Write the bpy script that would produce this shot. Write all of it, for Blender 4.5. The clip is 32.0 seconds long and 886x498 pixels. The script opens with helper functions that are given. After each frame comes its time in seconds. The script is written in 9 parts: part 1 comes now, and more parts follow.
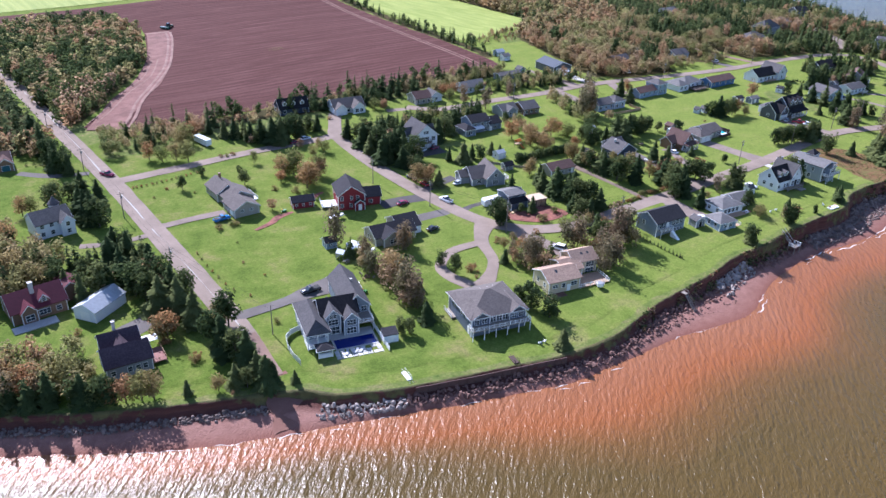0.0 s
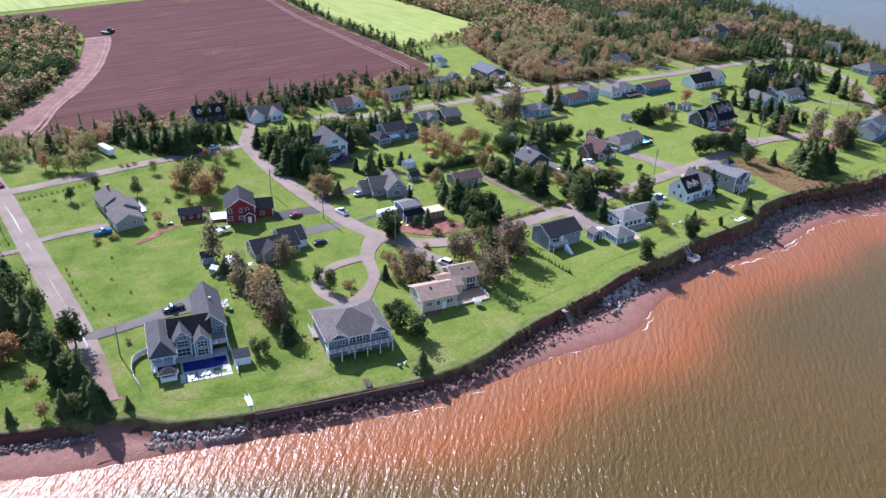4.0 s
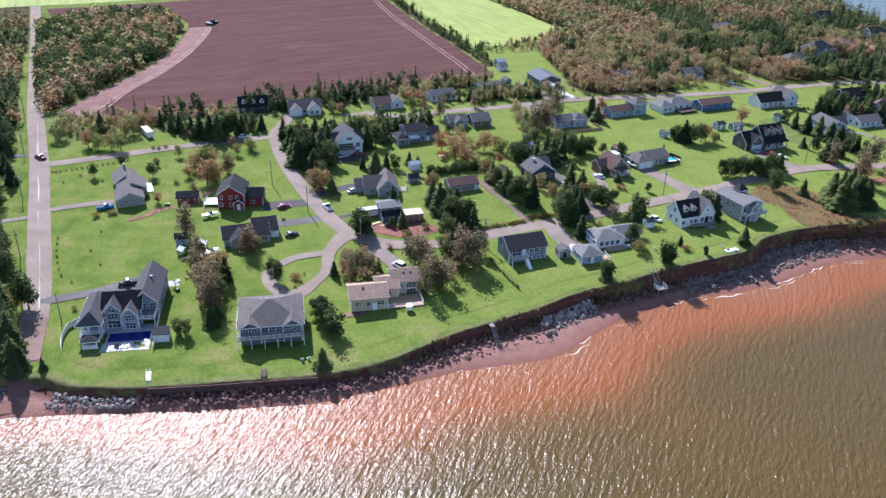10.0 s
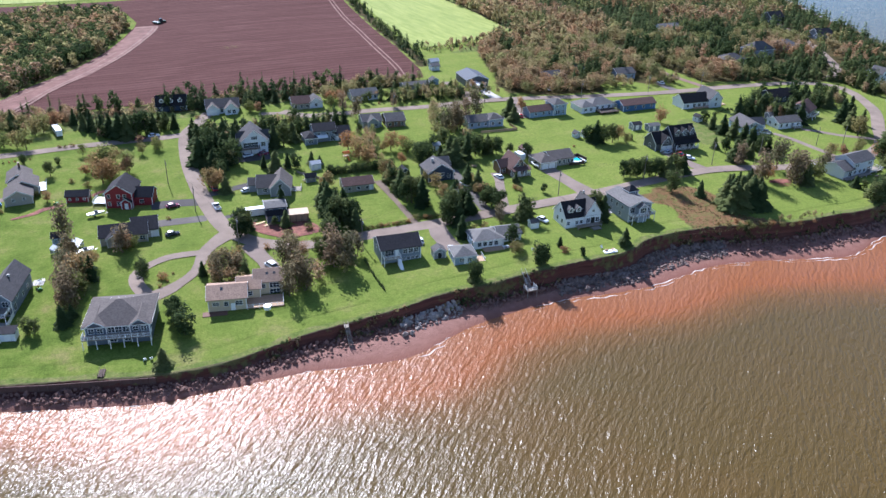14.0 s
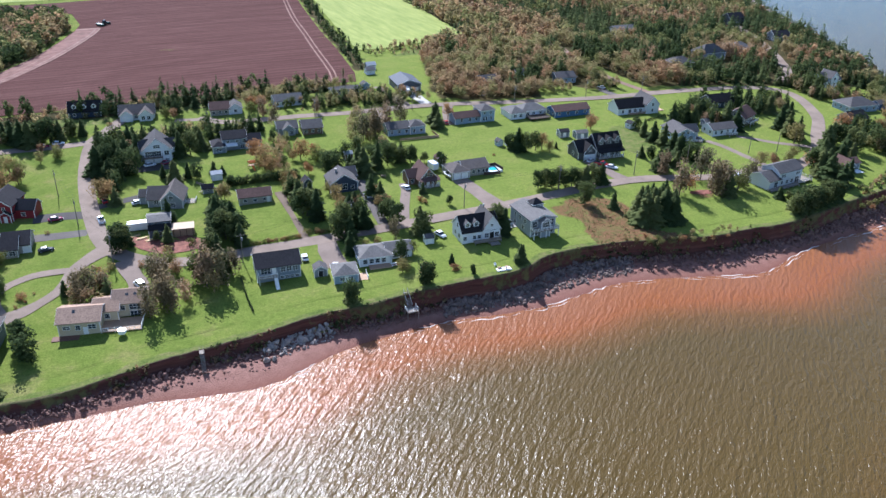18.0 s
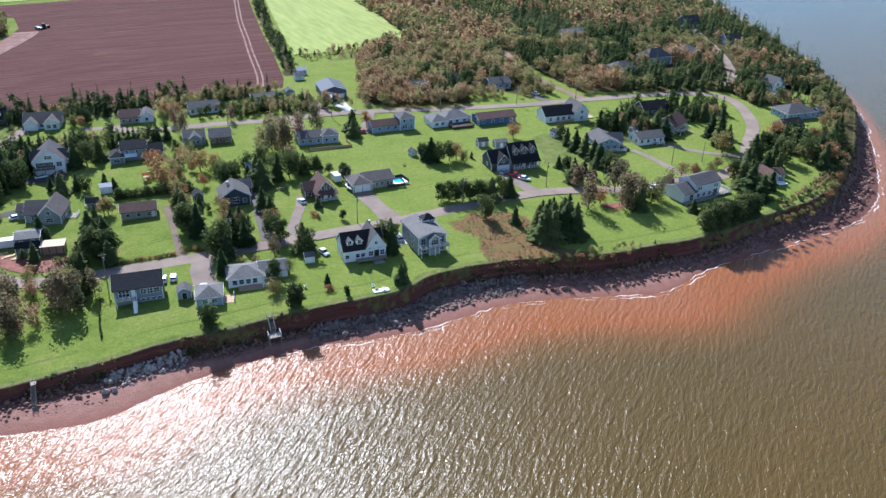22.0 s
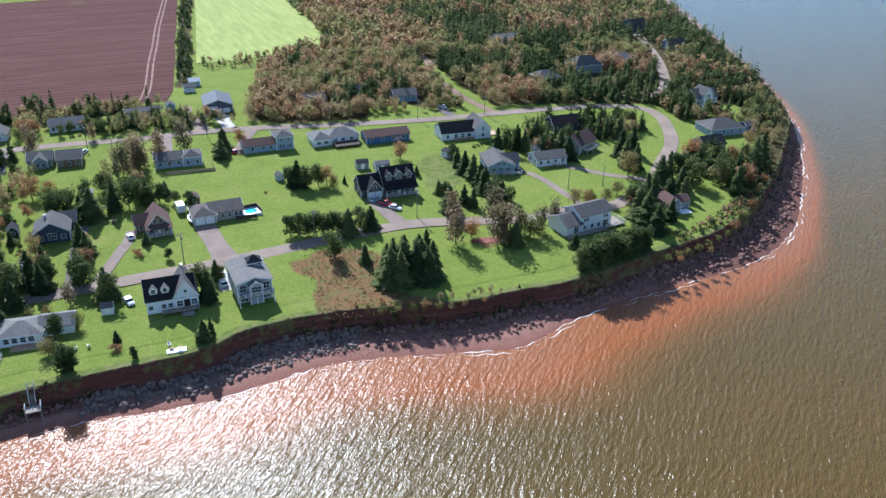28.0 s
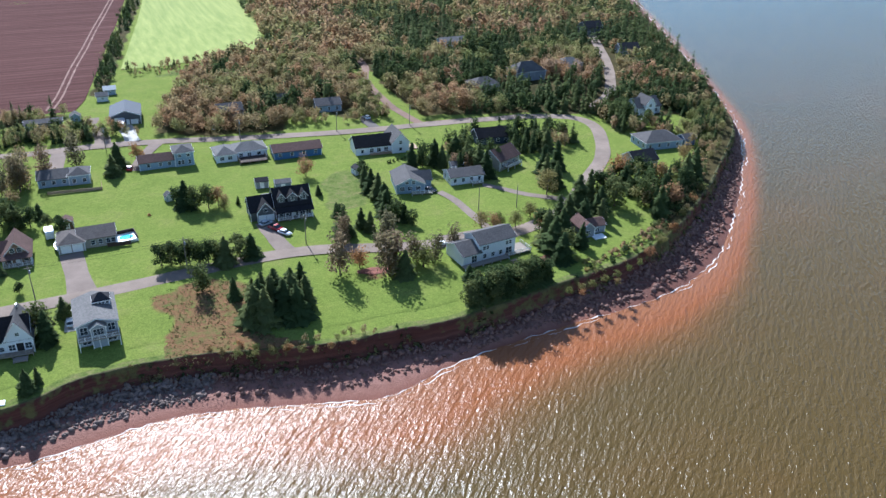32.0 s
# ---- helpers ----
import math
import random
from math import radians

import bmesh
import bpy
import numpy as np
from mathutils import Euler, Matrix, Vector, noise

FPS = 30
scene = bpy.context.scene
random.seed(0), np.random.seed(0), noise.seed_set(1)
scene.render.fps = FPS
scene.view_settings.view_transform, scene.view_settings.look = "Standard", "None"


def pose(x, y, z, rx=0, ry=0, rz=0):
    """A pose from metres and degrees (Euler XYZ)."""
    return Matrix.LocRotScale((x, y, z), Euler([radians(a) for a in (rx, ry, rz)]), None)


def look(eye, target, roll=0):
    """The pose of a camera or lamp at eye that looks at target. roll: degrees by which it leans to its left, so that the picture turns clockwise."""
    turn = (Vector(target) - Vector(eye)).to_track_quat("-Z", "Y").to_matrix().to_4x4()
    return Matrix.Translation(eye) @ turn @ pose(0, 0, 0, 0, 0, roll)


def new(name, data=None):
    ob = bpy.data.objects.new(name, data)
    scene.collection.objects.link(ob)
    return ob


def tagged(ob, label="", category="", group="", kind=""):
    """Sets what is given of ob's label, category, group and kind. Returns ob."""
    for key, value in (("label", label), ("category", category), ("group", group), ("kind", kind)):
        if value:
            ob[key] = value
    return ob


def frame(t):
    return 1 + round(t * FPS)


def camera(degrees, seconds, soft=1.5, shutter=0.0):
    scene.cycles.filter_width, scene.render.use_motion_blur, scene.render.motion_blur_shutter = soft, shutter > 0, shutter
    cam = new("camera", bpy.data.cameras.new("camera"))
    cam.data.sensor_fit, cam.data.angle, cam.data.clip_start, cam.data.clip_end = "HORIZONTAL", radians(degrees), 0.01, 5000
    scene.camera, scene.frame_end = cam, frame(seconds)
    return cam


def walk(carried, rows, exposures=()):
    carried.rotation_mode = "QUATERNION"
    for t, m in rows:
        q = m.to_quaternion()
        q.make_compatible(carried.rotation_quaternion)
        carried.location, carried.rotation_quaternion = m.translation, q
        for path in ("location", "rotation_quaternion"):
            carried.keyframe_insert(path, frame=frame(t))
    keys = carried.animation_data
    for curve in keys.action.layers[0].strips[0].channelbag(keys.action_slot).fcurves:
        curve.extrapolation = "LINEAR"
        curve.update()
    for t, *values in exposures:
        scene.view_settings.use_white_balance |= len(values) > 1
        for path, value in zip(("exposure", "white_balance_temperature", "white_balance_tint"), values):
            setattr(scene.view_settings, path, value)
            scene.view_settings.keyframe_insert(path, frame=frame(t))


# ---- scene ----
cam = camera(58.1, 32.0)
METRES, EYE, TILT, LEAN, TURN = 302.2, 110.0, 0.0, 0.0, -37.1
ROWS = [
    (0.0, 0.0, 0.0, 0.0, 0.83, -27.41, -1.6),
    (0.5, 0.0125, 0.0081, -0.0004, 0.81, -27.41, -1.57),
    (1.0, 0.0254, 0.0145, -0.0012, 0.79, -27.4, -1.55),
    (1.5, 0.0386, 0.0195, -0.0016, 0.79, -27.4, -1.57),
    (2.0, 0.0529, 0.0234, -0.0017, 0.79, -27.39, -1.57),
    (2.5, 0.0674, 0.0264, -0.0015, 0.78, -27.36, -1.57),
    (3.0, 0.0824, 0.0288, -0.001, 0.78, -27.31, -1.58),
    (3.5, 0.0974, 0.0308, -0.0002, 0.76, -27.27, -1.61),
    (4.0, 0.1127, 0.0324, 0.0006, 0.74, -27.22, -1.59),
    (4.5, 0.1281, 0.0338, 0.0014, 0.71, -27.18, -1.6),
    (6.5, 0.1906, 0.0383, 0.0061, 3.29, -27.22, -1.54),
    (7.0, 0.2062, 0.0399, 0.0069, 4.16, -27.24, -1.54),
    (7.5, 0.2219, 0.0417, 0.0076, 5.14, -27.27, -1.51),
    (8.0, 0.2374, 0.0437, 0.008, 6.23, -27.3, -1.5),
    (8.5, 0.253, 0.0461, 0.0085, 7.75, -27.34, -1.48),
    (9.0, 0.2686, 0.0489, 0.0088, 9.26, -27.38, -1.44),
    (9.5, 0.284, 0.0522, 0.009, 10.86, -27.44, -1.42),
    (10.0, 0.2994, 0.0559, 0.0092, 12.73, -27.48, -1.38),
    (10.5, 0.3153, 0.0602, 0.0093, 13.14, -27.5, -1.36),
    (11.0, 0.3301, 0.0641, 0.0094, 13.12, -27.5, -1.38),
    (11.5, 0.3455, 0.068, 0.0095, 13.11, -27.5, -1.41),
    (12.0, 0.3611, 0.0719, 0.0094, 13.1, -27.49, -1.39),
    (12.5, 0.3762, 0.0761, 0.0099, 13.07, -27.5, -1.44),
    (13.0, 0.3919, 0.0799, 0.0098, 13.05, -27.47, -1.43),
    (13.5, 0.4072, 0.0839, 0.01, 13.04, -27.46, -1.47),
    (14.0, 0.4226, 0.0883, 0.0103, 13.03, -27.47, -1.46),
    (14.5, 0.4369, 0.094, 0.0104, 13.04, -27.48, -1.49),
    (16.5, 0.482, 0.134, 0.0086, 13.02, -27.48, -1.51),
    (17.0, 0.4948, 0.1428, 0.0082, 13.06, -27.47, -1.47),
    (17.5, 0.508, 0.1505, 0.0078, 13.08, -27.45, -1.43),
    (18.0, 0.5209, 0.1583, 0.0085, 13.08, -27.5, -1.44),
    (18.5, 0.5352, 0.1645, 0.0079, 13.08, -27.41, -1.4),
    (19.0, 0.5489, 0.1714, 0.0081, 13.06, -27.38, -1.38),
    (19.5, 0.5622, 0.1786, 0.0085, 13.04, -27.37, -1.39),
    (20.0, 0.5755, 0.1866, 0.0085, 13.03, -27.39, -1.38),
    (20.5, 0.5876, 0.1957, 0.0091, 13.0, -27.45, -1.4),
    (21.0, 0.6001, 0.205, 0.0085, 13.04, -27.44, -1.4),
    (21.5, 0.6107, 0.2162, 0.0087, 13.03, -27.48, -1.42),
    (22.0, 0.6214, 0.2279, 0.0078, 13.06, -27.47, -1.41),
    (22.5, 0.6299, 0.2413, 0.0078, 13.04, -27.52, -1.41),
    (23.0, 0.6395, 0.2547, 0.0069, 13.07, -27.53, -1.35),
    (23.5, 0.6475, 0.2689, 0.0065, 13.06, -27.58, -1.34),
    (24.0, 0.6568, 0.2828, 0.0053, 13.12, -27.53, -1.31),
    (24.5, 0.6647, 0.2975, 0.0046, 13.09, -27.56, -1.32),
    (25.0, 0.6736, 0.3111, 0.0035, 13.09, -27.57, -1.32),
    (25.5, 0.6837, 0.3228, 0.0018, 13.11, -27.56, -1.29),
    (27.5, 0.7299, 0.3633, -0.0006, 13.06, -27.57, -1.25),
    (28.0, 0.743, 0.3711, -0.0004, 13.09, -27.53, -1.24),
    (28.5, 0.7553, 0.3803, 0.0005, 13.07, -27.53, -1.26),
    (29.0, 0.7681, 0.3896, 0.0008, 13.09, -27.52, -1.24),
    (29.5, 0.7794, 0.4005, 0.0018, 13.09, -27.59, -1.26),
    (30.0, 0.7906, 0.4119, 0.0022, 13.09, -27.65, -1.25),
    (30.5, 0.8005, 0.4246, 0.0025, 13.09, -27.71, -1.27),
    (31.0, 0.8109, 0.4376, 0.0021, 13.1, -27.75, -1.25),
    (31.5, 0.8199, 0.4516, 0.002, 13.09, -27.82, -1.26),
    (32.0, 0.8298, 0.4651, 0.0011, 13.12, -27.85, -1.23),
]
walk(cam, [(t, pose(0, 0, EYE, TILT, LEAN, TURN) @ pose(METRES * x, METRES * y, METRES * z, 90 + pitch, roll, yaw)) for t, x, y, z, yaw, pitch, roll in ROWS],
     [(0.0, 1.16, 5380, 22), (8.0, 1.1, 5400, 19), (16.0, 1.02, 5440, 15), (32.0, 0.98, 5330, 9)])

# ---- light ----
SUN_ELEV, SUN_AZ = 36.5, 0.0          # degrees; azimuth from +y towards +x
world = bpy.data.worlds.new("sky")
scene.world = world
world.use_nodes = True
wn = world.node_tree.nodes
sky = wn.new("ShaderNodeTexSky")
sky.sky_type = "NISHITA"
sky.sun_disc = False
sky.sun_elevation = radians(SUN_ELEV)
sky.sun_rotation = radians(SUN_AZ)
sky.air_density, sky.dust_density, sky.ozone_density = 1.0, 0.5, 0.7
world.node_tree.links.new(sky.outputs[0], wn["Background"].inputs[0])
wn["Background"].inputs[1].default_value = 0.092
sun_data = bpy.data.lights.new("sun", "SUN")
sun_data.energy, sun_data.angle, sun_data.color = 5.0, radians(0.53), (1.0, 0.95, 0.88)
sun = new("sun", sun_data)
ce, se = math.cos(radians(SUN_ELEV)), math.sin(radians(SUN_ELEV))
sun_dir = Vector((ce * math.sin(radians(SUN_AZ)), ce * math.cos(radians(SUN_AZ)), se))
sun.matrix_world = look(tuple(sun_dir * 400), (0, 0, 0))

# ---- materials ----
MATS = {}


class Nodes:
    """Short hand for a node tree."""

    def __init__(self, name):
        self.mat = bpy.data.materials.new(name)
        self.mat.use_nodes = True
        self.t = self.mat.node_tree
        self.bsdf = self.t.nodes["Principled BSDF"]
        self.out = self.t.nodes["Material Output"]

    def n(self, kind, **values):
        node = self.t.nodes.new("ShaderNode" + kind)
        for k, v in values.items():
            if k in node.inputs:
                node.inputs[k].default_value = v
            else:
                setattr(node, k, v)
        return node

    def link(self, a, b):
        self.t.links.new(a, b)

    def coords(self, obj=False, scale=(1, 1, 1)):
        m = self.n("Mapping")
        m.inputs["Scale"].default_value = scale
        if obj:
            self.link(self.n("TexCoord").outputs["Object"], m.inputs["Vector"])
        else:
            self.link(self.n("NewGeometry").outputs["Position"], m.inputs["Vector"])
        return m.outputs[0]

    def noise(self, vec, scale, detail=4.0, rough=0.55):
        node = self.n("TexNoise", Scale=scale, Detail=detail, Roughness=rough)
        self.link(vec, node.inputs["Vector"])
        return node.outputs["Fac"]

    def ramp(self, fac, stops):
        node = self.n("ValToRGB")
        el = node.color_ramp.elements
        while len(el) < len(stops):
            el.new(0.5)
        for e, (p, c) in zip(el, stops):
            e.position, e.color = p, (*c, 1.0)
        self.link(fac, node.inputs[0])
        return node.outputs[0]

    def mix(self, fac, a, b, blend="MIX"):
        node = self.n("Mix", data_type="RGBA", blend_type=blend)
        for sock, v in ((node.inputs[0], fac), (node.inputs[6], a), (node.inputs[7], b)):
            if isinstance(v, (int, float)):
                sock.default_value = v
            elif isinstance(v, tuple):
                sock.default_value = (*v, 1.0)
            else:
                self.link(v, sock)
        return node.outputs[2]

    def math(self, op, a, b=0.0):
        node = self.n("Math", operation=op)
        for sock, v in zip(node.inputs, (a, b)):
            if isinstance(v, (int, float)):
                sock.default_value = v
            else:
                self.link(v, sock)
        return node.outputs[0]

    def attr(self, name):
        return self.n("Attribute", attribute_name=name).outputs["Fac"]

    def bump(self, height, strength, distance):
        b = self.n("Bump", Strength=strength, Distance=distance)
        self.link(height, b.inputs["Height"])
        self.link(b.outputs[0], self.bsdf.inputs["Normal"])

    def done(self, color, rough=0.8, spec=0.3, metal=0.0):
        if isinstance(color, tuple):
            self.bsdf.inputs["Base Color"].default_value = (*color, 1.0)
        else:
            self.link(color, self.bsdf.inputs["Base Color"])
        self.bsdf.inputs["Roughness"].default_value = rough
        self.bsdf.inputs["Specular IOR Level"].default_value = spec
        self.bsdf.inputs["Metallic"].default_value = metal
        return self.mat


def shade(c, f):
    return tuple(min(1.0, v * f) for v in c)


def plain(name, c, rough=0.6, spec=0.3, metal=0.0, vary=0.12, scale=1.5):
    """Painted or plain stuff with a little blotchy wear."""
    if name in MATS:
        return MATS[name]
    k = Nodes(name)
    v = k.coords()
    f = k.noise(v, scale, 5)
    col = k.ramp(f, [(0.3, shade(c, 1 - vary)), (0.7, shade(c, 1 + vary))])
    k.bump(k.noise(v, scale * 12, 2), 0.1, 0.02)
    MATS[name] = k.done(col, rough, spec, metal)
    return MATS[name]


def siding(name, c):
    """Clapboard: courses as relief, slight weathering."""
    if name in MATS:
        return MATS[name]
    k = Nodes(name)
    v = k.coords()
    w = k.n("TexWave", wave_type="BANDS", bands_direction="Z", wave_profile="SAW", Scale=1.6, Distortion=0.0)
    k.link(v, w.inputs["Vector"])
    stain = k.noise(k.coords(scale=(0.9, 0.9, 0.25)), 0.8, 5)
    fine = k.noise(v, 7.0, 3)
    col = k.mix(k.math("MULTIPLY", stain, 0.5), c, shade(c, 0.78))
    col = k.mix(0.12, col, k.ramp(fine, [(0.3, (0.0, 0.0, 0.0)), (0.7, (1, 1, 1))]), "OVERLAY")
    k.bump(w.outputs["Fac"], 0.5, 0.03)
    MATS[name] = k.done(col, 0.62, 0.3)
    return MATS[name]


def shingle(name, c):
    if name in MATS:
        return MATS[name]
    k = Nodes(name)
    v = k.coords()
    big = k.noise(v, 0.35, 5)
    tab = k.n("TexVoronoi", Scale=3.2)
    k.link(k.coords(scale=(1, 1, 1.8)), tab.inputs["Vector"])
    col = k.ramp(big, [(0.25, shade(c, 0.88)), (0.75, shade(c, 1.1))])
    bw = k.n("RGBToBW")
    k.link(tab.outputs["Color"], bw.inputs[0])
    col = k.mix(0.25, col, k.ramp(bw.outputs[0], [(0.2, (0.2, 0.2, 0.2)), (0.8, (0.85, 0.83, 0.8))]), "OVERLAY")
    k.bump(tab.outputs["Distance"], 0.35, 0.03)
    MATS[name] = k.done(col, 0.9, 0.08)
    return MATS[name]


def leaf_mat(name, stops, by="object", glow=0.6):
    """Foliage; the hue goes by the tree, with a finer change over the clumps, and light passes through."""
    k = Nodes(name)
    if by == "object":
        r = k.n("ObjectInfo").outputs["Random"]
    else:
        r = k.attr("tint")
    v = k.coords()
    f = k.noise(v, 1.1, 3)
    r2 = k.math("ADD", k.math("MULTIPLY", r, 0.75), k.math("MULTIPLY", f, 0.25))
    col = k.ramp(r2, stops)
    fine = k.n("NewGeometry").outputs["Random Per Island"]
    col = k.mix(0.4, col, k.ramp(fine, [(0.0, (0.25, 0.25, 0.23)), (1.0, (0.75, 0.75, 0.72))]), "OVERLAY")
    k.done(col, 0.85, 0.04)
    tr = k.n("BsdfTranslucent")
    k.link(col, tr.inputs["Color"])
    ms = k.n("MixShader", Fac=glow)
    k.link(k.bsdf.outputs[0], ms.inputs[1])
    k.link(tr.outputs[0], ms.inputs[2])
    k.link(ms.outputs[0], k.out.inputs["Surface"])
    return k.mat


def grass_mat():
    k = Nodes("grass")
    v = k.coords()
    big, mid, fine = k.noise(v, 0.025, 4), k.noise(v, 0.16, 5), k.noise(v, 2.5, 4)
    lawn = k.ramp(k.noise(v, 0.09, 7, 0.68), [(0.36, (0.06, 0.094, 0.016)), (0.46, (0.094, 0.134, 0.024)), (0.56, (0.135, 0.158, 0.037)), (0.66, (0.2, 0.17, 0.075))])
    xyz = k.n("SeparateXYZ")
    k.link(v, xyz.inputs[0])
    # lawn brightens eastwards: the glow of backlit grass is put into its colour
    east_glow = k.n("MapRange", **{"From Min": 90.0, "From Max": 330.0, "To Max": 0.62})
    k.link(k.math("ADD", xyz.outputs["X"], k.math("MULTIPLY", big, 120.0)), east_glow.inputs["Value"])
    lawn = k.mix(east_glow.outputs[0], lawn, (0.19, 0.226, 0.053))
    lawn = k.mix(k.math("MULTIPLY", big, 0.4), lawn, (0.12, 0.166, 0.028))
    rough = k.ramp(k.noise(v, 0.35, 6, 0.7), [(0.32, (0.075, 0.11, 0.026)), (0.5, (0.125, 0.15, 0.042)), (0.68, (0.185, 0.165, 0.075))])
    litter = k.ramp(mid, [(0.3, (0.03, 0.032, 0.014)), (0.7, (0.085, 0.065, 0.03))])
    brown = k.ramp(k.noise(v, 0.3, 6, 0.7), [(0.34, (0.1, 0.125, 0.034)), (0.45, (0.14, 0.105, 0.045)), (0.55, (0.175, 0.088, 0.05)), (0.66, (0.125, 0.14, 0.042))])

    def zone(name, lo, hi, wob=0.25):
        a = k.math("ADD", k.attr(name), k.math("MULTIPLY", k.math("SUBTRACT", mid, 0.5), wob * 4))
        m = k.n("MapRange", **{"From Min": lo, "From Max": hi})
        k.link(a, m.inputs["Value"])
        return m.outputs[0]

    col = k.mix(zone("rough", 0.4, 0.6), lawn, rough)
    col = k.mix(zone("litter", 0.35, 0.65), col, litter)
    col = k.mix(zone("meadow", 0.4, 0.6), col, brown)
    col = k.mix(0.45, col, k.ramp(fine, [(0.3, (0.25, 0.25, 0.25)), (0.7, (0.75, 0.75, 0.72))]), "OVERLAY")
    clover = k.noise(v, 0.8, 5, 0.75)
    col = k.mix(0.35, col, k.ramp(clover, [(0.35, (0.3, 0.32, 0.3)), (0.65, (0.7, 0.68, 0.66))]), "OVERLAY")
    k.bump(fine, 0.6, 0.2)
    return k.done(col, 0.95, 0.02)


def soil_mat():
    """Ploughed red earth: broad drill bands along x, damp and dry streaks, clods."""
    k = Nodes("red_soil")
    v = k.coords()
    streak = k.noise(k.coords(scale=(0.012, 0.45, 1)), 1.0, 7, 0.75)
    broad = k.noise(k.coords(scale=(0.004, 0.06, 1)), 1.0, 4)
    col = k.ramp(streak, [(0.3, (0.066, 0.032, 0.029)), (0.5, (0.112, 0.055, 0.049)), (0.7, (0.19, 0.104, 0.094))])
    col = k.mix(k.math("MULTIPLY", broad, 0.7), col, (0.07, 0.031, 0.026))
    drill = k.n("TexWave", wave_type="BANDS", bands_direction="Y", Scale=0.06, Distortion=2.5, Detail=3.0)
    k.link(v, drill.inputs["Vector"])
    col = k.mix(k.math("MULTIPLY", drill.outputs["Fac"], 0.4), col, (0.05, 0.023, 0.019))
    clod = k.noise(v, 1.8, 4)
    col = k.mix(0.3, col, k.ramp(clod, [(0.3, (0.2, 0.2, 0.2)), (0.7, (0.8, 0.8, 0.8))]), "OVERLAY")
    k.bump(clod, 0.8, 0.25)
    return k.done(col, 0.95, 0.02)


def streaky(name, a, b, sx, sy, fine_scale=2.0, rough=0.9):
    k = Nodes(name)
    v = k.coords()
    s = k.noise(k.coords(scale=(sx, sy, 1)), 1.0, 5, 0.65)
    col = k.ramp(s, [(0.35, a), (0.65, b)])
    fine = k.noise(v, fine_scale, 4)
    col = k.mix(0.3, col, k.ramp(fine, [(0.3, (0.25, 0.25, 0.25)), (0.7, (0.78, 0.78, 0.78))]), "OVERLAY")
    k.bump(fine, 0.4, 0.1)
    return k.done(col, rough, 0.15)


def road_mat(name, c):
    k = Nodes(name)
    v = k.coords()
    patch, fine = k.noise(v, 0.12, 5, 0.65), k.noise(v, 6.0, 3)
    col = k.ramp(patch, [(0.3, shade(c, 0.8)), (0.7, shade(c, 1.18))])
    col = k.mix(0.25, col, k.ramp(fine, [(0.3, (0.3, 0.3, 0.3)), (0.7, (0.72, 0.7, 0.7))]), "OVERLAY")
    k.bump(fine, 0.3, 0.02)
    return k.done(col, 0.95, 0.05)


def cliff_mat():
    k = Nodes("red_cliff")
    v = k.coords()
    strata = k.noise(k.coords(scale=(0.05, 0.05, 1.6)), 1.0, 5)
    blot = k.noise(v, 0.45, 5)
    face = k.ramp(strata, [(0.3, (0.06, 0.024, 0.018)), (0.55, (0.105, 0.04, 0.029)), (0.75, (0.16, 0.066, 0.047))])
    green = k.ramp(blot, [(0.3, (0.05, 0.055, 0.018)), (0.7, (0.13, 0.11, 0.04))])
    zone = k.math("ADD", k.attr("veg"), k.math("MULTIPLY", k.math("SUBTRACT", blot, 0.5), 1.6))
    m = k.n("MapRange", **{"From Min": 0.42, "From Max": 0.6})
    k.link(zone, m.inputs["Value"])
    col = k.mix(m.outputs[0], face, green)
    sand = k.ramp(k.noise(v, 0.5, 5), [(0.3, (0.205, 0.1, 0.076)), (0.7, (0.285, 0.15, 0.116))])
    wet = k.mix(k.attr("wet"), sand, (0.175, 0.068, 0.045))
    col = k.mix(k.attr("sand"), col, wet)
    k.bump(k.noise(v, 2.2, 5), 0.7, 0.3)
    return k.done(col, 0.85, 0.2)


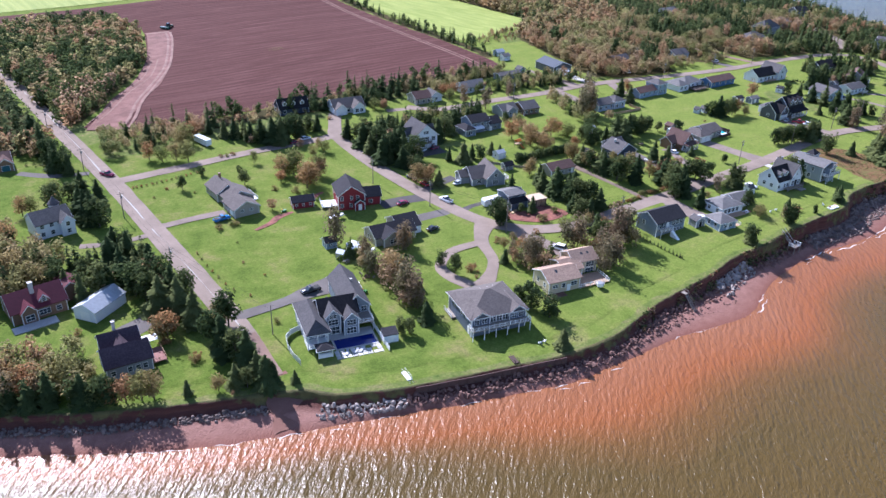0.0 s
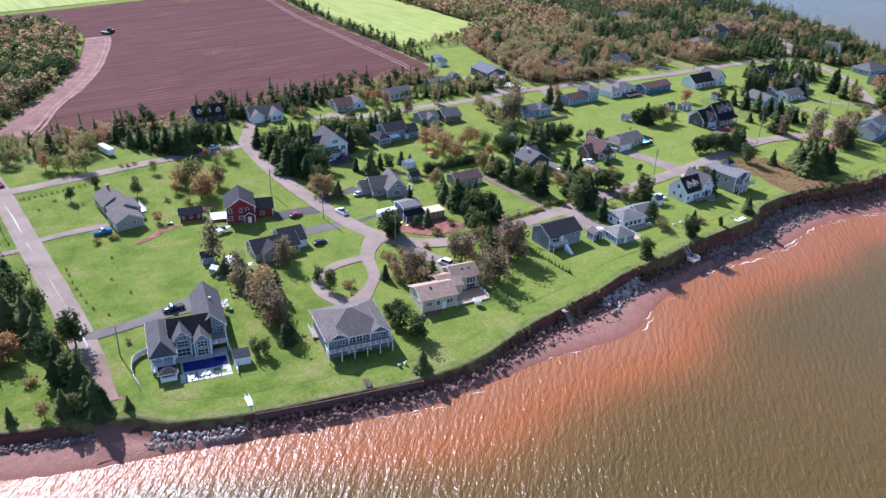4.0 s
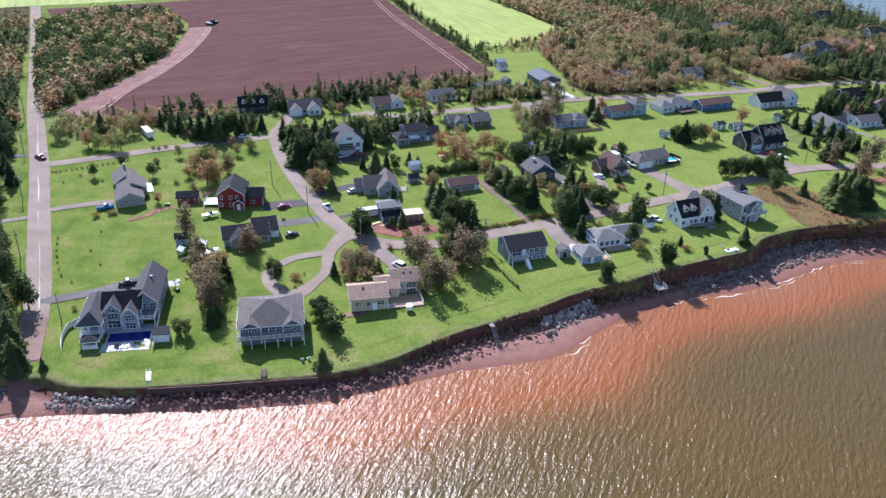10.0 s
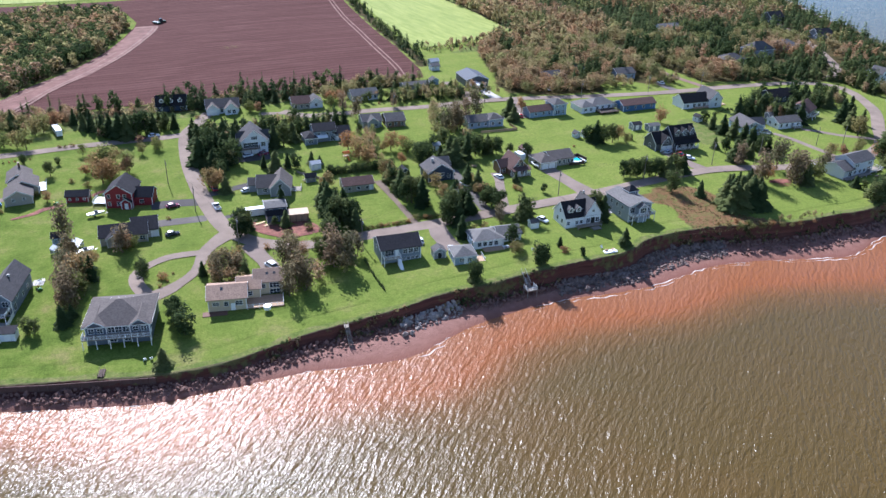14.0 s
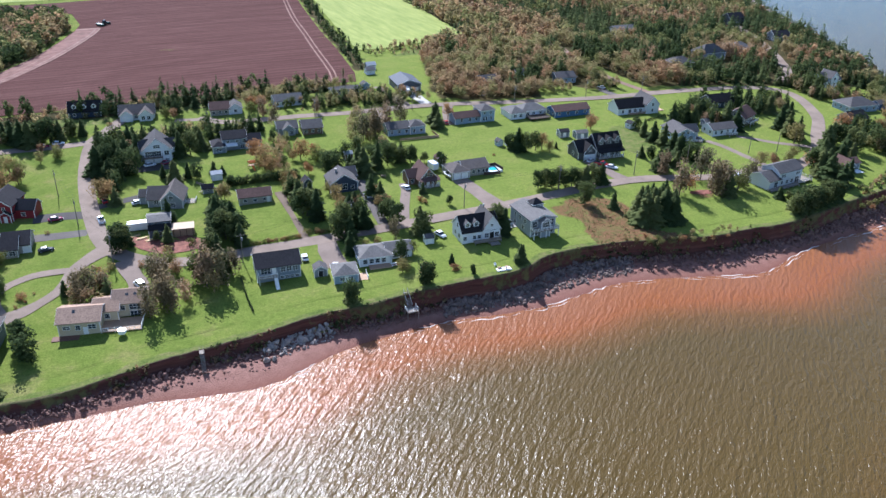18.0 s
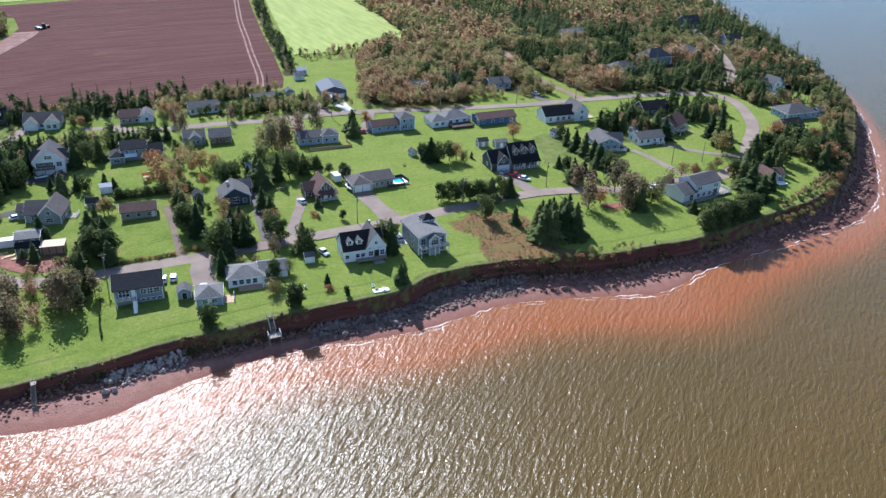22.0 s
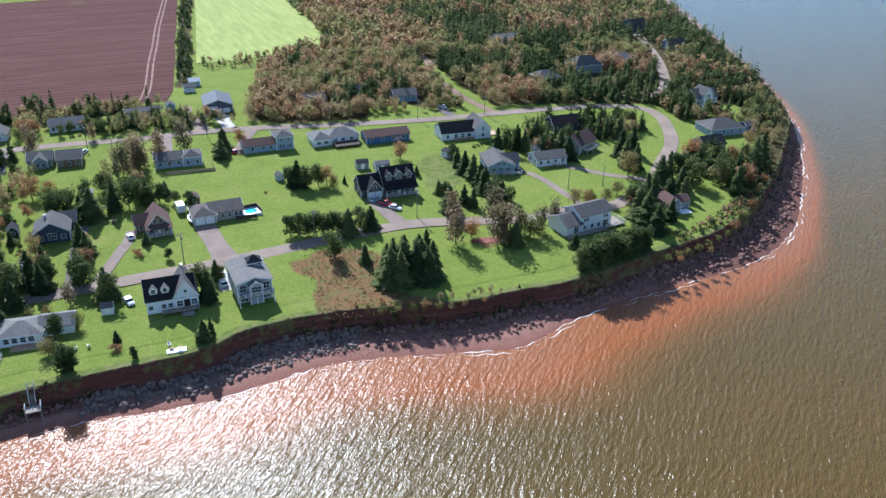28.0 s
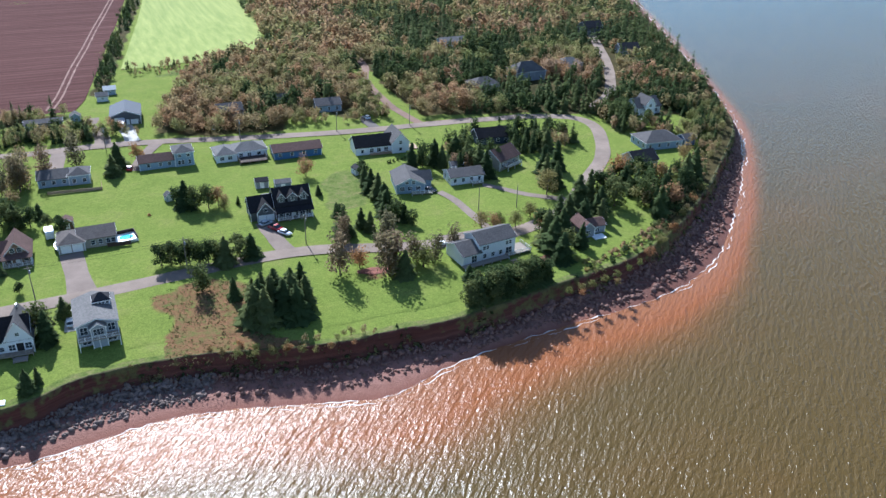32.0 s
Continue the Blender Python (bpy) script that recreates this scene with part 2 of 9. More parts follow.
def sea_mat():
    """Silty water: red mud near the shore, olive farther out, painted sky-reflection blue far off; wind ripples."""
    k = Nodes("sea_water")
    v = k.coords()
    patch = k.noise(k.coords(scale=(0.012, 0.02, 1)), 1.0, 5, 0.6)
    a = k.math("ADD", k.attr("mud"), k.math("MULTIPLY", k.math("SUBTRACT", patch, 0.5), 0.5))
    col = k.ramp(a, [(0.0, (0.084, 0.054, 0.014)), (0.3, (0.125, 0.062, 0.016)), (0.6, (0.225, 0.076, 0.022)), (0.95, (0.235, 0.094, 0.04))])
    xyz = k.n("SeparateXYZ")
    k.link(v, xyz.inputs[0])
    # far water mixes to blue-grey, the sky's reflection painted into the base colour
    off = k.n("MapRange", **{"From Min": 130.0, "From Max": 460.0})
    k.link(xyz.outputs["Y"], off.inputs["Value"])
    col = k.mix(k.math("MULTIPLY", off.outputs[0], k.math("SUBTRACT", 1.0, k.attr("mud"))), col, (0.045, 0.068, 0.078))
    turn = k.n("Mapping")
    turn.inputs["Rotation"].default_value = (0, 0, radians(46))
    k.link(v, turn.inputs["Vector"])
    def ripple(sx, sy, detail, rough, lean):
        m = k.n("Mapping")
        m.inputs["Scale"].default_value = (sx, sy, 0.3)
        m.inputs["Rotation"].default_value = (0, 0, radians(lean))
        k.link(turn.outputs[0], m.inputs["Vector"])
        return k.noise(m.outputs[0], 1.0, detail, rough)

    long, chop, fine = ripple(0.5, 0.13, 1.5, 0.5, 8), ripple(1.45, 0.42, 2.5, 0.55, -6), ripple(3.2, 1.5, 1.5, 0.5, 12)
    swell = k.n("TexWave", wave_type="BANDS", bands_direction="X", Scale=0.17, Distortion=13.0, Detail=3.0)
    swell.inputs["Detail Scale"].default_value = 0.5
    k.link(turn.outputs[0], swell.inputs["Vector"])
    h = k.math("ADD", k.math("MULTIPLY", long, 0.5), k.math("MULTIPLY", chop, 0.52))
    h = k.math("ADD", h, k.math("MULTIPLY", swell.outputs["Fac"], 0.085))
    h = k.math("ADD", h, k.math("MULTIPLY", fine, 0.2))
    k.bump(h, 1.0, 0.62)
    k.done(col, 0.25, 0.29)
    k.bsdf.inputs["IOR"].default_value = 1.33
    return k.mat


def glass_mat():
    k = Nodes("window_glass")
    k.done((0.035, 0.045, 0.055), 0.06, 0.6)
    return k.mat


GRASS, SOIL, SEA_M, CLIFF = grass_mat(), soil_mat(), sea_mat(), cliff_mat()
ASPHALT = road_mat("worn_asphalt", (0.235, 0.185, 0.15))
CHIP = road_mat("grey_drive", (0.135, 0.12, 0.11))
REDGRAVEL = road_mat("red_gravel", (0.215, 0.145, 0.115))
TRACK = streaky("pale_red_track", (0.12, 0.054, 0.042), (0.2, 0.098, 0.078), 0.15, 0.15)
CROP = streaky("bright_crop", (0.17, 0.215, 0.035), (0.265, 0.297, 0.068), 0.3, 0.012)
GLASS = glass_mat()
WHITE = plain("white_trim", (0.78, 0.78, 0.76), 0.5, vary=0.05)
CONCRETE = plain("concrete", (0.42, 0.4, 0.37), 0.85)
WOODGREY = plain("weathered_wood", (0.26, 0.22, 0.18), 0.85)
WOODTAN = plain("tan_deck_wood", (0.42, 0.28, 0.18), 0.8)
DARKWOOD = plain("dark_timber", (0.07, 0.045, 0.035), 0.85)
BARK = plain("bark", (0.13, 0.10, 0.08), 0.95)
METAL = plain("grey_metal", (0.45, 0.46, 0.47), 0.4, 0.5, 0.6)
RUBBER = plain("black_rubber", (0.02, 0.02, 0.02), 0.8)
ROCK = plain("red_boulder", (0.17, 0.095, 0.075), 0.9, vary=0.35, scale=0.7)
PALEROCK = plain("pale_boulder", (0.31, 0.26, 0.225), 0.9, vary=0.4, scale=0.7)
GREYROCK = plain("grey_boulder", (0.16, 0.118, 0.1), 0.9, vary=0.5, scale=0.5)
NEEDLE = [(0.15, (0.05, 0.074, 0.029)), (0.5, (0.08, 0.108, 0.04)), (0.85, (0.14, 0.158, 0.058))]
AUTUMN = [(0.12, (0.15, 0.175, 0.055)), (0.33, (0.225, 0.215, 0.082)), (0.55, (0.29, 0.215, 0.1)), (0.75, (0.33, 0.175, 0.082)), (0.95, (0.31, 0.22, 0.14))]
# AUTUMN paled: the haze over distant woods is put into the leaf colour
HAZED_AUTUMN = [(0.12, (0.18, 0.2, 0.075)), (0.33, (0.265, 0.245, 0.105)), (0.55, (0.325, 0.25, 0.135)), (0.75, (0.345, 0.215, 0.12)), (0.95, (0.345, 0.255, 0.17))]
CONIFER_M, DECID_M = leaf_mat("conifer_needles", NEEDLE, glow=0.42), leaf_mat("autumn_leaves", AUTUMN)
TAN_M = leaf_mat("sparse_tan_leaves", [(0.15, (0.15, 0.14, 0.08)), (0.5, (0.2, 0.16, 0.095)), (0.85, (0.235, 0.17, 0.11))])
CONIFER_F, DECID_F = leaf_mat("far_conifers", NEEDLE, "tint", 0.42), leaf_mat("hazed_autumn_leaves", HAZED_AUTUMN, "tint")

# ---- the lie of the land ----
SEA = -4.6


def sstep(a, b, v):
    u = np.clip((np.asarray(v, float) - a) / (b - a), 0, 1)
    return u * u * (3 - 2 * u)


def land(x, y):
    """Height of the land, which rises to the east and falls away inland."""
    return -1.5 + 3.2 * sstep(110, 260, x) - 7.0 * sstep(300, 560, y)


def gz(x, y):
    return float(land(x, y))


# brink of the low cliff and the water's edge, going east and round the point
BRINK = [(-1500, 1000), (-300, 340), (-60, 197), (7, 160), (20, 152), (36, 144), (47, 139.5), (55, 136.5), (63, 132.5), (68, 127.5), (80, 121.5),
         (98, 116), (109, 113), (122, 109.5), (138, 108.5), (150, 110.5), (160, 112.4), (172, 113), (186, 114), (198, 116), (211, 115.6),
         (226, 116.5), (242, 116.3), (256, 116), (263, 117.5), (271, 121), (283, 121.8), (297, 120.5), (309, 117.5), (320, 114.8),
         (331, 113), (343, 113), (355, 112), (365, 113), (378, 115), (394, 118), (410, 120), (424, 124), (443, 133), (473, 154),
         (502, 178), (529, 203), (547, 231), (575, 284), (601, 336), (672, 481), (741, 620), (2600, 3600)]
SHORE = [(-1500, 990), (-300, 330), (-60, 190), (3, 154), (16, 146), (29, 138), (40, 132.5), (48.5, 129), (57, 126), (64, 123.7), (78, 119),
         (96, 112.3), (107, 109), (119, 105.5), (136, 104.4), (148, 104.2), (158, 103.6), (170, 101), (184, 100.4), (196, 105), (209, 108.3),
         (226, 109.8), (240, 109), (256, 107), (263, 107), (274, 108.5), (285, 109.8), (293, 109.5), (305, 107), (318, 103.5),
         (328, 100.5), (338, 99.2), (352, 104), (365, 106.3), (378, 108), (396, 109.5), (414, 110.5), (434, 115), (455, 126), (482, 149),
         (511, 177.5), (538, 209), (556, 236), (582, 285), (609, 336), (680, 482), (748, 620), (2640, 3590)]


def spline(pts, step):
    """Points along a smooth line (centripetal enough for these) through control points, about step apart."""
    p = np.array([pts[0], *pts, pts[-1]], float)
    out = []
    for a, b, c, d in zip(p[:-3], p[1:-2], p[2:-1], p[3:]):
        n = max(1, int(np.hypot(*(c - b)) / step))
        u = (np.arange(n) / n)[:, None]
        m0, m1 = (c - a) / 2, (d - b) / 2
        lim = np.hypot(*(c - b))
        m0, m1 = (m * min(1, lim / max(np.hypot(*m), 1e-6)) for m in (m0, m1))
        out.append((2 * u**3 - 3 * u**2 + 1) * b + (u**3 - 2 * u**2 + u) * m0 + (3 * u**2 - 2 * u**3) * c + (u**3 - u**2) * m1)
    out.append(p[-1:])
    return np.concatenate(out)


def paired(a, b, step):
    """Two smooth lines with the same number of points for each stretch between control points."""
    both = [(*p, *q) for p, q in zip(a, b)]
    p = np.array([both[0], *both, both[-1]], float)
    out = []
    for i in range(1, len(p) - 2):
        a0, b0, c0, d0 = p[i - 1], p[i], p[i + 1], p[i + 2]
        length = np.hypot(*(c0 - b0)[:2])
        n = int(np.clip(length / step, 1, 60))
        u = (np.arange(n) / n)[:, None]
        t0, t1 = (c0 - a0) / 2, (d0 - b0) / 2
        k0 = min(1, length / max(np.hypot(*t0[:2]), 1e-6))
        k1 = min(1, length / max(np.hypot(*t1[:2]), 1e-6))
        out.append((2 * u**3 - 3 * u**2 + 1) * b0 + (u**3 - 2 * u**2 + u) * t0 * k0 + (3 * u**2 - 2 * u**3) * c0 + (u**3 - u**2) * t1 * k1)
    out.append(p[-1:])
    out = np.concatenate(out)
    return out[:, :2], out[:, 2:]


def signed(line, x, y):
    """Distance of places to a line that runs east: positive to its left (inland)."""
    x, y = np.asarray(x, float).ravel(), np.asarray(y, float).ravel()
    best, side = np.full(len(x), 1e9), np.ones(len(x))
    for (ax, ay), (bx, by) in zip(line[:-1], line[1:]):
        dx, dy = bx - ax, by - ay
        q = dx * dx + dy * dy
        u = np.clip(((x - ax) * dx + (y - ay) * dy) / max(q, 1e-9), 0, 1)
        d = np.hypot(x - ax - u * dx, y - ay - u * dy)
        s = dx * (y - ay) - dy * (x - ax)
        near = d < best - 1e-9
        best[near], side[near] = d[near], np.sign(s[near])
    return best * side


def inside(poly, x, y):
    x, y = np.asarray(x, float), np.asarray(y, float)
    odd = np.zeros(x.shape, bool)
    for (ax, ay), (bx, by) in zip(poly, poly[1:] + poly[:1]):
        if ay != by:
            odd ^= ((ay > y) != (by > y)) & (x < (bx - ax) * (y - ay) / (by - ay) + ax)
    return odd


def mesh_from(name, verts, faces, mat=None, smooth=False, attrs=None):
    me = bpy.data.meshes.new(name)
    if isinstance(faces, np.ndarray):
        n, k = faces.shape
        me.vertices.add(len(verts))
        me.vertices.foreach_set("co", np.asarray(verts, np.float32).ravel())
        me.loops.add(n * k)
        me.loops.foreach_set("vertex_index", faces.astype(np.int32).ravel())
        me.polygons.add(n)
        me.polygons.foreach_set("loop_start", np.arange(0, n * k, k, dtype=np.int32))
        me.polygons.foreach_set("loop_total", np.full(n, k, np.int32))
    else:
        me.from_pydata(verts, [], faces)
    for key, vals in (attrs or {}).items():
        me.attributes.new(key, "FLOAT", "POINT").data.foreach_set("value", np.asarray(vals, np.float32).ravel())
    me.update(calc_edges=True)
    me.validate()
    if smooth:
        me.polygons.foreach_set("use_smooth", np.ones(len(me.polygons), bool))
    if mat:
        me.materials.append(mat)
    return me


def grid_faces(nx, ny):
    i = (np.arange(ny - 1)[:, None] * nx + np.arange(nx - 1)[None]).ravel()
    return np.stack([i, i + 1, i + nx + 1, i + nx], 1)


def spread(lo, hi, step, far):
    """Even steps from lo to hi, then ever wider ones out to far beyond."""
    mid = list(np.arange(lo, hi + step / 2, step))
    out, s = [], step
    while (out[-1] if out else hi) < far:
        s *= 1.5
        out.append((out[-1] if out else hi) + s)
    left, s = [], step
    while (left[-1] if left else lo) > -far:
        s *= 1.5
        left.append((left[-1] if left else lo) - s)
    return np.array(left[::-1] + mid + out)


SHORE = [(x - 0.7, y - 1.6) for x, y in SHORE]
brink, shore = paired(BRINK, SHORE, 1.0)
coarse_brink, coarse_shore = brink[::4], shore[::4]

# zones of rough cover, as polygons of the plan
WOODS = [
    [(322, 338), (316, 322), (312, 304), (305, 292), (306, 278), (322, 269), (340, 266), (354, 264), (357, 281), (376, 283), (379, 270), (385, 268), (387, 276), (399, 276), (401, 300), (406, 345), (416, 345),
     (411, 300), (412, 262), (436, 254), (452, 251), (470, 243), (490, 236), (520, 222), (547, 236), (573, 284), (600, 338), (671, 484), (735, 640), (400, 760), (396, 590), (382, 408), (352, 392), (336, 376), (326, 352)],
    [(62, 352), (68, 346), (80, 363), (94, 388), (113, 416), (128, 450), (150, 527), (146, 575), (100, 585), (62, 560)],
    [(-200, 280), (-60, 202), (7, 162), (24.3, 150.5), (25, 157), (7, 168), (-60, 226), (-200, 300)],
    [(-150, 330), (54, 320), (56, 730), (-150, 730)],
    [(283, 338), (291, 340), (294, 364), (300, 402), (307, 450), (313, 500), (330, 600), (345, 720), (333, 720), (321, 602), (306, 502), (298, 448), (292, 402), (288, 364)],
    [(100, 312), (270, 306), (274, 314), (240, 322), (100, 327), (84, 325)],
]
ROUGH = [
    [(64, 318), (82, 328), (78, 340), (70, 346), (66, 360), (64, 640)],
    [(64, 300), (80, 318), (276, 314), (276, 306), (160, 300)],
    [(298, 372), (318, 366), (345, 392), (352, 372), (332, 362), (318, 362)],
    [(357, 216), (371, 212), (365, 194), (358, 184), (346, 182), (350, 196), (352, 208)],
]
MEADOW = [
    [(288.5, 152.5), (303.7, 155), (314, 149.5), (315, 137), (313, 124), (324, 113), (300, 116), (289, 119), (292.5, 138)],
    [(342, 141), (352, 139), (352, 146), (343, 147)],
]
gx, gy = spread(-70, 770, 3.2, 2600), spread(96, 720, 3.2, 3300)
GX, GY = np.meshgrid(gx, gy)
D = signed(coarse_brink, GX, GY).reshape(GX.shape)
GZ = land(GX, GY) + 0.1 * np.sin(GX * 0.07) * np.sin(GY * 0.09) * sstep(14, 40, D)
GZ = np.where(D < 3.6, GZ - 4.0 * np.clip(3.6 - D, 0, 40), GZ)
GZ = np.maximum(GZ, -14)


def soft_zone(polys):
    v = np.zeros(GX.shape)
    for p in polys:
        v = np.maximum(v, inside(p, GX, GY))
    v[1:-1, 1:-1] = (v[1:-1, 1:-1] * 2 + v[:-2, 1:-1] + v[2:, 1:-1] + v[1:-1, :-2] + v[1:-1, 2:]) / 6
    return v


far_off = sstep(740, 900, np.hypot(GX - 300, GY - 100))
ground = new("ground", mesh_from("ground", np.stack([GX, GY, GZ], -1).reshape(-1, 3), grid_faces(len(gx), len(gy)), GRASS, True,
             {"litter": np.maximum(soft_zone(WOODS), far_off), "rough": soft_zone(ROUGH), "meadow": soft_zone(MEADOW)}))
tagged(ground, "mown green lawns with rough grass and leaf litter under the trees", "ground", kind="structure")

# the red sandstone brink, face and beach in one strip along the coast
nb = len(brink)
tangent = np.gradient(brink, axis=0)
normal = np.stack([-tangent[:, 1], tangent[:, 0]], 1) / np.maximum(np.hypot(*tangent.T), 1e-6)[:, None]
for _ in range(12):
    normal[1:-1] = (normal[:-2] + normal[1:-1] * 2 + normal[2:]) / 4
normal /= np.hypot(*normal.T)[:, None]
arc = np.r_[0, np.cumsum(np.hypot(*np.diff(brink, axis=0).T))]


def wobble(s, scale, seed):
    return np.array([noise.noise((float(v) / scale, seed * 7.3, 0.0)) for v in s])


edge_wob = 0.7 * wobble(arc, 4.0, 1) + 0.4 * wobble(arc, 1.6, 2)
width = np.hypot(*(shore - brink).T)
rows, att = [], {"veg": [], "sand": [], "wet": []}
top = land(brink[:, 0], brink[:, 1])
for d_in, drop in ((7.2, 0.02), (5.6, 0.03), (4.0, 0.04), (2.0, 0.04), (0.8, 0.0)):
    p = brink + normal * d_in
    rows.append(np.c_[p, land(p[:, 0], p[:, 1]) + drop])
    for key, val in (("veg", 1.2), ("sand", 0), ("wet", 0)):
        att[key].append(np.full(nb, float(val)))
FACE_F, FACE_DROP = (0.0, 0.05, 0.1, 0.18, 0.34, 0.64, 1.0), (0.0, 0.2, 0.44, 0.62, 0.76, 0.89, 1.0)
face_share = np.clip(3.6 / np.maximum(width, 1), 0.2, 0.58)
for f, drop in zip(FACE_F, FACE_DROP):
    u = f * face_share
    p = brink + (shore - brink) * u[:, None]
    jag = (0.55 * wobble(arc + f * 37, 2.2, 3 + f) + 0.3 * wobble(arc + f * 91, 0.9, 5 + f)) * math.sin(math.pi * min(1, f + 0.15))
    p = p - normal * (jag + edge_wob * (1 - f))[:, None]
    foot = SEA + 0.9
    rows.append(np.c_[p, top * (1 - drop) + foot * drop])
    veg = 0.4 - 0.6 * f + 0.55 * wobble(arc, 24.0, 9) + 0.3 * sstep(200, 215, brink[:, 0]) * (1 - sstep(232, 245, brink[:, 0])) + 0.3 * sstep(390, 440, brink[:, 0])
    for key, val in (("veg", veg), ("sand", np.full(nb, 0.0 if f < 0.95 else 0.5)), ("wet", np.zeros(nb))):
        att[key].append(val)
shore_wob = 0.5 * wobble(arc, 6.0, 11) + 0.25 * wobble(arc, 2.0, 12)
for f, z, wet in ((0.2, 0.85, 0.0), (0.5, 0.5, 0.1), (0.8, 0.2, 0.55), (1.0, 0.0, 1.0), (1.35, -0.35, 1.0), (2.4, -1.6, 1.0)):
    u = face_share + (1 - face_share) * f
    p = brink + (shore - brink) * u[:, None] - normal * (shore_wob * min(f, 1))[:, None]
    rows.append(np.c_[p, np.full(nb, SEA + z)])
    for key, val in (("veg", np.zeros(nb)), ("sand", 1 - 0.75 * sstep(385, 425, brink[:, 0])), ("wet", np.full(nb, wet))):
        att[key].append(val)
edge_rough = np.zeros(len(rows) * nb)
edge_rough[3 * nb:5 * nb] = 0.7
cliff_mesh = mesh_from("cliff", np.concatenate(rows), grid_faces(nb, len(rows))[:, ::-1], CLIFF, True, {**{k: np.concatenate(v) for k, v in att.items()}, "meadow": inside(MEADOW[0], *np.concatenate(rows)[:, :2].T).astype(float), "litter": sstep(425, 445, np.concatenate(rows)[:, 0]), "rough": edge_rough})
cliff_mesh.materials.append(GRASS)
slot = np.zeros(len(cliff_mesh.polygons), np.int32)
slot[: 4 * (nb - 1)] = 1
cliff_mesh.polygons.foreach_set("material_index", slot)
coast = new("cliff", cliff_mesh)
tagged(coast, "low red sandstone cliff with grassy brink above a red beach", "cliff", kind="structure")

# the sea
sx, sy = spread(-80, 780, 4.0, 3800), spread(-120, 640, 4.0, 4200)
SX, SY = np.meshgrid(sx, sy)
sd = -signed(coarse_shore, SX, SY).reshape(SX.shape)
along = np.interp(SX, [-80, 60, 120, 165, 250, 330, 420, 470, 560, 900], [5, 7, 19, 16, 15, 18, 12, 5.5, 4, 4])
mud = 1.0 - np.clip(sd / (along * 1.9), 0, 1)
sea_faces = grid_faces(len(sx), len(sy))
sea_faces = sea_faces[(sd.ravel()[sea_faces] > -14).all(1)]
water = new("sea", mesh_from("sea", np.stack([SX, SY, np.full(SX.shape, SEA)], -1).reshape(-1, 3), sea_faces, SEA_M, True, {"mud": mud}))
tagged(water, "rippled silty sea, rust red near shore and olive farther out", "sea", kind="structure")

# broken white foam where the ripples run out
FOAM = plain("sea_foam", (0.7, 0.62, 0.56), 0.7, vary=0.15, scale=2.0)
fv, ff = [], []
edge = brink + (shore - brink) - normal * shore_wob[:, None]
for k, (off, lim) in enumerate(((0.15, 0.12), (1.5, 0.36))):
    live = wobble(arc, 9.0, 41 + k) + 0.6 * wobble(arc, 2.4, 51 + k) + 0.4 * sstep(225, 260, edge[:, 0])
    wide = np.clip((live - lim) * 0.6, 0, 0.4)
    for i in range(nb - 1):
        if 0 < edge[i, 0] < 700 and (wide[i] > 0 or wide[i + 1] > 0) and edge[i, 1] < 600:
            n = len(fv)
            for j in (i, i + 1):
                mid_ = edge[j] - normal[j] * (off + 0.3 * math.sin(arc[j] * 1.3 + k))
                fv += [(*(mid_ - normal[j] * wide[j] * 0.5), SEA + 0.05), (*(mid_ + normal[j] * wide[j] * 0.5), SEA + 0.06)]
            ff.append((n, n + 2, n + 3, n + 1))
foam = new("surf_foam", mesh_from("surf_foam", fv, ff, FOAM))
tagged(foam, "broken white foam along the water's edge", "foam", kind="stuff")


# ---- roads, drives, fields ----
def ribbon(name, pts, widths, mat, lift, label, category="road", step=2.0, kind="structure"):
    line = spline(pts, step)
    t = np.gradient(line, axis=0)
    n = np.stack([-t[:, 1], t[:, 0]], 1) / np.maximum(np.hypot(*t.T), 1e-6)[:, None]
    w = np.interp(np.linspace(0, 1, len(line)), np.linspace(0, 1, len(np.atleast_1d(widths))), np.atleast_1d(widths)) / 2
    jig = np.array([0.25 * noise.noise((i * 0.21, lift * 50, len(pts))) for i in range(len(line))])
    cols = []
    for u in (-1, -0.5, 0, 0.5, 1):
        p = line + n * ((w + jig * abs(u)) * u)[:, None]
        cols.append(np.c_[p, land(*p.T) + lift + (0.03 if abs(u) < 0.9 else 0)])
    ob = new(name, mesh_from(name, np.concatenate(cols), grid_faces(len(line), 5)[:, ::-1], mat, True))
    return tagged(ob, label, category, kind=kind)


ribbon("road", [(60, 720), (60.8, 416), (60.9, 350), (62.3, 276), (62, 228), (61.6, 178), (60.3, 158)], 6.8, ASPHALT, 0.10, "worn grey asphalt country road with a pale centre line")
ribbon("road", [(60.6, 161), (59.8, 148), (59.2, 141.5)], (6.2, 5.0), REDGRAVEL, 0.16, "gravel slip leading from the road down to the beach")
ribbon("road", [(60, 276), (87, 277), (117, 278.5), (142, 276.5), (152, 277)], 5.4, ASPHALT, 0.14, "narrow asphalt lane between hedges")
ribbon("road", [(166, 302), (158, 288), (152, 276), (148.5, 247), (147.8, 222), (148.6, 200), (150.5, 183), (155, 172), (163, 164), (174, 159.5), (190, 158.5), (209, 157.5),
                (229, 157), (251, 157.3), (273, 158), (296, 160), (320, 162), (337, 160.5), (362, 153), (391, 149.5), (407, 153), (421, 160), (436, 174), (457, 194), (471.4, 218), (474, 229), (471, 237), (463, 242), (450, 246.5)],
       5.6, ASPHALT, 0.12, "worn grey asphalt village street")
ribbon("road", [(196, 290), (204, 280), (214, 277), (236, 274.5), (259, 271), (283, 271), (306, 268), (331, 262), (356, 257), (381, 253), (408, 251), (432, 248.5), (452, 246)], 5.4, ASPHALT, 0.15, "worn grey asphalt back street")
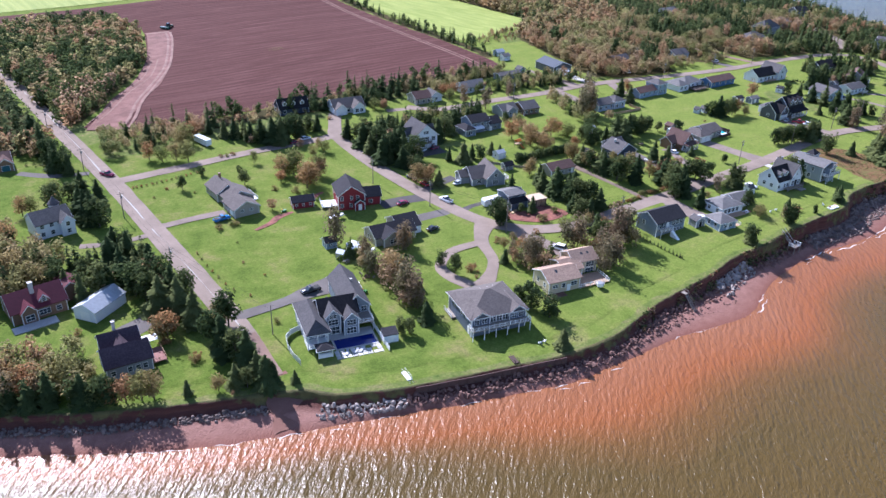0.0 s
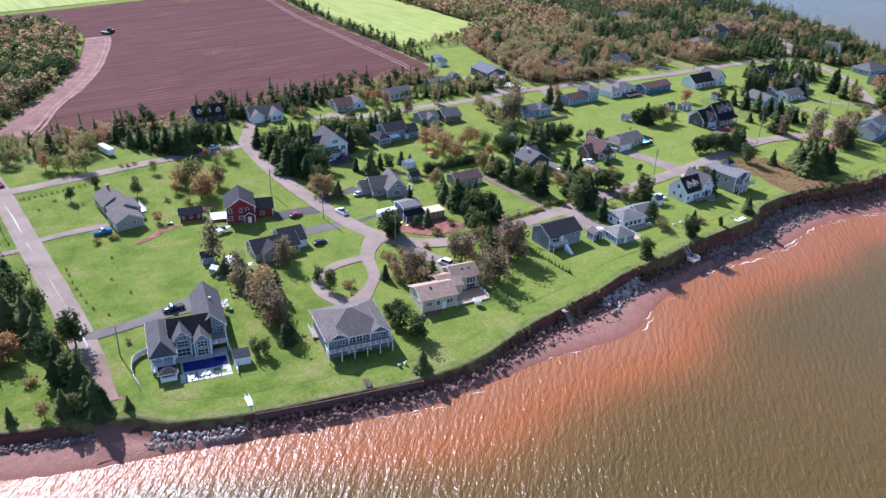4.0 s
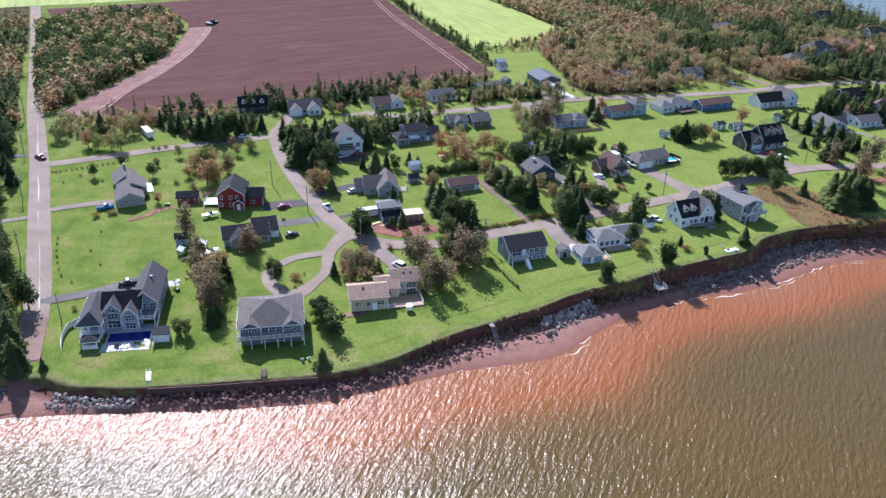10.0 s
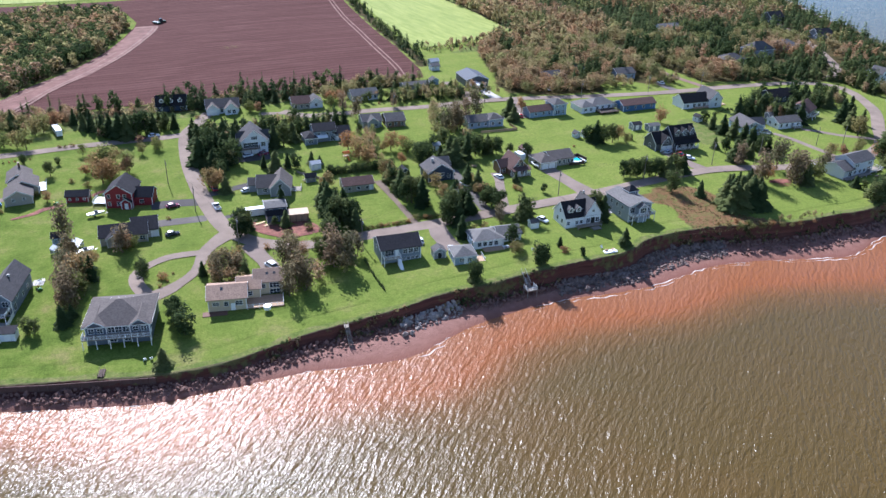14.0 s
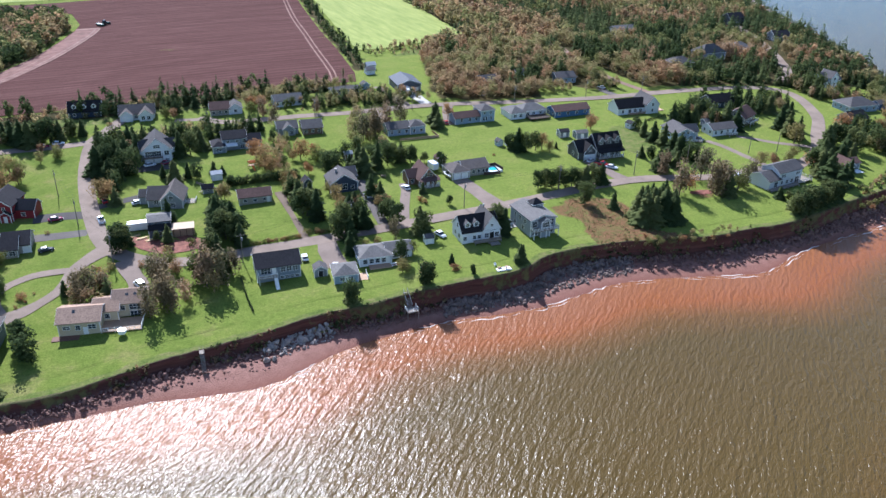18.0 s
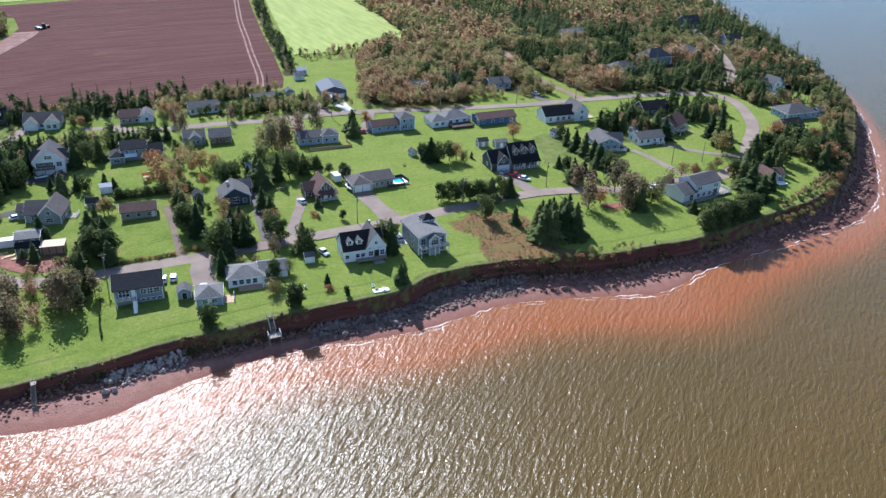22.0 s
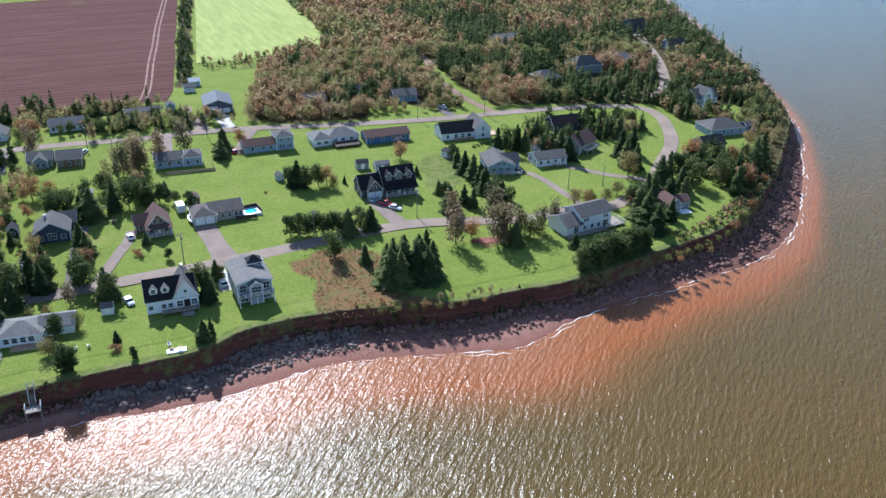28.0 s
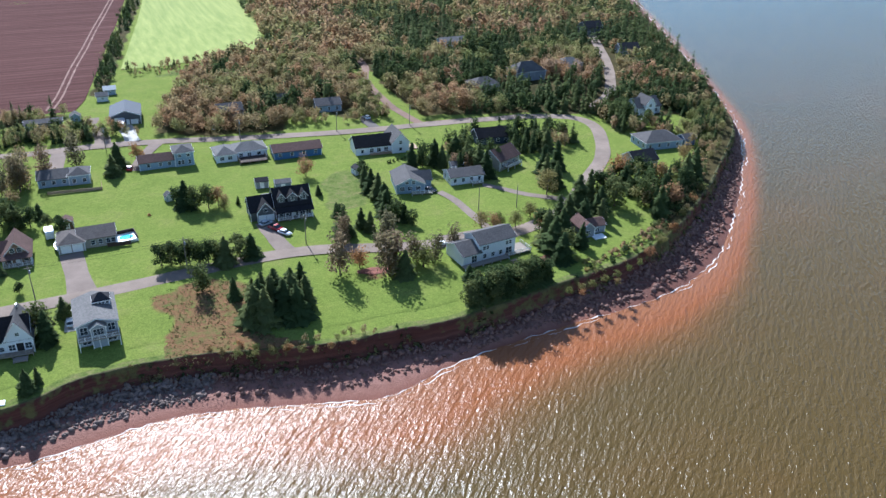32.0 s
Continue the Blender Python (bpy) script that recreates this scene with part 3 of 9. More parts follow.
ribbon("track", [(407, 252.4), (404.8, 268), (403.7, 281), (406.5, 320), (415.5, 349), (422, 420)], 3.8, REDGRAVEL, 0.10, "bare red earth track into the woods", "track")
ribbon("road", [(486, 246), (505, 260), (523, 285), (539, 312), (556, 345), (580, 392)], 5.4, ASPHALT, 0.13, "pale coast road running on through the woods")
ribbon("driveway", [(62, 170), (75, 170), (86, 171), (92, 171)], (4.2, 3.8, 9.0), CHIP, 0.11, "grey chip-seal driveway", "driveway")
ribbon("driveway", [(152.6, 178.5), (147.5, 174.5), (142, 168), (137.5, 157), (129.5, 149.5), (124, 147)], (8.0, 4.6, 3.4, 3.4, 6.0), ASPHALT, 0.14, "pale looped driveway", "driveway")
ribbon("driveway", [(141.4, 168), (131, 168.6), (122.5, 163), (121.2, 156.5), (123, 149)], (3.2, 3.2, 4.5), ASPHALT, 0.17, "pale looped driveway", "driveway")
ribbon("field_track", [(75, 334), (85, 351), (98, 375), (115, 401), (133.5, 440), (147, 477), (159, 514), (161, 524)], (13, 15, 14, 14, 14, 15), TRACK, 0.34, "pale bare earth headland track", "track")

def sheet(name, left, right, y0, y1, step, mat, lift, label, category, ridge=0.0, cols=40):
    """A field between two lines x = left(y) and right(y), with furrow ridges along x."""
    ys = np.arange(y0, y1, step)
    vs = []
    for j, yy in enumerate(ys):
        xs = np.linspace(left(yy), right(yy), cols)
        wav = np.array([noise.noise((x * 0.03, yy * 0.05, 3.0)) for x in xs])
        y2 = yy + wav * 0.8
        vs.append(np.c_[xs, y2, land(xs, y2) + lift + ridge * (j % 2) + 0.1 * wav])
    ob = new(name, mesh_from(name, np.concatenate(vs), grid_faces(cols, len(ys)), mat, False))
    return tagged(ob, label, category, kind="structure")


FL_Y, FL_X = [318, 324, 329, 336, 342, 358, 383, 411, 446, 524, 540, 580, 600, 640, 760], [250, 180, 84, 74, 69.5, 81, 96, 115, 130, 153, 156, 152, 70, 66, 66]
FR_Y, FR_X = [315, 334, 364, 402, 448, 501, 602, 660], [276, 281.6, 286, 291.4, 297, 304.6, 318.7, 327]
sheet("ploughed_field", lambda y: float(np.interp(y, FL_Y, FL_X)), lambda y: float(np.interp(y, FR_Y, FR_X)), 318, 628, 1.3, SOIL, 0.12, "ploughed red-brown field with long furrows", "field", 0.16)
sheet("crop_field", lambda y: 301.4 + (y - 395) * 0.145, lambda y: float(np.interp(y, [384, 389, 394, 401, 489, 576, 760], [318, 334, 349, 378, 390, 402, 428])), 385, 760, 4.0, CROP, 0.3, "bright yellow-green crop field", "field", 0.0)
sheet("far_field", lambda y: -160, lambda y: 300, 640, 800, 8.0, CROP, 0.25, "pale green far field", "field", 0.0)
WHEEL = streaky("dry_wheel_rut", (0.14, 0.075, 0.06), (0.25, 0.148, 0.118), 0.15, 0.15)
for off in (0, 2.6):
    ribbon("wheel_track", [(266 + off, 322), (270.2 + off, 343), (277.6 + off, 400), (284 + off, 444), (291.5 + off, 500), (300 + off, 553), (308.5 + off, 604)], 0.9, WHEEL, 0.36, "pale wheel track along the field's edge", "track")
    ribbon("wheel_track", [(82 + off, 331), (89.4 + off, 345), (99.7 + off, 368), (114 + off, 393), (135.5 + off, 434), (159 + off, 497), (165 + off, 519)], 1.3, WHEEL, 0.42, "pale wheel track on the headland", "track")
    ribbon("wheel_track", [(72 + off * 1.4, 345), (83 + off * 1.4, 361), (98 + off * 1.4, 386), (117 + off * 1.4, 413), (133 + off * 1.4, 449)], 0.7, WHEEL, 0.42, "faint wheel track beside the woodlot", "track")
ribbon("wheel_track", [(153, 521), (160, 522), (167.5, 520)], 2.4, WHEEL, 0.42, "pale turning track at the headland's end", "track")


# ---- building kit ----
class MB:
    """Gathers boxes, prisms and faces into one mesh."""

    def __init__(self):
        self.v, self.f = [], []

    def poly(self, pts):
        n = len(self.v)
        self.v += [tuple(p) for p in pts]
        self.f.append(tuple(range(n, n + len(pts))))
        return self

    def box(self, x0, y0, z0, x1, y1, z1):
        n = len(self.v)
        self.v += [(x, y, z) for z in (z0, z1) for x, y in ((x0, y0), (x1, y0), (x1, y1), (x0, y1))]
        self.f += [tuple(n + i for i in q) for q in ((3, 2, 1, 0), (4, 5, 6, 7), (0, 1, 5, 4), (1, 2, 6, 5), (2, 3, 7, 6), (3, 0, 4, 7))]
        return self

    def hull(self, low, high):
        """A solid between two rings of the same count."""
        n, k = len(self.v), len(low)
        self.v += [tuple(p) for p in low] + [tuple(p) for p in high]
        self.f += [tuple(n + i for i in reversed(range(k))), tuple(n + k + i for i in range(k))]
        self.f += [(n + i, n + (i + 1) % k, n + k + (i + 1) % k, n + k + i) for i in range(k)]
        return self

    def tube(self, a, b, r0, r1, k=6):
        a, b = Vector(a), Vector(b)
        q = (b - a).to_track_quat("Z", "Y")
        ring = [(math.cos(2 * math.pi * i / k), math.sin(2 * math.pi * i / k)) for i in range(k)]
        return self.hull([a + q @ Vector((r0 * c, r0 * s, 0)) for c, s in ring], [b + q @ Vector((r1 * c, r1 * s, 0)) for c, s in ring])

    def mesh(self, name, mat, smooth=False):
        return mesh_from(name, self.v, self.f, mat, smooth)


def part(name, shape, mat, parent, label="", smooth=False):
    """One mesh under a thing or a part."""
    me = shape if isinstance(shape, bpy.types.Mesh) else shape.mesh(name, mat, smooth)
    ob = new(name, me)
    ob.parent = parent
    if label:
        ob["label"] = label
    return ob


def thing(name, x, y, rot=0.0, label="", category="", group="", z=None):
    ob = new(name)
    ob.matrix_basis = pose(x, y, gz(x, y) if z is None else z, 0, 0, rot)
    ob.empty_display_size = 0.3
    return tagged(ob, label, category, group)


WINDOW_CACHE = {}


def window_meshes(w, h, style, trim):
    key = (round(w, 2), round(h, 2), style, trim.name)
    if key not in WINDOW_CACHE:
        f, t = MB(), 0.085
        n = max(1, round(w / 0.85))
        xs = [-w / 2 - t, -w / 2]
        for i in range(1, n):
            xs += [-w / 2 + w * i / n - 0.035, -w / 2 + w * i / n + 0.035]
        xs += [w / 2, w / 2 + t]
        zs = [-t, 0.0] + ([h * 0.5 - 0.03, h * 0.5 + 0.03] if style == "sash" else []) + [h, h + t]
        nx, nz = len(xs), len(zs)
        f.v = [(x, y, z) for y in (-0.07, 0.02) for z in zs for x in xs]
        solid = lambda i, j: 0 <= i < nx - 1 and 0 <= j < nz - 1 and not (i % 2 and j % 2)  # noqa: E731
        V = lambda i, j, k: k * nx * nz + j * nx + i  # noqa: E731
        for i in range(nx):
            for j in range(nz):
                if solid(i, j):
                    f.f.append((V(i, j, 0), V(i + 1, j, 0), V(i + 1, j + 1, 0), V(i, j + 1, 0)))
                if j < nz - 1 and solid(i, j) != solid(i - 1, j):
                    q = (V(i, j, 0), V(i, j + 1, 0), V(i, j + 1, 1), V(i, j, 1))
                    f.f.append(q[::-1] if solid(i, j) else q)
                if i < nx - 1 and solid(i, j) != solid(i, j - 1):
                    q = (V(i, j, 0), V(i + 1, j, 0), V(i + 1, j, 1), V(i, j, 1))
                    f.f.append(q if not solid(i, j) else q[::-1])
        pane = MB().box(-w / 2, -0.03, 0, w / 2, 0.01, h)
        WINDOW_CACHE[key] = (f.mesh("window", trim), pane.mesh("pane", GLASS))
    return WINDOW_CACHE[key]


def place_on(ob, side, x0, y0, x1, y1, u, z, out=0.0):
    """Turns a part made for a south wall onto a side of a block; u runs along the wall from its left end as seen from outside."""
    if side == "S":
        ob.matrix_basis = pose(x0 + u, y0 - out, z)
    elif side == "N":
        ob.matrix_basis = pose(x1 - u, y1 + out, z, 0, 0, 180)
    elif side == "W":
        ob.matrix_basis = pose(x0 - out, y1 - u, z, 0, 0, -90)
    else:
        ob.matrix_basis = pose(x1 + out, y0 + u, z, 0, 0, 90)


def add_window(house, blk, side, u, z, w, h, style="sash", trim=None):
    fm, pm = window_meshes(w, h, style, trim or WHITE)
    f = part("window", fm, None, house)
    place_on(f, side, *blk[:4], u, z)
    part("pane", pm, None, f)
    return f


def add_door(house, blk, side, u, w=0.95, h=2.05, mat=None, name="door", z=0.12):
    m = MB().box(-w / 2 - 0.1, -0.06, 0, -w / 2, 0.02, h + 0.1).box(w / 2, -0.06, 0, w / 2 + 0.1, 0.02, h + 0.1).box(-w / 2, -0.06, h, w / 2, 0.02, h + 0.1)
    d = part("door_frame", m, WHITE, house)
    place_on(d, side, *blk[:4], u, z)
    leaf = MB().box(-w / 2, -0.03, 0, w / 2, 0.01, h)
    for i in range(2 if name == "door" else 4):
        zz = h * (0.1 + i * (0.5 if name == "door" else 0.23))
        leaf.box(-w * 0.38, -0.045, zz, w * 0.38, -0.03, zz + h * (0.36 if name == "door" else 0.17))
    part(name, leaf, mat or WHITE, d)


def add_walls(house, blk, mat):
    """A solid block with its gable peaks. blk: x0, y0, x1, y1, height, roof, rise, overhang (, base)."""
    x0, y0, x1, y1, h, roof, rise, over = blk[:8]
    base = blk[8] if len(blk) > 8 else -0.6
    m = MB()
    if roof == "gx":
        ym = (y0 + y1) / 2
        ring = [(y0, base), (y1, base), (y1, h), (ym, h + rise), (y0, h)]
        m.hull([(x0, a, b) for a, b in ring], [(x1, a, b) for a, b in ring])
    elif roof == "gy":
        xm = (x0 + x1) / 2
        ring = [(x0, base), (x0, h), (xm, h + rise), (x1, h), (x1, base)]
        m.hull([(a, y0, b) for a, b in ring], [(a, y1, b) for a, b in ring])
    elif roof == "shed":
        ring = [(y0, base), (y1, base), (y1, h + rise), (y0, h)]
        m.hull([(x0, a, b) for a, b in ring], [(x1, a, b) for a, b in ring])
    else:
        m.box(x0, y0, base, x1, y1, h)
    ob = part("wall", m, mat, house)
    for cx, cy in ((x0, y0), (x1, y0), (x0, y1), (x1, y1)):
        if cy == y0 or roof != "flat":
            part("corner_board", MB().box(cx - 0.09, cy - 0.09, base, cx + 0.09, cy + 0.09, h - 0.02), WHITE, ob)
    return ob


def add_roof(house, blk, mat, trim=None):
    x0, y0, x1, y1, h, roof, rise, o = blk[:8]
    t, m, boards = 0.2, MB(), []
    if roof in ("gx", "gy"):
        if roof == "gx":
            a0, a1, b0, b1 = x0 - o, x1 + o, y0, y1
            P = lambda a, b, z: (a, b, z)  # noqa: E731
        else:
            a0, a1, b0, b1 = y0 - o, y1 + o, x0, x1
            P = lambda a, b, z: (b, a, z)  # noqa: E731
        bm_ = (b0 + b1) / 2
        s = rise / (bm_ - b0)
        for e, sg in ((b0 - o, 1), (b1 + o, -1)):
            zl, zr = h - o * s + 0.02, h + rise + 0.02
            low = [P(a0, e, zl), P(a1, e, zl), P(a1, bm_, zr), P(a0, bm_, zr)]
            if (sg < 0) ^ (roof == "gy"):
                low = low[::-1]
            m.hull(low, [(p[0], p[1], p[2] + t) for p in low])
        for a in (a0 - 0.05, a1 - 0.03):
            for e in (b0 - o, b1 + o):
                zl, zr = h - o * s + 0.02, h + rise + 0.02
                boards.append(MB().hull([P(a, e, zl - 0.1), P(a + 0.08, e, zl - 0.1), P(a + 0.08, bm_, zr - 0.1), P(a, bm_, zr - 0.1)],
                         [P(a, e, zl + t * 0.8), P(a + 0.08, e, zl + t * 0.8), P(a + 0.08, bm_, zr + t * 0.8), P(a, bm_, zr + t * 0.8)]))
    elif roof == "hip":
        X0, Y0, X1, Y1 = x0 - o, y0 - o, x1 + o, y1 + o
        k = min(X1 - X0, Y1 - Y0) / 2
        if X1 - X0 >= Y1 - Y0:
            r0, r1 = (X0 + k, (Y0 + Y1) / 2), (X1 - k, (Y0 + Y1) / 2)
        else:
            r0, r1 = ((X0 + X1) / 2, Y0 + k), ((X0 + X1) / 2, Y1 - k)
        z, zt = h - 0.05, h + rise
        e = [(X0, Y0), (X1, Y0), (X1, Y1), (X0, Y1)]
        n = len(m.v)
        m.v += [(*p, z - 0.15) for p in e] + [(*p, z) for p in e] + [(*r0, zt), (*r1, zt)]
        f = [(3, 2, 1, 0), (0, 1, 5, 4), (1, 2, 6, 5), (2, 3, 7, 6), (3, 0, 4, 7)]
        f += [(4, 5, 9, 8), (5, 6, 9), (6, 7, 8, 9), (7, 4, 8)] if X1 - X0 >= Y1 - Y0 else [(4, 5, 8), (5, 6, 9, 8), (6, 7, 9), (7, 4, 8, 9)]
        m.f += [tuple(n + i for i in q) for q in f]
        boards += [MB().box(X0 - 0.03, Y0 - 0.03, z - 0.2, X1 + 0.03, Y0, z - 0.02), MB().box(X0 - 0.03, Y0, z - 0.2, X0, Y1, z - 0.02), MB().box(X1, Y0, z - 0.2, X1 + 0.03, Y1, z - 0.02)]
    elif roof == "shed":
        s = rise / (y1 - y0)
        low = [(x0 - o, y0 - o, h - o * s + 0.02), (x1 + o, y0 - o, h - o * s + 0.02), (x1 + o, y1 + o, h + rise + o * s + 0.02), (x0 - o, y1 + o, h + rise + o * s + 0.02)]
        m.hull(low, [(p[0], p[1], p[2] + t) for p in low])
    else:
        m.box(x0 - o, y0 - o, h, x1 + o, y1 + o, h + 0.25)
    ob = part("roof", m, mat, house)
    for b in boards:
        part("fascia", b, trim or WHITE, ob)
    return ob


def add_chimney(house, x, y, z0, z1, mat=None, w=0.7):
    m = MB().box(x - w / 2, y - w / 2, z0, x + w / 2, y + w / 2, z1).box(x - w / 2 - 0.08, y - w / 2 - 0.08, z1, x + w / 2 + 0.08, y + w / 2 + 0.08, z1 + 0.15)
    part("chimney", m, mat or CONCRETE, house)


def rail(parent, pts, z, h=1.0, gap=1.5, mat=None, name="railing"):
    """Posts, top and bottom rails and balusters along a line."""
    m = MB()
    for (ax, ay), (bx, by) in zip(pts[:-1], pts[1:]):
        L = math.hypot(bx - ax, by - ay)
        n = max(1, round(L / gap))
        for i in range(n + 1):
            u = i / n
            x, y = ax + (bx - ax) * u, ay + (by - ay) * u
            m.box(x - 0.06, y - 0.06, z, x + 0.06, y + 0.06, z + h + 0.08)
        for zz in (z + 0.12, z + h - 0.06):
            m.tube((ax, ay, zz), (bx, by, zz), 0.045, 0.045, 4)
        for i in range(int(L / 0.3)):
            u = (i + 0.5) * 0.3 / L
            x, y = ax + (bx - ax) * u, ay + (by - ay) * u
            m.box(x - 0.02, y - 0.02, z + 0.12, x + 0.02, y + 0.02, z + h - 0.06)
    return part(name, m, mat or WHITE, parent)


def deck(house, x0, y0, x1, y1, z, mat=None, rails="SWE", post_mat=None, under=0.0):
    d = part("deck", MB().box(x0, y0, z - 0.22, x1, y1, z), mat or WOODGREY, house)
    for sides, pts in (("S", [(x0 + .06, y0 + .06), (x1 - .06, y0 + .06)]), ("W", [(x0 + .06, y1), (x0 + .06, y0 + .06)]), ("E", [(x1 - .06, y0 + .06), (x1 - .06, y1)])):
        if sides in rails:
            rail(d, pts, z, mat=post_mat or WHITE)
    n = max(2, round((x1 - x0) / 2.6))
    for i in range(n):
        u = x0 + 0.1 + (x1 - x0 - 0.2) * i / (n - 1)
        part("post", MB().box(u - 0.08, y0 + 0.05, -0.6, u + 0.08, y0 + 0.21, z - 0.22), post_mat or WHITE, d)
    return d


def steps(house, x0, x1, y0, z, mat=None):
    """A flight going down towards -y from height z."""
    n = max(1, round(z / 0.18))
    for i in range(n):
        part("step", MB().box(x0, y0 - 0.28 * (i + 1) + 0.004, -0.3, x1, y0 - 0.28 * i, z - z * (i + 1) / (n + 1)), mat or WOODGREY, house)


def dormer(house, x, y, z, w, depth, h, rise, wall, roofm, win=True):
    """A gabled dormer facing south whose front stands at y."""
    blk = (x - w / 2, y, x + w / 2, y + depth, z + h, "gy", rise, 0.25, z - 0.5)
    m = MB()
    ring = [(blk[0], z - 0.3), (blk[0], z + h), (x, z + h + rise), (blk[2], z + h), (blk[2], z - 0.3)]
    m.hull([(a, y, b) for a, b in ring], [(a, y + depth, b) for a, b in ring])
    d = part("dormer", m, wall, house)
    add_roof(d, blk, roofm)
    if win:
        fm, pm = window_meshes(min(1.0, w - 0.6), min(1.2, h), "sash", WHITE)
        f = part("window", fm, None, house)
        f.matrix_basis = pose(x, y, z + h * 0.3)
        part("pane", pm, None, f)


def house(label, x, y, rot, blocks, wall, roof, wins=(), doors=(), category="house", name="house", group="", z=None, w=1.1, h=1.25):
    """A house whose front-left corner stands at x, y. wins: block number, side, along the wall, height (, width, height)."""
    ob = thing(name, x, y, rot, label, category, group, z)
    walls = wall if isinstance(wall, list) else [wall] * len(blocks)
    roofs = roof if isinstance(roof, list) else [roof] * len(blocks)
    for b, wm, rm in zip(blocks, walls, roofs):
        add_walls(ob, b, wm)
        add_roof(ob, b, rm)
    for i, side, u, zz, *size in wins:
        add_window(ob, blocks[i], side, u, zz, *(size or (w, h)))
    for i, side, u, *rest in doors:
        add_door(ob, blocks[i], side, u, *rest)
    return ob


def row(i, side, z, us, *size):
    return [(i, side, u, z, *size) for u in us]


# ---- houses ----
S_GREY, S_BLUEG, S_NAVY = siding("grey_siding", (0.25, 0.265, 0.29)), siding("blue_grey_siding", (0.20, 0.235, 0.28)), siding("navy_siding", (0.05, 0.065, 0.10))
S_SLATE = siding("slate_blue_siding", (0.10, 0.125, 0.165))
S_WHITE, S_RED, S_TAN = siding("white_siding", (0.72, 0.74, 0.77)), siding("barn_red_siding", (0.22, 0.022, 0.030)), siding("cream_siding", (0.52, 0.44, 0.30))
S_LTBLUE, S_BEIGE, S_CHAR = siding("light_blue_siding", (0.27, 0.35, 0.44)), siding("beige_siding", (0.36, 0.33, 0.28)), siding("charcoal_siding", (0.10, 0.105, 0.115))
S_BROWN, S_BLUE = siding("brown_log_siding", (0.20, 0.12, 0.075)), siding("blue_siding", (0.08, 0.16, 0.31))
R_GREY, R_DARK, R_BLACK = shingle("grey_shingles", (0.105, 0.098, 0.097)), shingle("dark_shingles", (0.038, 0.036, 0.04)), shingle("black_shingles", (0.026, 0.024, 0.026))
R_TAN, R_BROWN, R_LIGHT = shingle("tan_shingles", (0.34, 0.235, 0.175)), shingle("brown_shingles", (0.12, 0.075, 0.065)), shingle("pale_grey_shingles", (0.16, 0.152, 0.146))
R_SLATE = shingle("slate_grey_shingles", (0.085, 0.08, 0.082))
R_TAUPE = shingle("taupe_shingles", (0.125, 0.108, 0.1))
R_RED, R_METAL = plain("red_metal_roof", (0.1, 0.016, 0.026), 0.6), plain("pale_metal_roof", (0.36, 0.38, 0.4), 0.5, 0.3, 0.2)


def simple(label, x, y, rot, w, d, h, roof, rise, wall, roofm, front=3, sidew=2, storeys=1, size=(1.1, 1.25), **kw):
    """An ordinary house: one block with windows in even rows and a door."""
    blk = (0, 0, w, d, h, roof, rise, 0.45)
    wins = []
    for s in range(storeys):
        z = 0.95 + 2.7 * s
        wins += row(0, "S", z, [w * (i + 0.5) / front for i in range(front)])
        wins += row(0, "W", z, [d * (i + 0.5) / sidew for i in range(sidew)])
        wins += row(0, "E", z, [d * (i + 0.5) / sidew for i in range(sidew)])
    return house(label, x, y, rot, [blk], wall, roofm, wins, w=size[0], h=size[1], **kw)



# -- grey house with the pool --
h1 = house("large blue-grey two-storey house with white-trimmed gables above a blue pool", 71, 146.5, -15, [
    (0, 3.6, 5.2, 15, 4.1, "flat", 0.0, 0.1), (4.8, 5.6, 14, 13.5, 5.2, "gx", 2.7, 0.5), (9.9, 3.2, 13.5, 9.5, 4.7, "gy", 1.7, 0.4),
    (11.4, 8.5, 17.8, 25, 5.0, "gy", 3.1, 0.5), (5.6, 4.4, 9.2, 10.5, 5.6, "gy", 1.8, 0.45)],
    S_BLUEG, [R_SLATE, R_BLACK, R_SLATE, R_SLATE, R_SLATE],
    [(2, "S", 1.8, 0.5, 2.4, 1.7), (2, "S", 1.8, 2.9, 2.2, 1.5), (4, "S", 1.8, 0.4, 2.9, 2.0), (4, "S", 1.8, 3.0, 2.4, 1.5), (4, "S", 1.8, 4.9, 1.7, 1.0),
     (3, "E", 2, 0.9, 1.8, 1.8), (3, "E", 5, 2.9), (3, "E", 9, 1.2), (3, "E", 13, 1.2), (0, "S", 2.6, 1.0, 3.2, 1.9), (0, "W", 3, 1.2), (0, "W", 7, 1.2), (0, "W", 10, 1.2), (3, "W", 9, 3.2)],
    [(0, "N", 2.6, 3.2, 2.2, None, "garage_door")])
deck(h1, 13.6, 3.6, 17.6, 8.5, 2.7, WOODGREY, "SE")
deck(h1, -0.2, -0.4, 5.2, 3.6, 0.5, WHITE, "SW")
add_roof(h1, (0, -0.2, 5.2, 15, 4.42, "hip", 2.4, 0.55), R_SLATE)
for a, b in ((0.0, 0.0), (2.4, 0.0), (4.9, 0.0), (0.0, 2.4), (4.9, 2.4)):
    part("porch_post", MB().box(a - 0.12, b - 0.12, 0.5, a + 0.12, b + 0.12, 4.3), WHITE, h1)
for a in (13.1, 15.4):
    add_window(h1, (13.6, 8.5, 17.6, 12, 5), "S", a - 12.6, 0.6, 1.4, 2.0), add_window(h1, (13.6, 8.5, 17.6, 12, 5), "S", a - 12.6, 3.0, 1.4, 1.5)
add_chimney(h1, 15.4, 17, 5.5, 7.9, CONCRETE, 0.5)
pool = thing("swimming_pool", 71, 146.5, -15, "dark blue in-ground swimming pool with pale coping", "pool")
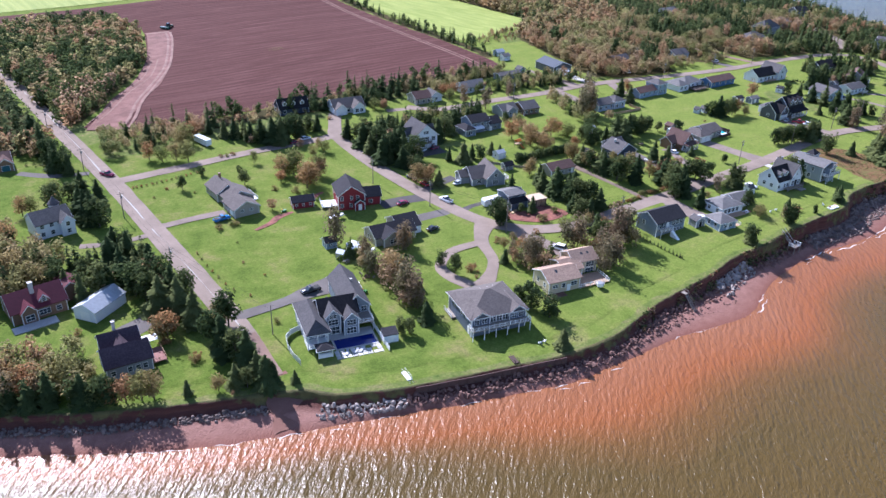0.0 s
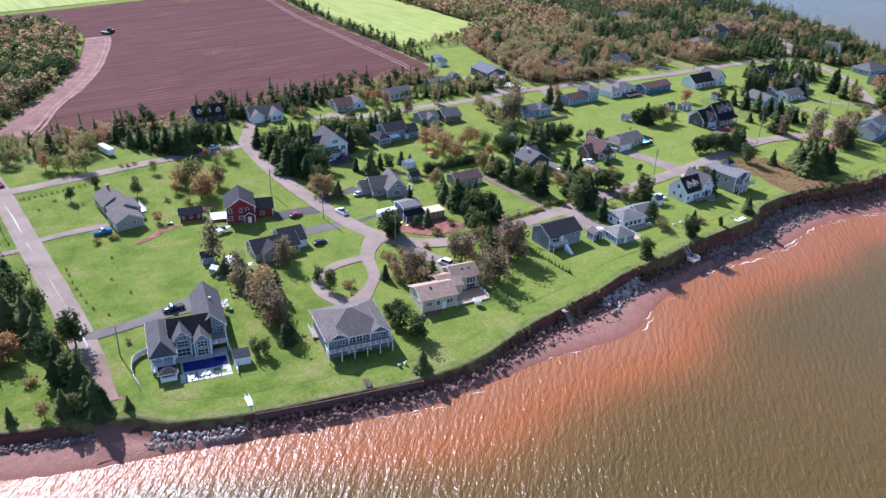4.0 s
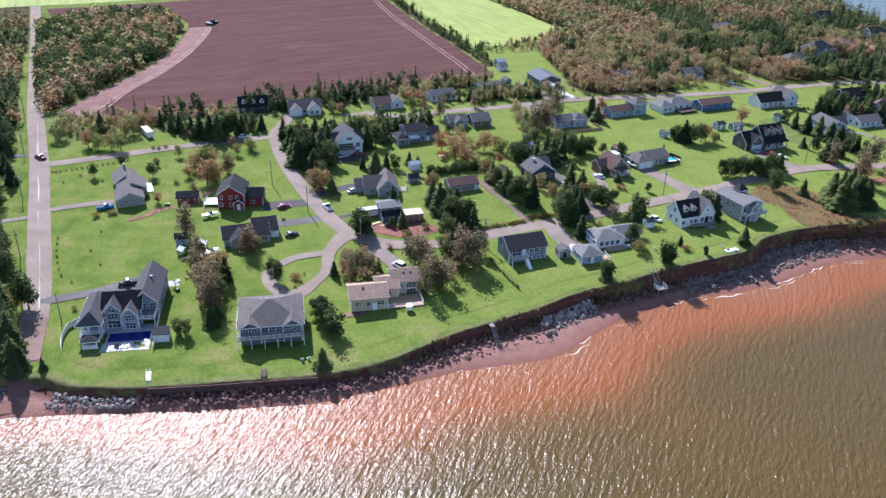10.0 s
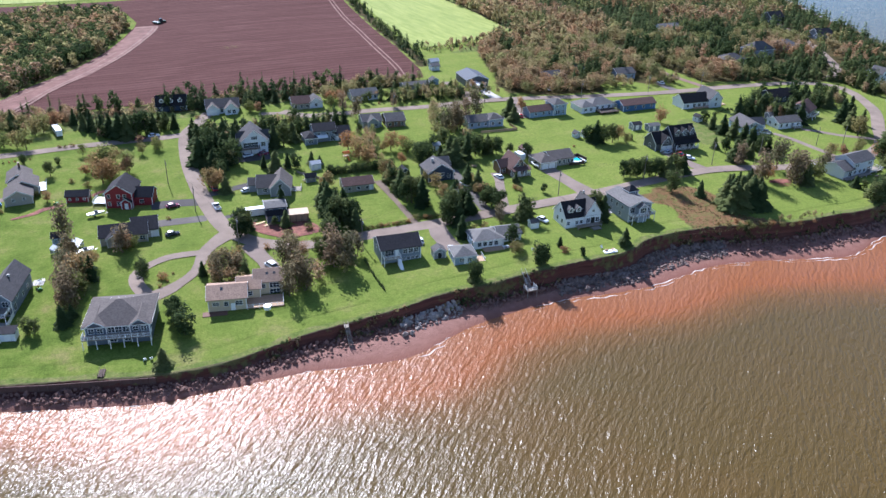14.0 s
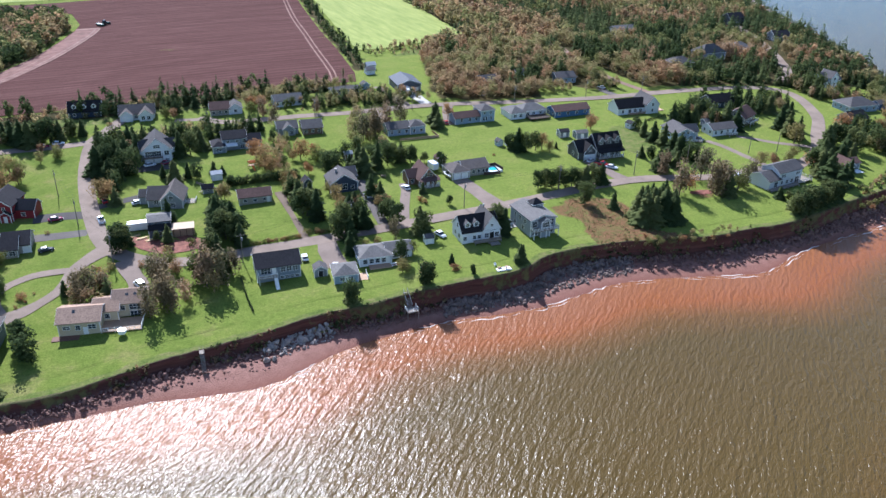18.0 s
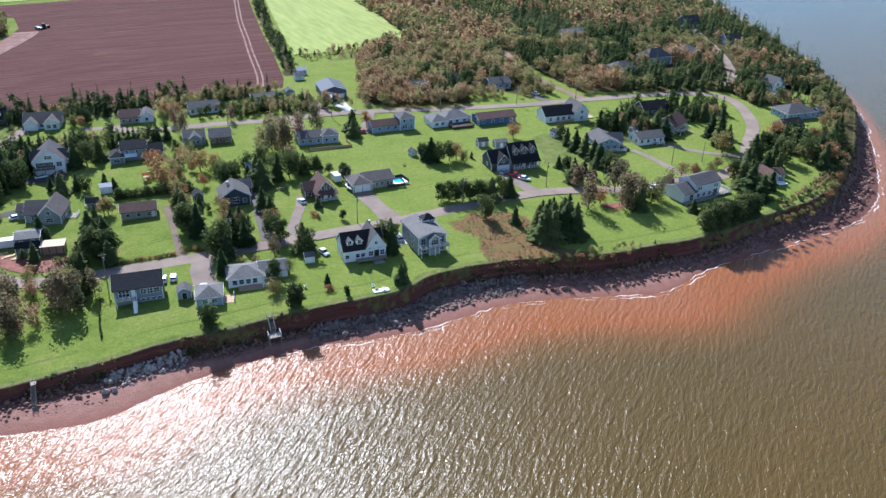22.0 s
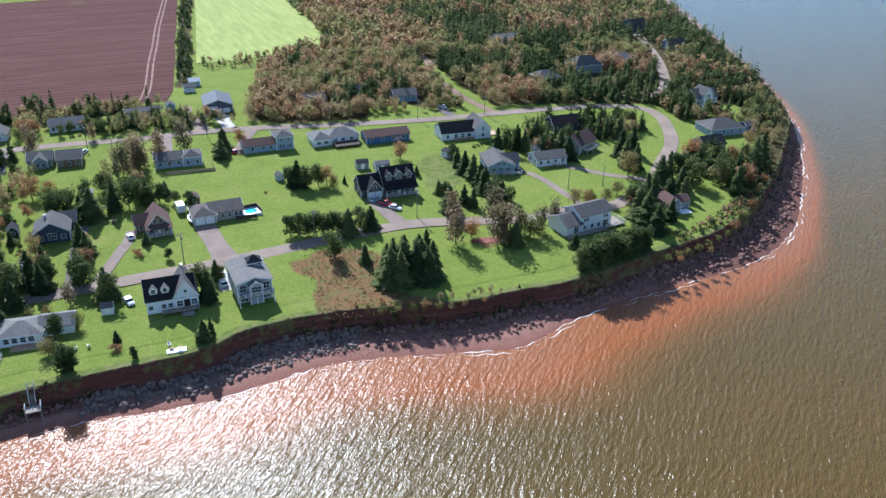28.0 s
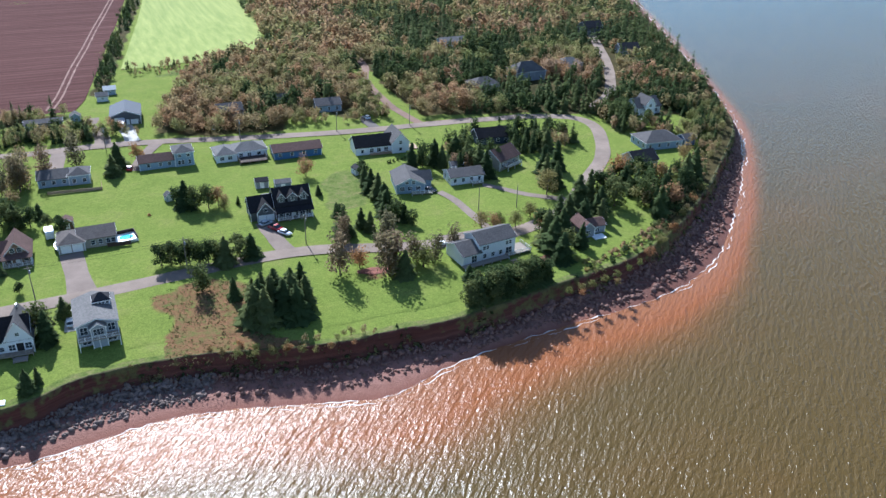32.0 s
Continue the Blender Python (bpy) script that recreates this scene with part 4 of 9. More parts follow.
BLUEWATER = plain("deep_blue_pool_water", (0.004, 0.012, 0.13), 0.08, 0.5, vary=0.05)
AQUA = plain("turquoise_pool_water", (0.03, 0.42, 0.5), 0.08, 0.5, vary=0.05)
part("water", MB().box(6.6, -2.1, -0.1, 16.7, 2.0, 0.06), BLUEWATER, pool)
part("coping", MB().box(6.2, -2.5, -0.1, 17.1, -2.1, 0.16).box(6.2, 2.0, -0.1, 17.1, 2.4, 0.16).box(6.2, -2.1, -0.1, 6.6, 2.0, 0.16).box(16.7, -2.1, -0.1, 17.1, 2.0, 0.16), CONCRETE, pool)
patio = thing("patio", 71, 146.5, -15, "pale stone slab patio beside the pool", "patio")
PAVER = plain("pale_paver", (0.52, 0.5, 0.47), 0.8)
pr = random.Random(4)
for i in range(9):
    for j in range(3):
        if pr.random() < 0.9:
            a, b = 5.6 + i * 1.3 + pr.uniform(0, 0.15), -6.2 + j * 1.2 + pr.uniform(0, 0.12)
            part("slab", MB().box(a, b, -0.05, a + 1.12, b + 1.05, 0.09 + pr.uniform(0, 0.03)), PAVER if (i + j) % 3 else CONCRETE, patio)
part("terrace", MB().box(4.9, 2.4, -0.2, 17.2, 5.4, 0.12), CONCRETE, patio)


def lounger(x, y, rot):
    ob = thing("sun_lounger", x, y, rot, "grey sun lounger on the poolside slabs", "lounger")
    part("frame", MB().box(0, 0, 0.25, 0.65, 1.3, 0.34), METAL, ob)
    part("backrest", MB().hull([(0, 1.3, 0.25), (0.65, 1.3, 0.25), (0.65, 1.9, 0.65), (0, 1.9, 0.65)], [(0, 1.3, 0.34), (0.65, 1.3, 0.34), (0.65, 1.88, 0.74), (0, 1.88, 0.74)]), METAL, ob)
    for a in (0.05, 0.55):
        for b in (0.05, 1.2):
            part("leg", MB().box(a, b, 0, a + 0.05, b + 0.05, 0.25), METAL, ob)


lounger(77.2, 139.6, -40), lounger(79.2, 139.3, -60), lounger(80.6, 138.9, -50)
gaz = thing("gazebo", 71.2, 141.8, -15, "dark-roofed white poolside gazebo", "gazebo")
for a, b in ((0, 0), (3.4, 0), (0, 2.6), (3.4, 2.6)):
    part("post", MB().box(a, b, -0.3, a + 0.2, b + 0.2, 2.3), WHITE, gaz)
add_roof(gaz, (0, 0, 3.6, 2.8, 2.35, "hip", 0.7, 0.35), R_DARK)
part("counter", MB().box(0.2, 0.1, 0, 3.4, 0.7, 1.05), WHITE, gaz)


def fence(name, label, pts, h, mat, panel=2.2):
    ob = thing(name, *pts[0], 0, label, "fence")
    x0, y0 = pts[0]
    z0 = gz(x0, y0)
    for (ax, ay), (bx, by) in zip(pts[:-1], pts[1:]):
        L = math.hypot(bx - ax, by - ay)
        n = max(1, round(L / panel))
        for i in range(n):
            u, v = i / n, (i + 1) / n
            p = [(ax + (bx - ax) * k - x0, ay + (by - ay) * k - y0) for k in (u, v)]
            zz = [gz(q[0] + x0, q[1] + y0) - z0 for q in p]
            part("post", MB().box(p[0][0] - 0.07, p[0][1] - 0.07, zz[0] - 0.3, p[0][0] + 0.07, p[0][1] + 0.07, zz[0] + h + 0.1), mat, ob)
            nx, ny = -(by - ay) / L * 0.03, (bx - ax) / L * 0.03
            low = [(p[0][0] - nx, p[0][1] - ny), (p[1][0] - nx, p[1][1] - ny), (p[1][0] + nx, p[1][1] + ny), (p[0][0] + nx, p[0][1] + ny)]
            part("panel", MB().hull([(q[0], q[1], zz[0] + 0.08) for q in low], [(q[0], q[1], zz[0] + h) for q in low]), mat, ob)


fence("garden_fence", "white vinyl garden fence round the pool yard", [(73.3, 155.6), (70.5, 155), (68.5, 153.4), (67.2, 150), (66.6, 146), (66.6, 142)], 1.5, WHITE)
fence("garden_fence", "tan and white fence beside the pool", [(90.4, 150.5), (89, 144), (87.6, 138), (87, 135.2)], 1.4, WHITE)

# -- blue-grey house with the broad hip roof and the long deck --
h2 = house("blue-grey raised bungalow with a broad hip roof and white deck", 107.3, 129.3, -13.5, [
    (0, 0, 15.2, 13.8, 5.3, "hip", 3.3, 0.7), (0.1, -0.35, 5.0, 7, 5.2, "gy", 1.5, 0.5), (10.6, -0.35, 15.1, 7, 5.2, "gy", 1.5, 0.5)], S_SLATE, R_TAUPE,
    row(1, "S", 3.3, [1.3, 3.4], 1.3, 1.3) + row(2, "S", 3.3, [1.3, 3.2], 1.3, 1.3) + row(0, "S", 3.1, [6.1, 7.8, 9.5], 1.5, 1.5) + row(0, "S", 0.5, [6.2, 9.6], 1.7, 1.3)
    + row(0, "W", 3.2, [4, 8, 11]) + row(0, "E", 3.2, [3, 7, 11]), [(0, "W", 12.5)])
deck(h2, -0.6, -2.6, 15.6, 0, 2.9, WOODGREY, "SWE")
for i in range(4):
    part("skylight" if i == 0 else "roof_vent", MB().box(5 + i * 1.7, 9.5, 6.6, 5.4 + i * 1.7, 9.9, 7.3), WHITE, h2)
deck(h2, -1.4, 9, 0, 13.8, 0.5, WOODGREY, "W")

# -- cream house --
h3 = house("cream house with tan shingle roof in two staggered wings", 137.4, 133, -12, [
    (0, 0, 9.8, 8.4, 3.9, "gx", 1.8, 0.5), (7.6, 4.6, 13.5, 12, 3.7, "gx", 1.6, 0.5), (12.2, 6.6, 19.6, 13.8, 4.5, "gx", 1.9, 0.5)],
    S_TAN, R_TAN, [(0, "S", 1.9, 1.9, 1.6, 0.9), (0, "S", 4.6, 1.6), (0, "S", 7.9, 1.7, 1.8, 1.2), (1, "S", 3.2, 1.5, 1.2, 1.3), (2, "S", 5.2, 2.4, 2.6, 1.5), (2, "S", 5.2, 0.2, 2.6, 1.7), (2, "S", 2.2, 2.4, 1.1, 1.2),
                   (2, "E", 3, 1.5), (2, "E", 6, 1.5), (0, "W", 2.5, 1.4), (0, "W", 6, 1.4)], [(0, "S", 6.3)])
deck(h3, 9.9, -0.6, 19.6, 5.5, 0.75, WOODTAN, "SE")
part("patio_slab", MB().box(-1.6, -2.2, -0.4, 4.8, 0, 0.15), plain("brown_patio", (0.16, 0.085, 0.06), 0.8), h3)
for a, b, c in ((3.2, 2.4, 4.98), (15.2, 8.4, 5.5), (17.2, 8.4, 5.5)):
    part("skylight", MB().hull([(a, b, c), (a + 0.7, b, c), (a + 0.7, b + 0.9, c + 0.4), (a, b + 0.9, c + 0.4)], [(a, b, c + 0.22), (a + 0.7, b, c + 0.22), (a + 0.7, b + 0.9, c + 0.62), (a, b + 0.9, c + 0.62)]), GLASS, h3)
tub = thing("hot_tub", 151.8, 127.6, 0, "white round hot tub on the wooden deck", "hot tub", z=gz(150, 128) + 0.75)
ring = [(math.cos(a * math.pi / 5), math.sin(a * math.pi / 5)) for a in range(10)]
part("shell", MB().hull([(x, y, 0) for x, y in ring], [(x * 1.1, y * 1.1, 0.9) for x, y in ring]), WHITE, tub)
part("cover", MB().hull([(x * 1.05, y * 1.05, 0.9) for x, y in ring], [(x * 0.95, y * 0.95, 1.0) for x, y in ring]), METAL, tub)

# -- blue-grey bungalow with the recessed porch --
h4 = house("blue-grey bungalow with dark shingle roof and white porch", 188.3, 139.0, -5, [(0, 0, 12, 8.6, 4.7, "gx", 2.3, 0.5)], S_BLUEG, R_DARK,
           row(0, "S", 2.7, [7.2, 8.9, 10.6], 1.3, 1.4) + row(0, "S", 0.6, [6.8, 8.2, 9.6, 11.0], 1.0, 0.8) + [(0, "S", 2.4, 2.5, 2.6, 1.9), (0, "W", 3, 2.5), (0, "E", 4, 2.5)], [(0, "S", 4.7, 0.9, 2.0, None, "door", 2.2)])
deck(h4, 0.3, -1.9, 5.5, 0, 2.2, WOODGREY, "SWE")
steps(h4, 4.4, 5.4, -1.9, 2.2, WHITE)

# -- cottages by the shore --
h5 = house("white cottage with pale grey hip roof and brick path", 217.2, 136.0, -7, [(0, 0, 9.4, 8, 2.9, "hip", 1.6, 0.45), (8.6, 2.2, 16, 8.4, 2.8, "gx", 1.4, 0.4)], S_WHITE, R_LIGHT,
           row(0, "S", 0.9, [1.6, 3.4, 5.2, 7.0], 1.2, 1.3) + row(1, "S", 0.9, [2.2, 4.0]) + row(0, "W", 0.9, [2.5, 6]), [(0, "S", 8.2)])
deck(h5, 2.5, -2.6, 9, 0, 0.35, WOODTAN, "")
h6 = house("small pale blue cottage with pale roof", 207.6, 129.6, -10, [(0, 0, 6.6, 6.8, 2.9, "hip", 1.6, 0.4)], S_LTBLUE, R_LIGHT, row(0, "S", 1.0, [2.2, 4.6], 1.3, 1.0) + row(0, "W", 1.0, [2, 4.8]), [(0, "S", 3.4)])
deck(h6, 6.7, 0.5, 9.6, 4.6, 0.3, WOODTAN, "E")
house("small grey garden shed with a dark doorway", 203.6, 135.6, -9, [(0, 0, 3.6, 3.2, 2.3, "gy", 1.1, 0.25)], S_GREY, R_GREY, [], [(0, "S", 1.8, 1.2, 1.9, RUBBER)], "shed", "shed")

# -- white house with two dormers --
h7 = house("white house with black roof, two dormers and a cross gable", 250.4, 137.4, -3, [(0, 0, 11.8, 8, 3.9, "gx", 3.8, 0.4), (6.7, -0.4, 12.3, 8.2, 4.3, "gy", 4.2, 0.4)], S_WHITE, [R_BLACK, R_GREY],
           row(0, "S", 1.2, [0.9, 4.0, 5.6], 1.1, 1.1) + row(1, "S", 1.3, [1.2, 4.6], 1.3, 1.5) + [(1, "S", 2.8, 4.9, 0.8, 0.8), (0, "W", 2.5, 1.2), (0, "W", 5.5, 1.2), (0, "W", 4, 4.2)], [(1, "S", 2.9, 1.5, 2.1, RUBBER, "door", 0.9)])
dormer(h7, 2.0, 0.9, 4.9, 1.7, 2.6, 1.1, 0.8, S_WHITE, R_GREY)
dormer(h7, 4.8, 0.9, 4.9, 1.7, 2.6, 1.1, 0.8, S_WHITE, R_GREY)
deck(h7, 3.4, -2.2, 12.2, -0.4, 0.9, WOODGREY, "SE", WOODGREY)
deck(h7, 8.0, -4.2, 11.0, -2.2, 0.5, WOODGREY, "", WOODGREY)
part("chimney", MB().box(9.3, 6.5, 6.8, 9.8, 7.0, 9.3), METAL, h7)

# -- blue-grey house with the cupola --
h8 = house("blue-grey two-storey house with a roof cupola and balcony", 272.2, 134.0, 1, [(0, 0, 8.8, 12.6, 5.7, "gy", 1.3, 0.5), (2.9, -1.5, 6.1, 3, 5.4, "gy", 1.0, 0.35)], siding("pale_blue_grey_siding", (0.3, 0.335, 0.365)), R_LIGHT,
           [(1, "S", 1.6, 3.4, 2.2, 1.6)] + row(0, "S", 3.2, [1.4, 7.4], 1.5, 1.9) + row(0, "S", 0.5, [1.6, 4.4, 7.2], 1.8, 1.9) + row(0, "W", 3.4, [3, 6, 9]) + row(0, "E", 3.4, [3, 6, 9]) + row(0, "W", 0.9, [3, 8]))
deck(h8, -0.1, -2.4, 8.9, 0, 2.75, WOODGREY, "SWE")
cup_blk = (4.4, 6.6, 8.0, 9.6, 7.7, "hip", 1.5, 0.35, 5.2)
add_walls(h8, cup_blk, S_GREY), add_roof(h8, cup_blk, R_DARK)
for u in (0.6, 1.4, 2.2, 3.0):
    add_window(h8, cup_blk, "S", u, 6.75, 0.55, 0.6, "fixed")
for u in (0.8, 1.6, 2.4):
    add_window(h8, cup_blk, "W", u, 6.75, 0.55, 0.6, "fixed")

# -- dark shingled manor --
h9 = house("dark shingled house with steep black roof, dormers and porch", 322.8, 185.2, -2, [(7.6, -0.2, 18.6, 8, 4.6, "gx", 4.2, 0.45), (0, 0.6, 7.8, 8.5, 3.3, "gx", 3.4, 0.4), (1.9, -0.6, 6.9, 4, 3.3, "gy", 3.0, 0.35)], S_CHAR, R_BLACK,
           row(0, "S", 0.9, [1.6, 3.4, 7.6, 9.4], 1.2, 1.5) + [(2, "S", 2.5, 3.4, 1.0, 1.0), (1, "W", 4, 1.0), (0, "E", 4, 1.2)], [(0, "S", 5.5, 1.2, 2.2), (2, "S", 1.4, 2.2, 2.1, None, "garage_door"), (2, "S", 3.8, 2.0, 2.1, None, "garage_door")])
for u in (9.6, 13.1, 16.6):
    dormer(h9, u, 0.2, 5.2, 2.3 if u != 13.1 else 3.0, 3.4, 1.6, 1.5, S_CHAR, R_BLACK)
deck(h9, 7.7, -2.6, 18.8, -0.2, 0.6, WOODGREY, "S")
add_roof(h9, (7.6, -2.7, 18.9, -0.2, 3.0, "shed", 0.9, 0.2), R_BLACK)
for i in range(6):
    part("porch_post", MB().box(7.9 + 2.1 * i, -2.55, 0.6, 8.1 + 2.1 * i, -2.35, 3.0), WHITE, h9)
part("garden_room", MB().box(4.5, 9.2, -0.2, 13, 12.8, 3.0), WHITE, h9)
part("sun_roof", MB().hull([(4.3, 9, 3.0), (13.2, 9, 3.0), (13.2, 13, 3.0), (4.3, 13, 3.0)], [(5.5, 10.6, 4.2), (12, 10.6, 4.2), (12, 11.4, 4.2), (5.5, 11.4, 4.2)]), R_LIGHT, h9)

# -- bungalow with the round pool, and the brown chalet --
h10 = house("grey bungalow with brown hip roof and double garage", 268.7, 184.4, 0, [(0, 0, 6.8, 9, 2.9, "hip", 1.8, 0.45), (5.5, 1.4, 15.2, 9.6, 2.9, "gx", 1.9, 0.45)], S_BEIGE, R_TAUPE,
            row(1, "S", 0.9, [3.6, 5.6, 7.6, 9.0], 1.0, 1.3) + row(1, "E", 0.9, [3, 6]), [(0, "S", 1.9, 2.5, 2.1, None, "garage_door"), (0, "S", 4.9, 2.5, 2.1, None, "garage_door")])
pool2 = thing("swimming_pool", 286.8, 187.6, 8, "turquoise above-ground pool in a white deck", "pool")
oval = [(2.1 * math.cos(a * math.pi / 8), 1.5 * math.sin(a * math.pi / 8)) for a in range(16)]
part("pool_deck", MB().box(-3.4, -2.4, -0.3, 2.8, 3.0, 0.75), WHITE, pool2)
part("water", MB().hull([(x, y, 0.4) for x, y in oval], [(x, y, 0.8) for x, y in oval]), AQUA, pool2)
part("rim", MB().box(-3.4, 2.8, 0.75, 2.8, 3.0, 1.8).box(2.6, -2.4, 0.75, 2.8, 2.8, 1.8), DARKWOOD, pool2)
h11 = house("brown log chalet with a tall gable and white porch", 255.1, 182.6, 0, [(0, 0, 6.6, 8.6, 3.1, "gy", 3.7, 0.6), (-3.0, 3.0, 1, 8.6, 3.0, "gx", 1.9, 0.45)], S_BROWN, R_BROWN,
            [(0, "S", 2.4, 3.7, 1.1, 1.3), (0, "S", 4.2, 3.7, 1.1, 1.3)] + row(0, "S", 0.9, [1.1, 5.4], 1.1, 1.4) + [(1, "S", 1.5, 0.9)], [(0, "S", 3.3)])
deck(h11, -0.4, -2.2, 7.0, 0, 0.5, WOODGREY, "SWE")
add_roof(h11, (-0.4, -2.3, 7.0, 0.2, 2.7, "shed", 0.7, 0.15), R_BROWN)
for i in range(4):
    part("porch_post", MB().box(-0.3 + 2.3 * i, -2.1, 0.5, -0.12 + 2.3 * i, -1.92, 2.7), WHITE, h11)

# -- inner houses --
h12 = house("navy house with grey roof, arched window and chimney", 224.6, 189.0, -4, [(0, 0, 9.6, 8.6, 3.6, "gy", 3.0, 0.45), (5, 7, 11, 14, 3.0, "gx", 2.2, 0.4)], S_NAVY, R_GREY,
            row(0, "S", 1.2, [1.8, 7.8], 1.2, 1.3) + [(0, "S", 4.8, 1.2, 2.2, 2.0), (0, "E", 3, 1.2), (0, "W", 4, 1.2), (1, "S", 4.6, 0.9)])
add_chimney(h12, 3.2, 5.2, 4.5, 7.0)
house("small navy garden shed with a white window", 217.2, 196.8, 0, [(0, 0, 3.0, 3.4, 2.4, "gy", 1.4, 0.25)], S_NAVY, R_DARK, [(0, "S", 1.5, 0.9, 1.0, 1.1)], (), "shed", "shed")
house("low beige building with dark brown roof", 194, 192.6, -5, [(0, 0, 10.6, 6.6, 2.7, "gx", 1.6, 0.45)], S_BEIGE, R_BROWN, row(0, "S", 0.9, [2, 5.2, 8.4], 1.2, 1.0), [(0, "S", 9.7)])
h13 = house("navy two-part house with dark roof and white trim", 194.8, 243.6, -4, [(3.4, 2, 12.4, 9.6, 4.9, "gx", 2.0, 0.4), (-0.6, 0, 4.2, 7.6, 2.9, "hip", 1.5, 0.4), (12, 1.4, 18, 8, 3.4, "gx", 2.0, 0.4)], S_BLUEG, R_DARK,
            row(0, "S", 3.2, [2, 5.5, 8], 1.1, 1.1) + [(1, "S", 2.2, 0.9, 2.0, 1.2), (2, "S", 3.0, 1.0, 1.4, 1.2), (0, "S", 7.4, 0.6, 1.4, 1.6)], [(2, "S", 0.9)])
add_roof(h13, (4.6, 0, 8.6, 2.2, 2.5, "shed", 0.5, 0.2), WHITE)
h14 = house("tall white house with steep grey gable and blue-grey trim", 168.8, 243.5, -5, [(0, 0, 10, 11, 5.6, "gy", 4.2, 0.6), (-1.2, 4, 11.2, 8.5, 5.2, "gx", 2.4, 0.4)], S_WHITE, R_SLATE,
            # the 5.6 m wide window stands in for the dark, shaded recess of the balcony
            [(0, "S", 3.5, 3.0, 5.6, 1.9)] + [(0, "S", 8.3, 3.2, 1.6, 1.6), (0, "S", 5, 6.1, 2.2, 1.2), (0, "S", 8.3, 0.6, 1.4, 1.2), (0, "E", 3, 3.2), (0, "E", 3, 0.8)], [(0, "S", 2.0, 2.4, 2.1, None, "garage_door"), (0, "S", 5.0, 2.4, 2.1, None, "garage_door")])
deck(h14, 0, -1.8, 6.8, 0, 2.85, WOODGREY, "SWE", DARKWOOD)
h15 = house("grey house with steep cross gables and back deck", 166, 203.5, -16, [(0, 0, 6.2, 9, 2.9, "gx", 2.8, 0.5), (4.6, -2.4, 11.5, 8, 3.4, "gy", 3.4, 0.5), (-3.2, 3, 1, 8, 2.7, "gx", 1.6, 0.4)], S_GREY, R_TAUPE,
            [(1, "S", 3.4, 1.0, 2.2, 1.4), (1, "S", 3.4, 3.7, 1.2, 1.1), (0, "S", 2.6, 1.0, 1.4, 1.3), (1, "E", 3, 1.0), (1, "E", 6, 1.0)])
deck(h15, 11.6, 1.5, 15, 5.5, 0.5, WOODGREY, "SE")
simple("small grey garden shed on the lawn", 184.4, 207.0, -5, 3.4, 2.6, 2.1, "gx", 0.9, S_GREY, R_DARK, 1, 1, 1, category="shed", name="shed", size=(0.6, 0.6))
h16 = house("barn-red two-storey house with white trim and dark roof", 117.0, 212.6, -20, [(0, 0, 8.8, 10.5, 5.4, "gy", 3.0, 0.5), (8, 2.2, 14.6, 8.4, 3.4, "gx", 2.2, 0.45), (5.4, -1.2, 8.6, 2, 2.7, "gy", 1.1, 0.3)], S_RED, R_DARK,
            row(0, "S", 3.6, [1.2, 4.4, 6.4], 0.9, 1.3) + row(0, "S", 1.0, [1.2, 4.2], 0.9, 1.3) + [(1, "S", 3.2, 1.0, 1.2, 1.2), (0, "W", 3, 3.5), (0, "W", 7, 3.5)], [(2, "S", 1.6)])
deck(h16, -5.2, 2.2, 0, 7.5, 0.9, WHITE, "SW")
simple("barn-red garden shed with white window frames", 104.9, 221.6, -14, 7.0, 4.2, 2.5, "gx", 1.3, S_RED, R_DARK, 3, 1, 1, category="shed", name="shed", size=(0.7, 0.8))
h17 = house("beige bungalow with dark hipped roofs and white trim", 113.6, 184.0, -6, [(0, 0, 13.6, 8, 2.9, "gx", 2.2, 0.5), (9.4, 2.5, 16.6, 11.5, 3.0, "gx", 2.4, 0.5), (2, -1.8, 8, 4, 2.9, "gy", 1.9, 0.5)], S_BEIGE, R_DARK,
            [(2, "S", 3, 0.8, 2.0, 1.4), (0, "S", 10, 0.9, 1.6, 1.3), (0, "S", 12.2, 0.9, 1.6, 1.3), (0, "W", 3, 0.9), (1, "E", 4, 0.9)], [(1, "S", 6.4, 2.2, 2.1, None, "garage_door")])
simple("small pale blue garden shed with a dark roof", 100.2, 190.6, -8, 3.4, 3.0, 2.3, "gx", 1.0, S_LTBLUE, R_DARK, 1, 1, 1, category="shed", name="shed", size=(0.6, 0.6))
h18 = house("long tan bungalow with brown gabled roofs and brick chimney", 86.2, 225.5, 0, [(0, 0, 8.4, 9, 2.9, "gy", 2.2, 0.5), (1.2, 8, 10.2, 17, 3.0, "gy", 2.4, 0.5), (0.4, 15, 8, 25, 3.0, "gy", 2.4, 0.5)], S_BEIGE, R_TAUPE,
            [(0, "S", 2.6, 1.6, 0.9, 0.8), (0, "S", 5.8, 1.6, 0.9, 0.8), (0, "W", 3, 1.0), (1, "E", 4, 0.9), (1, "E", 8, 0.9)], [(0, "W", 6.5, 2.4, 2.1, None, "garage_door")])
add_chimney(h18, 4.6, 22.5, 4.5, 7.0, S_BROWN)
deck(h18, 10.3, 10, 12.6, 18, 0.4, WHITE, "E")

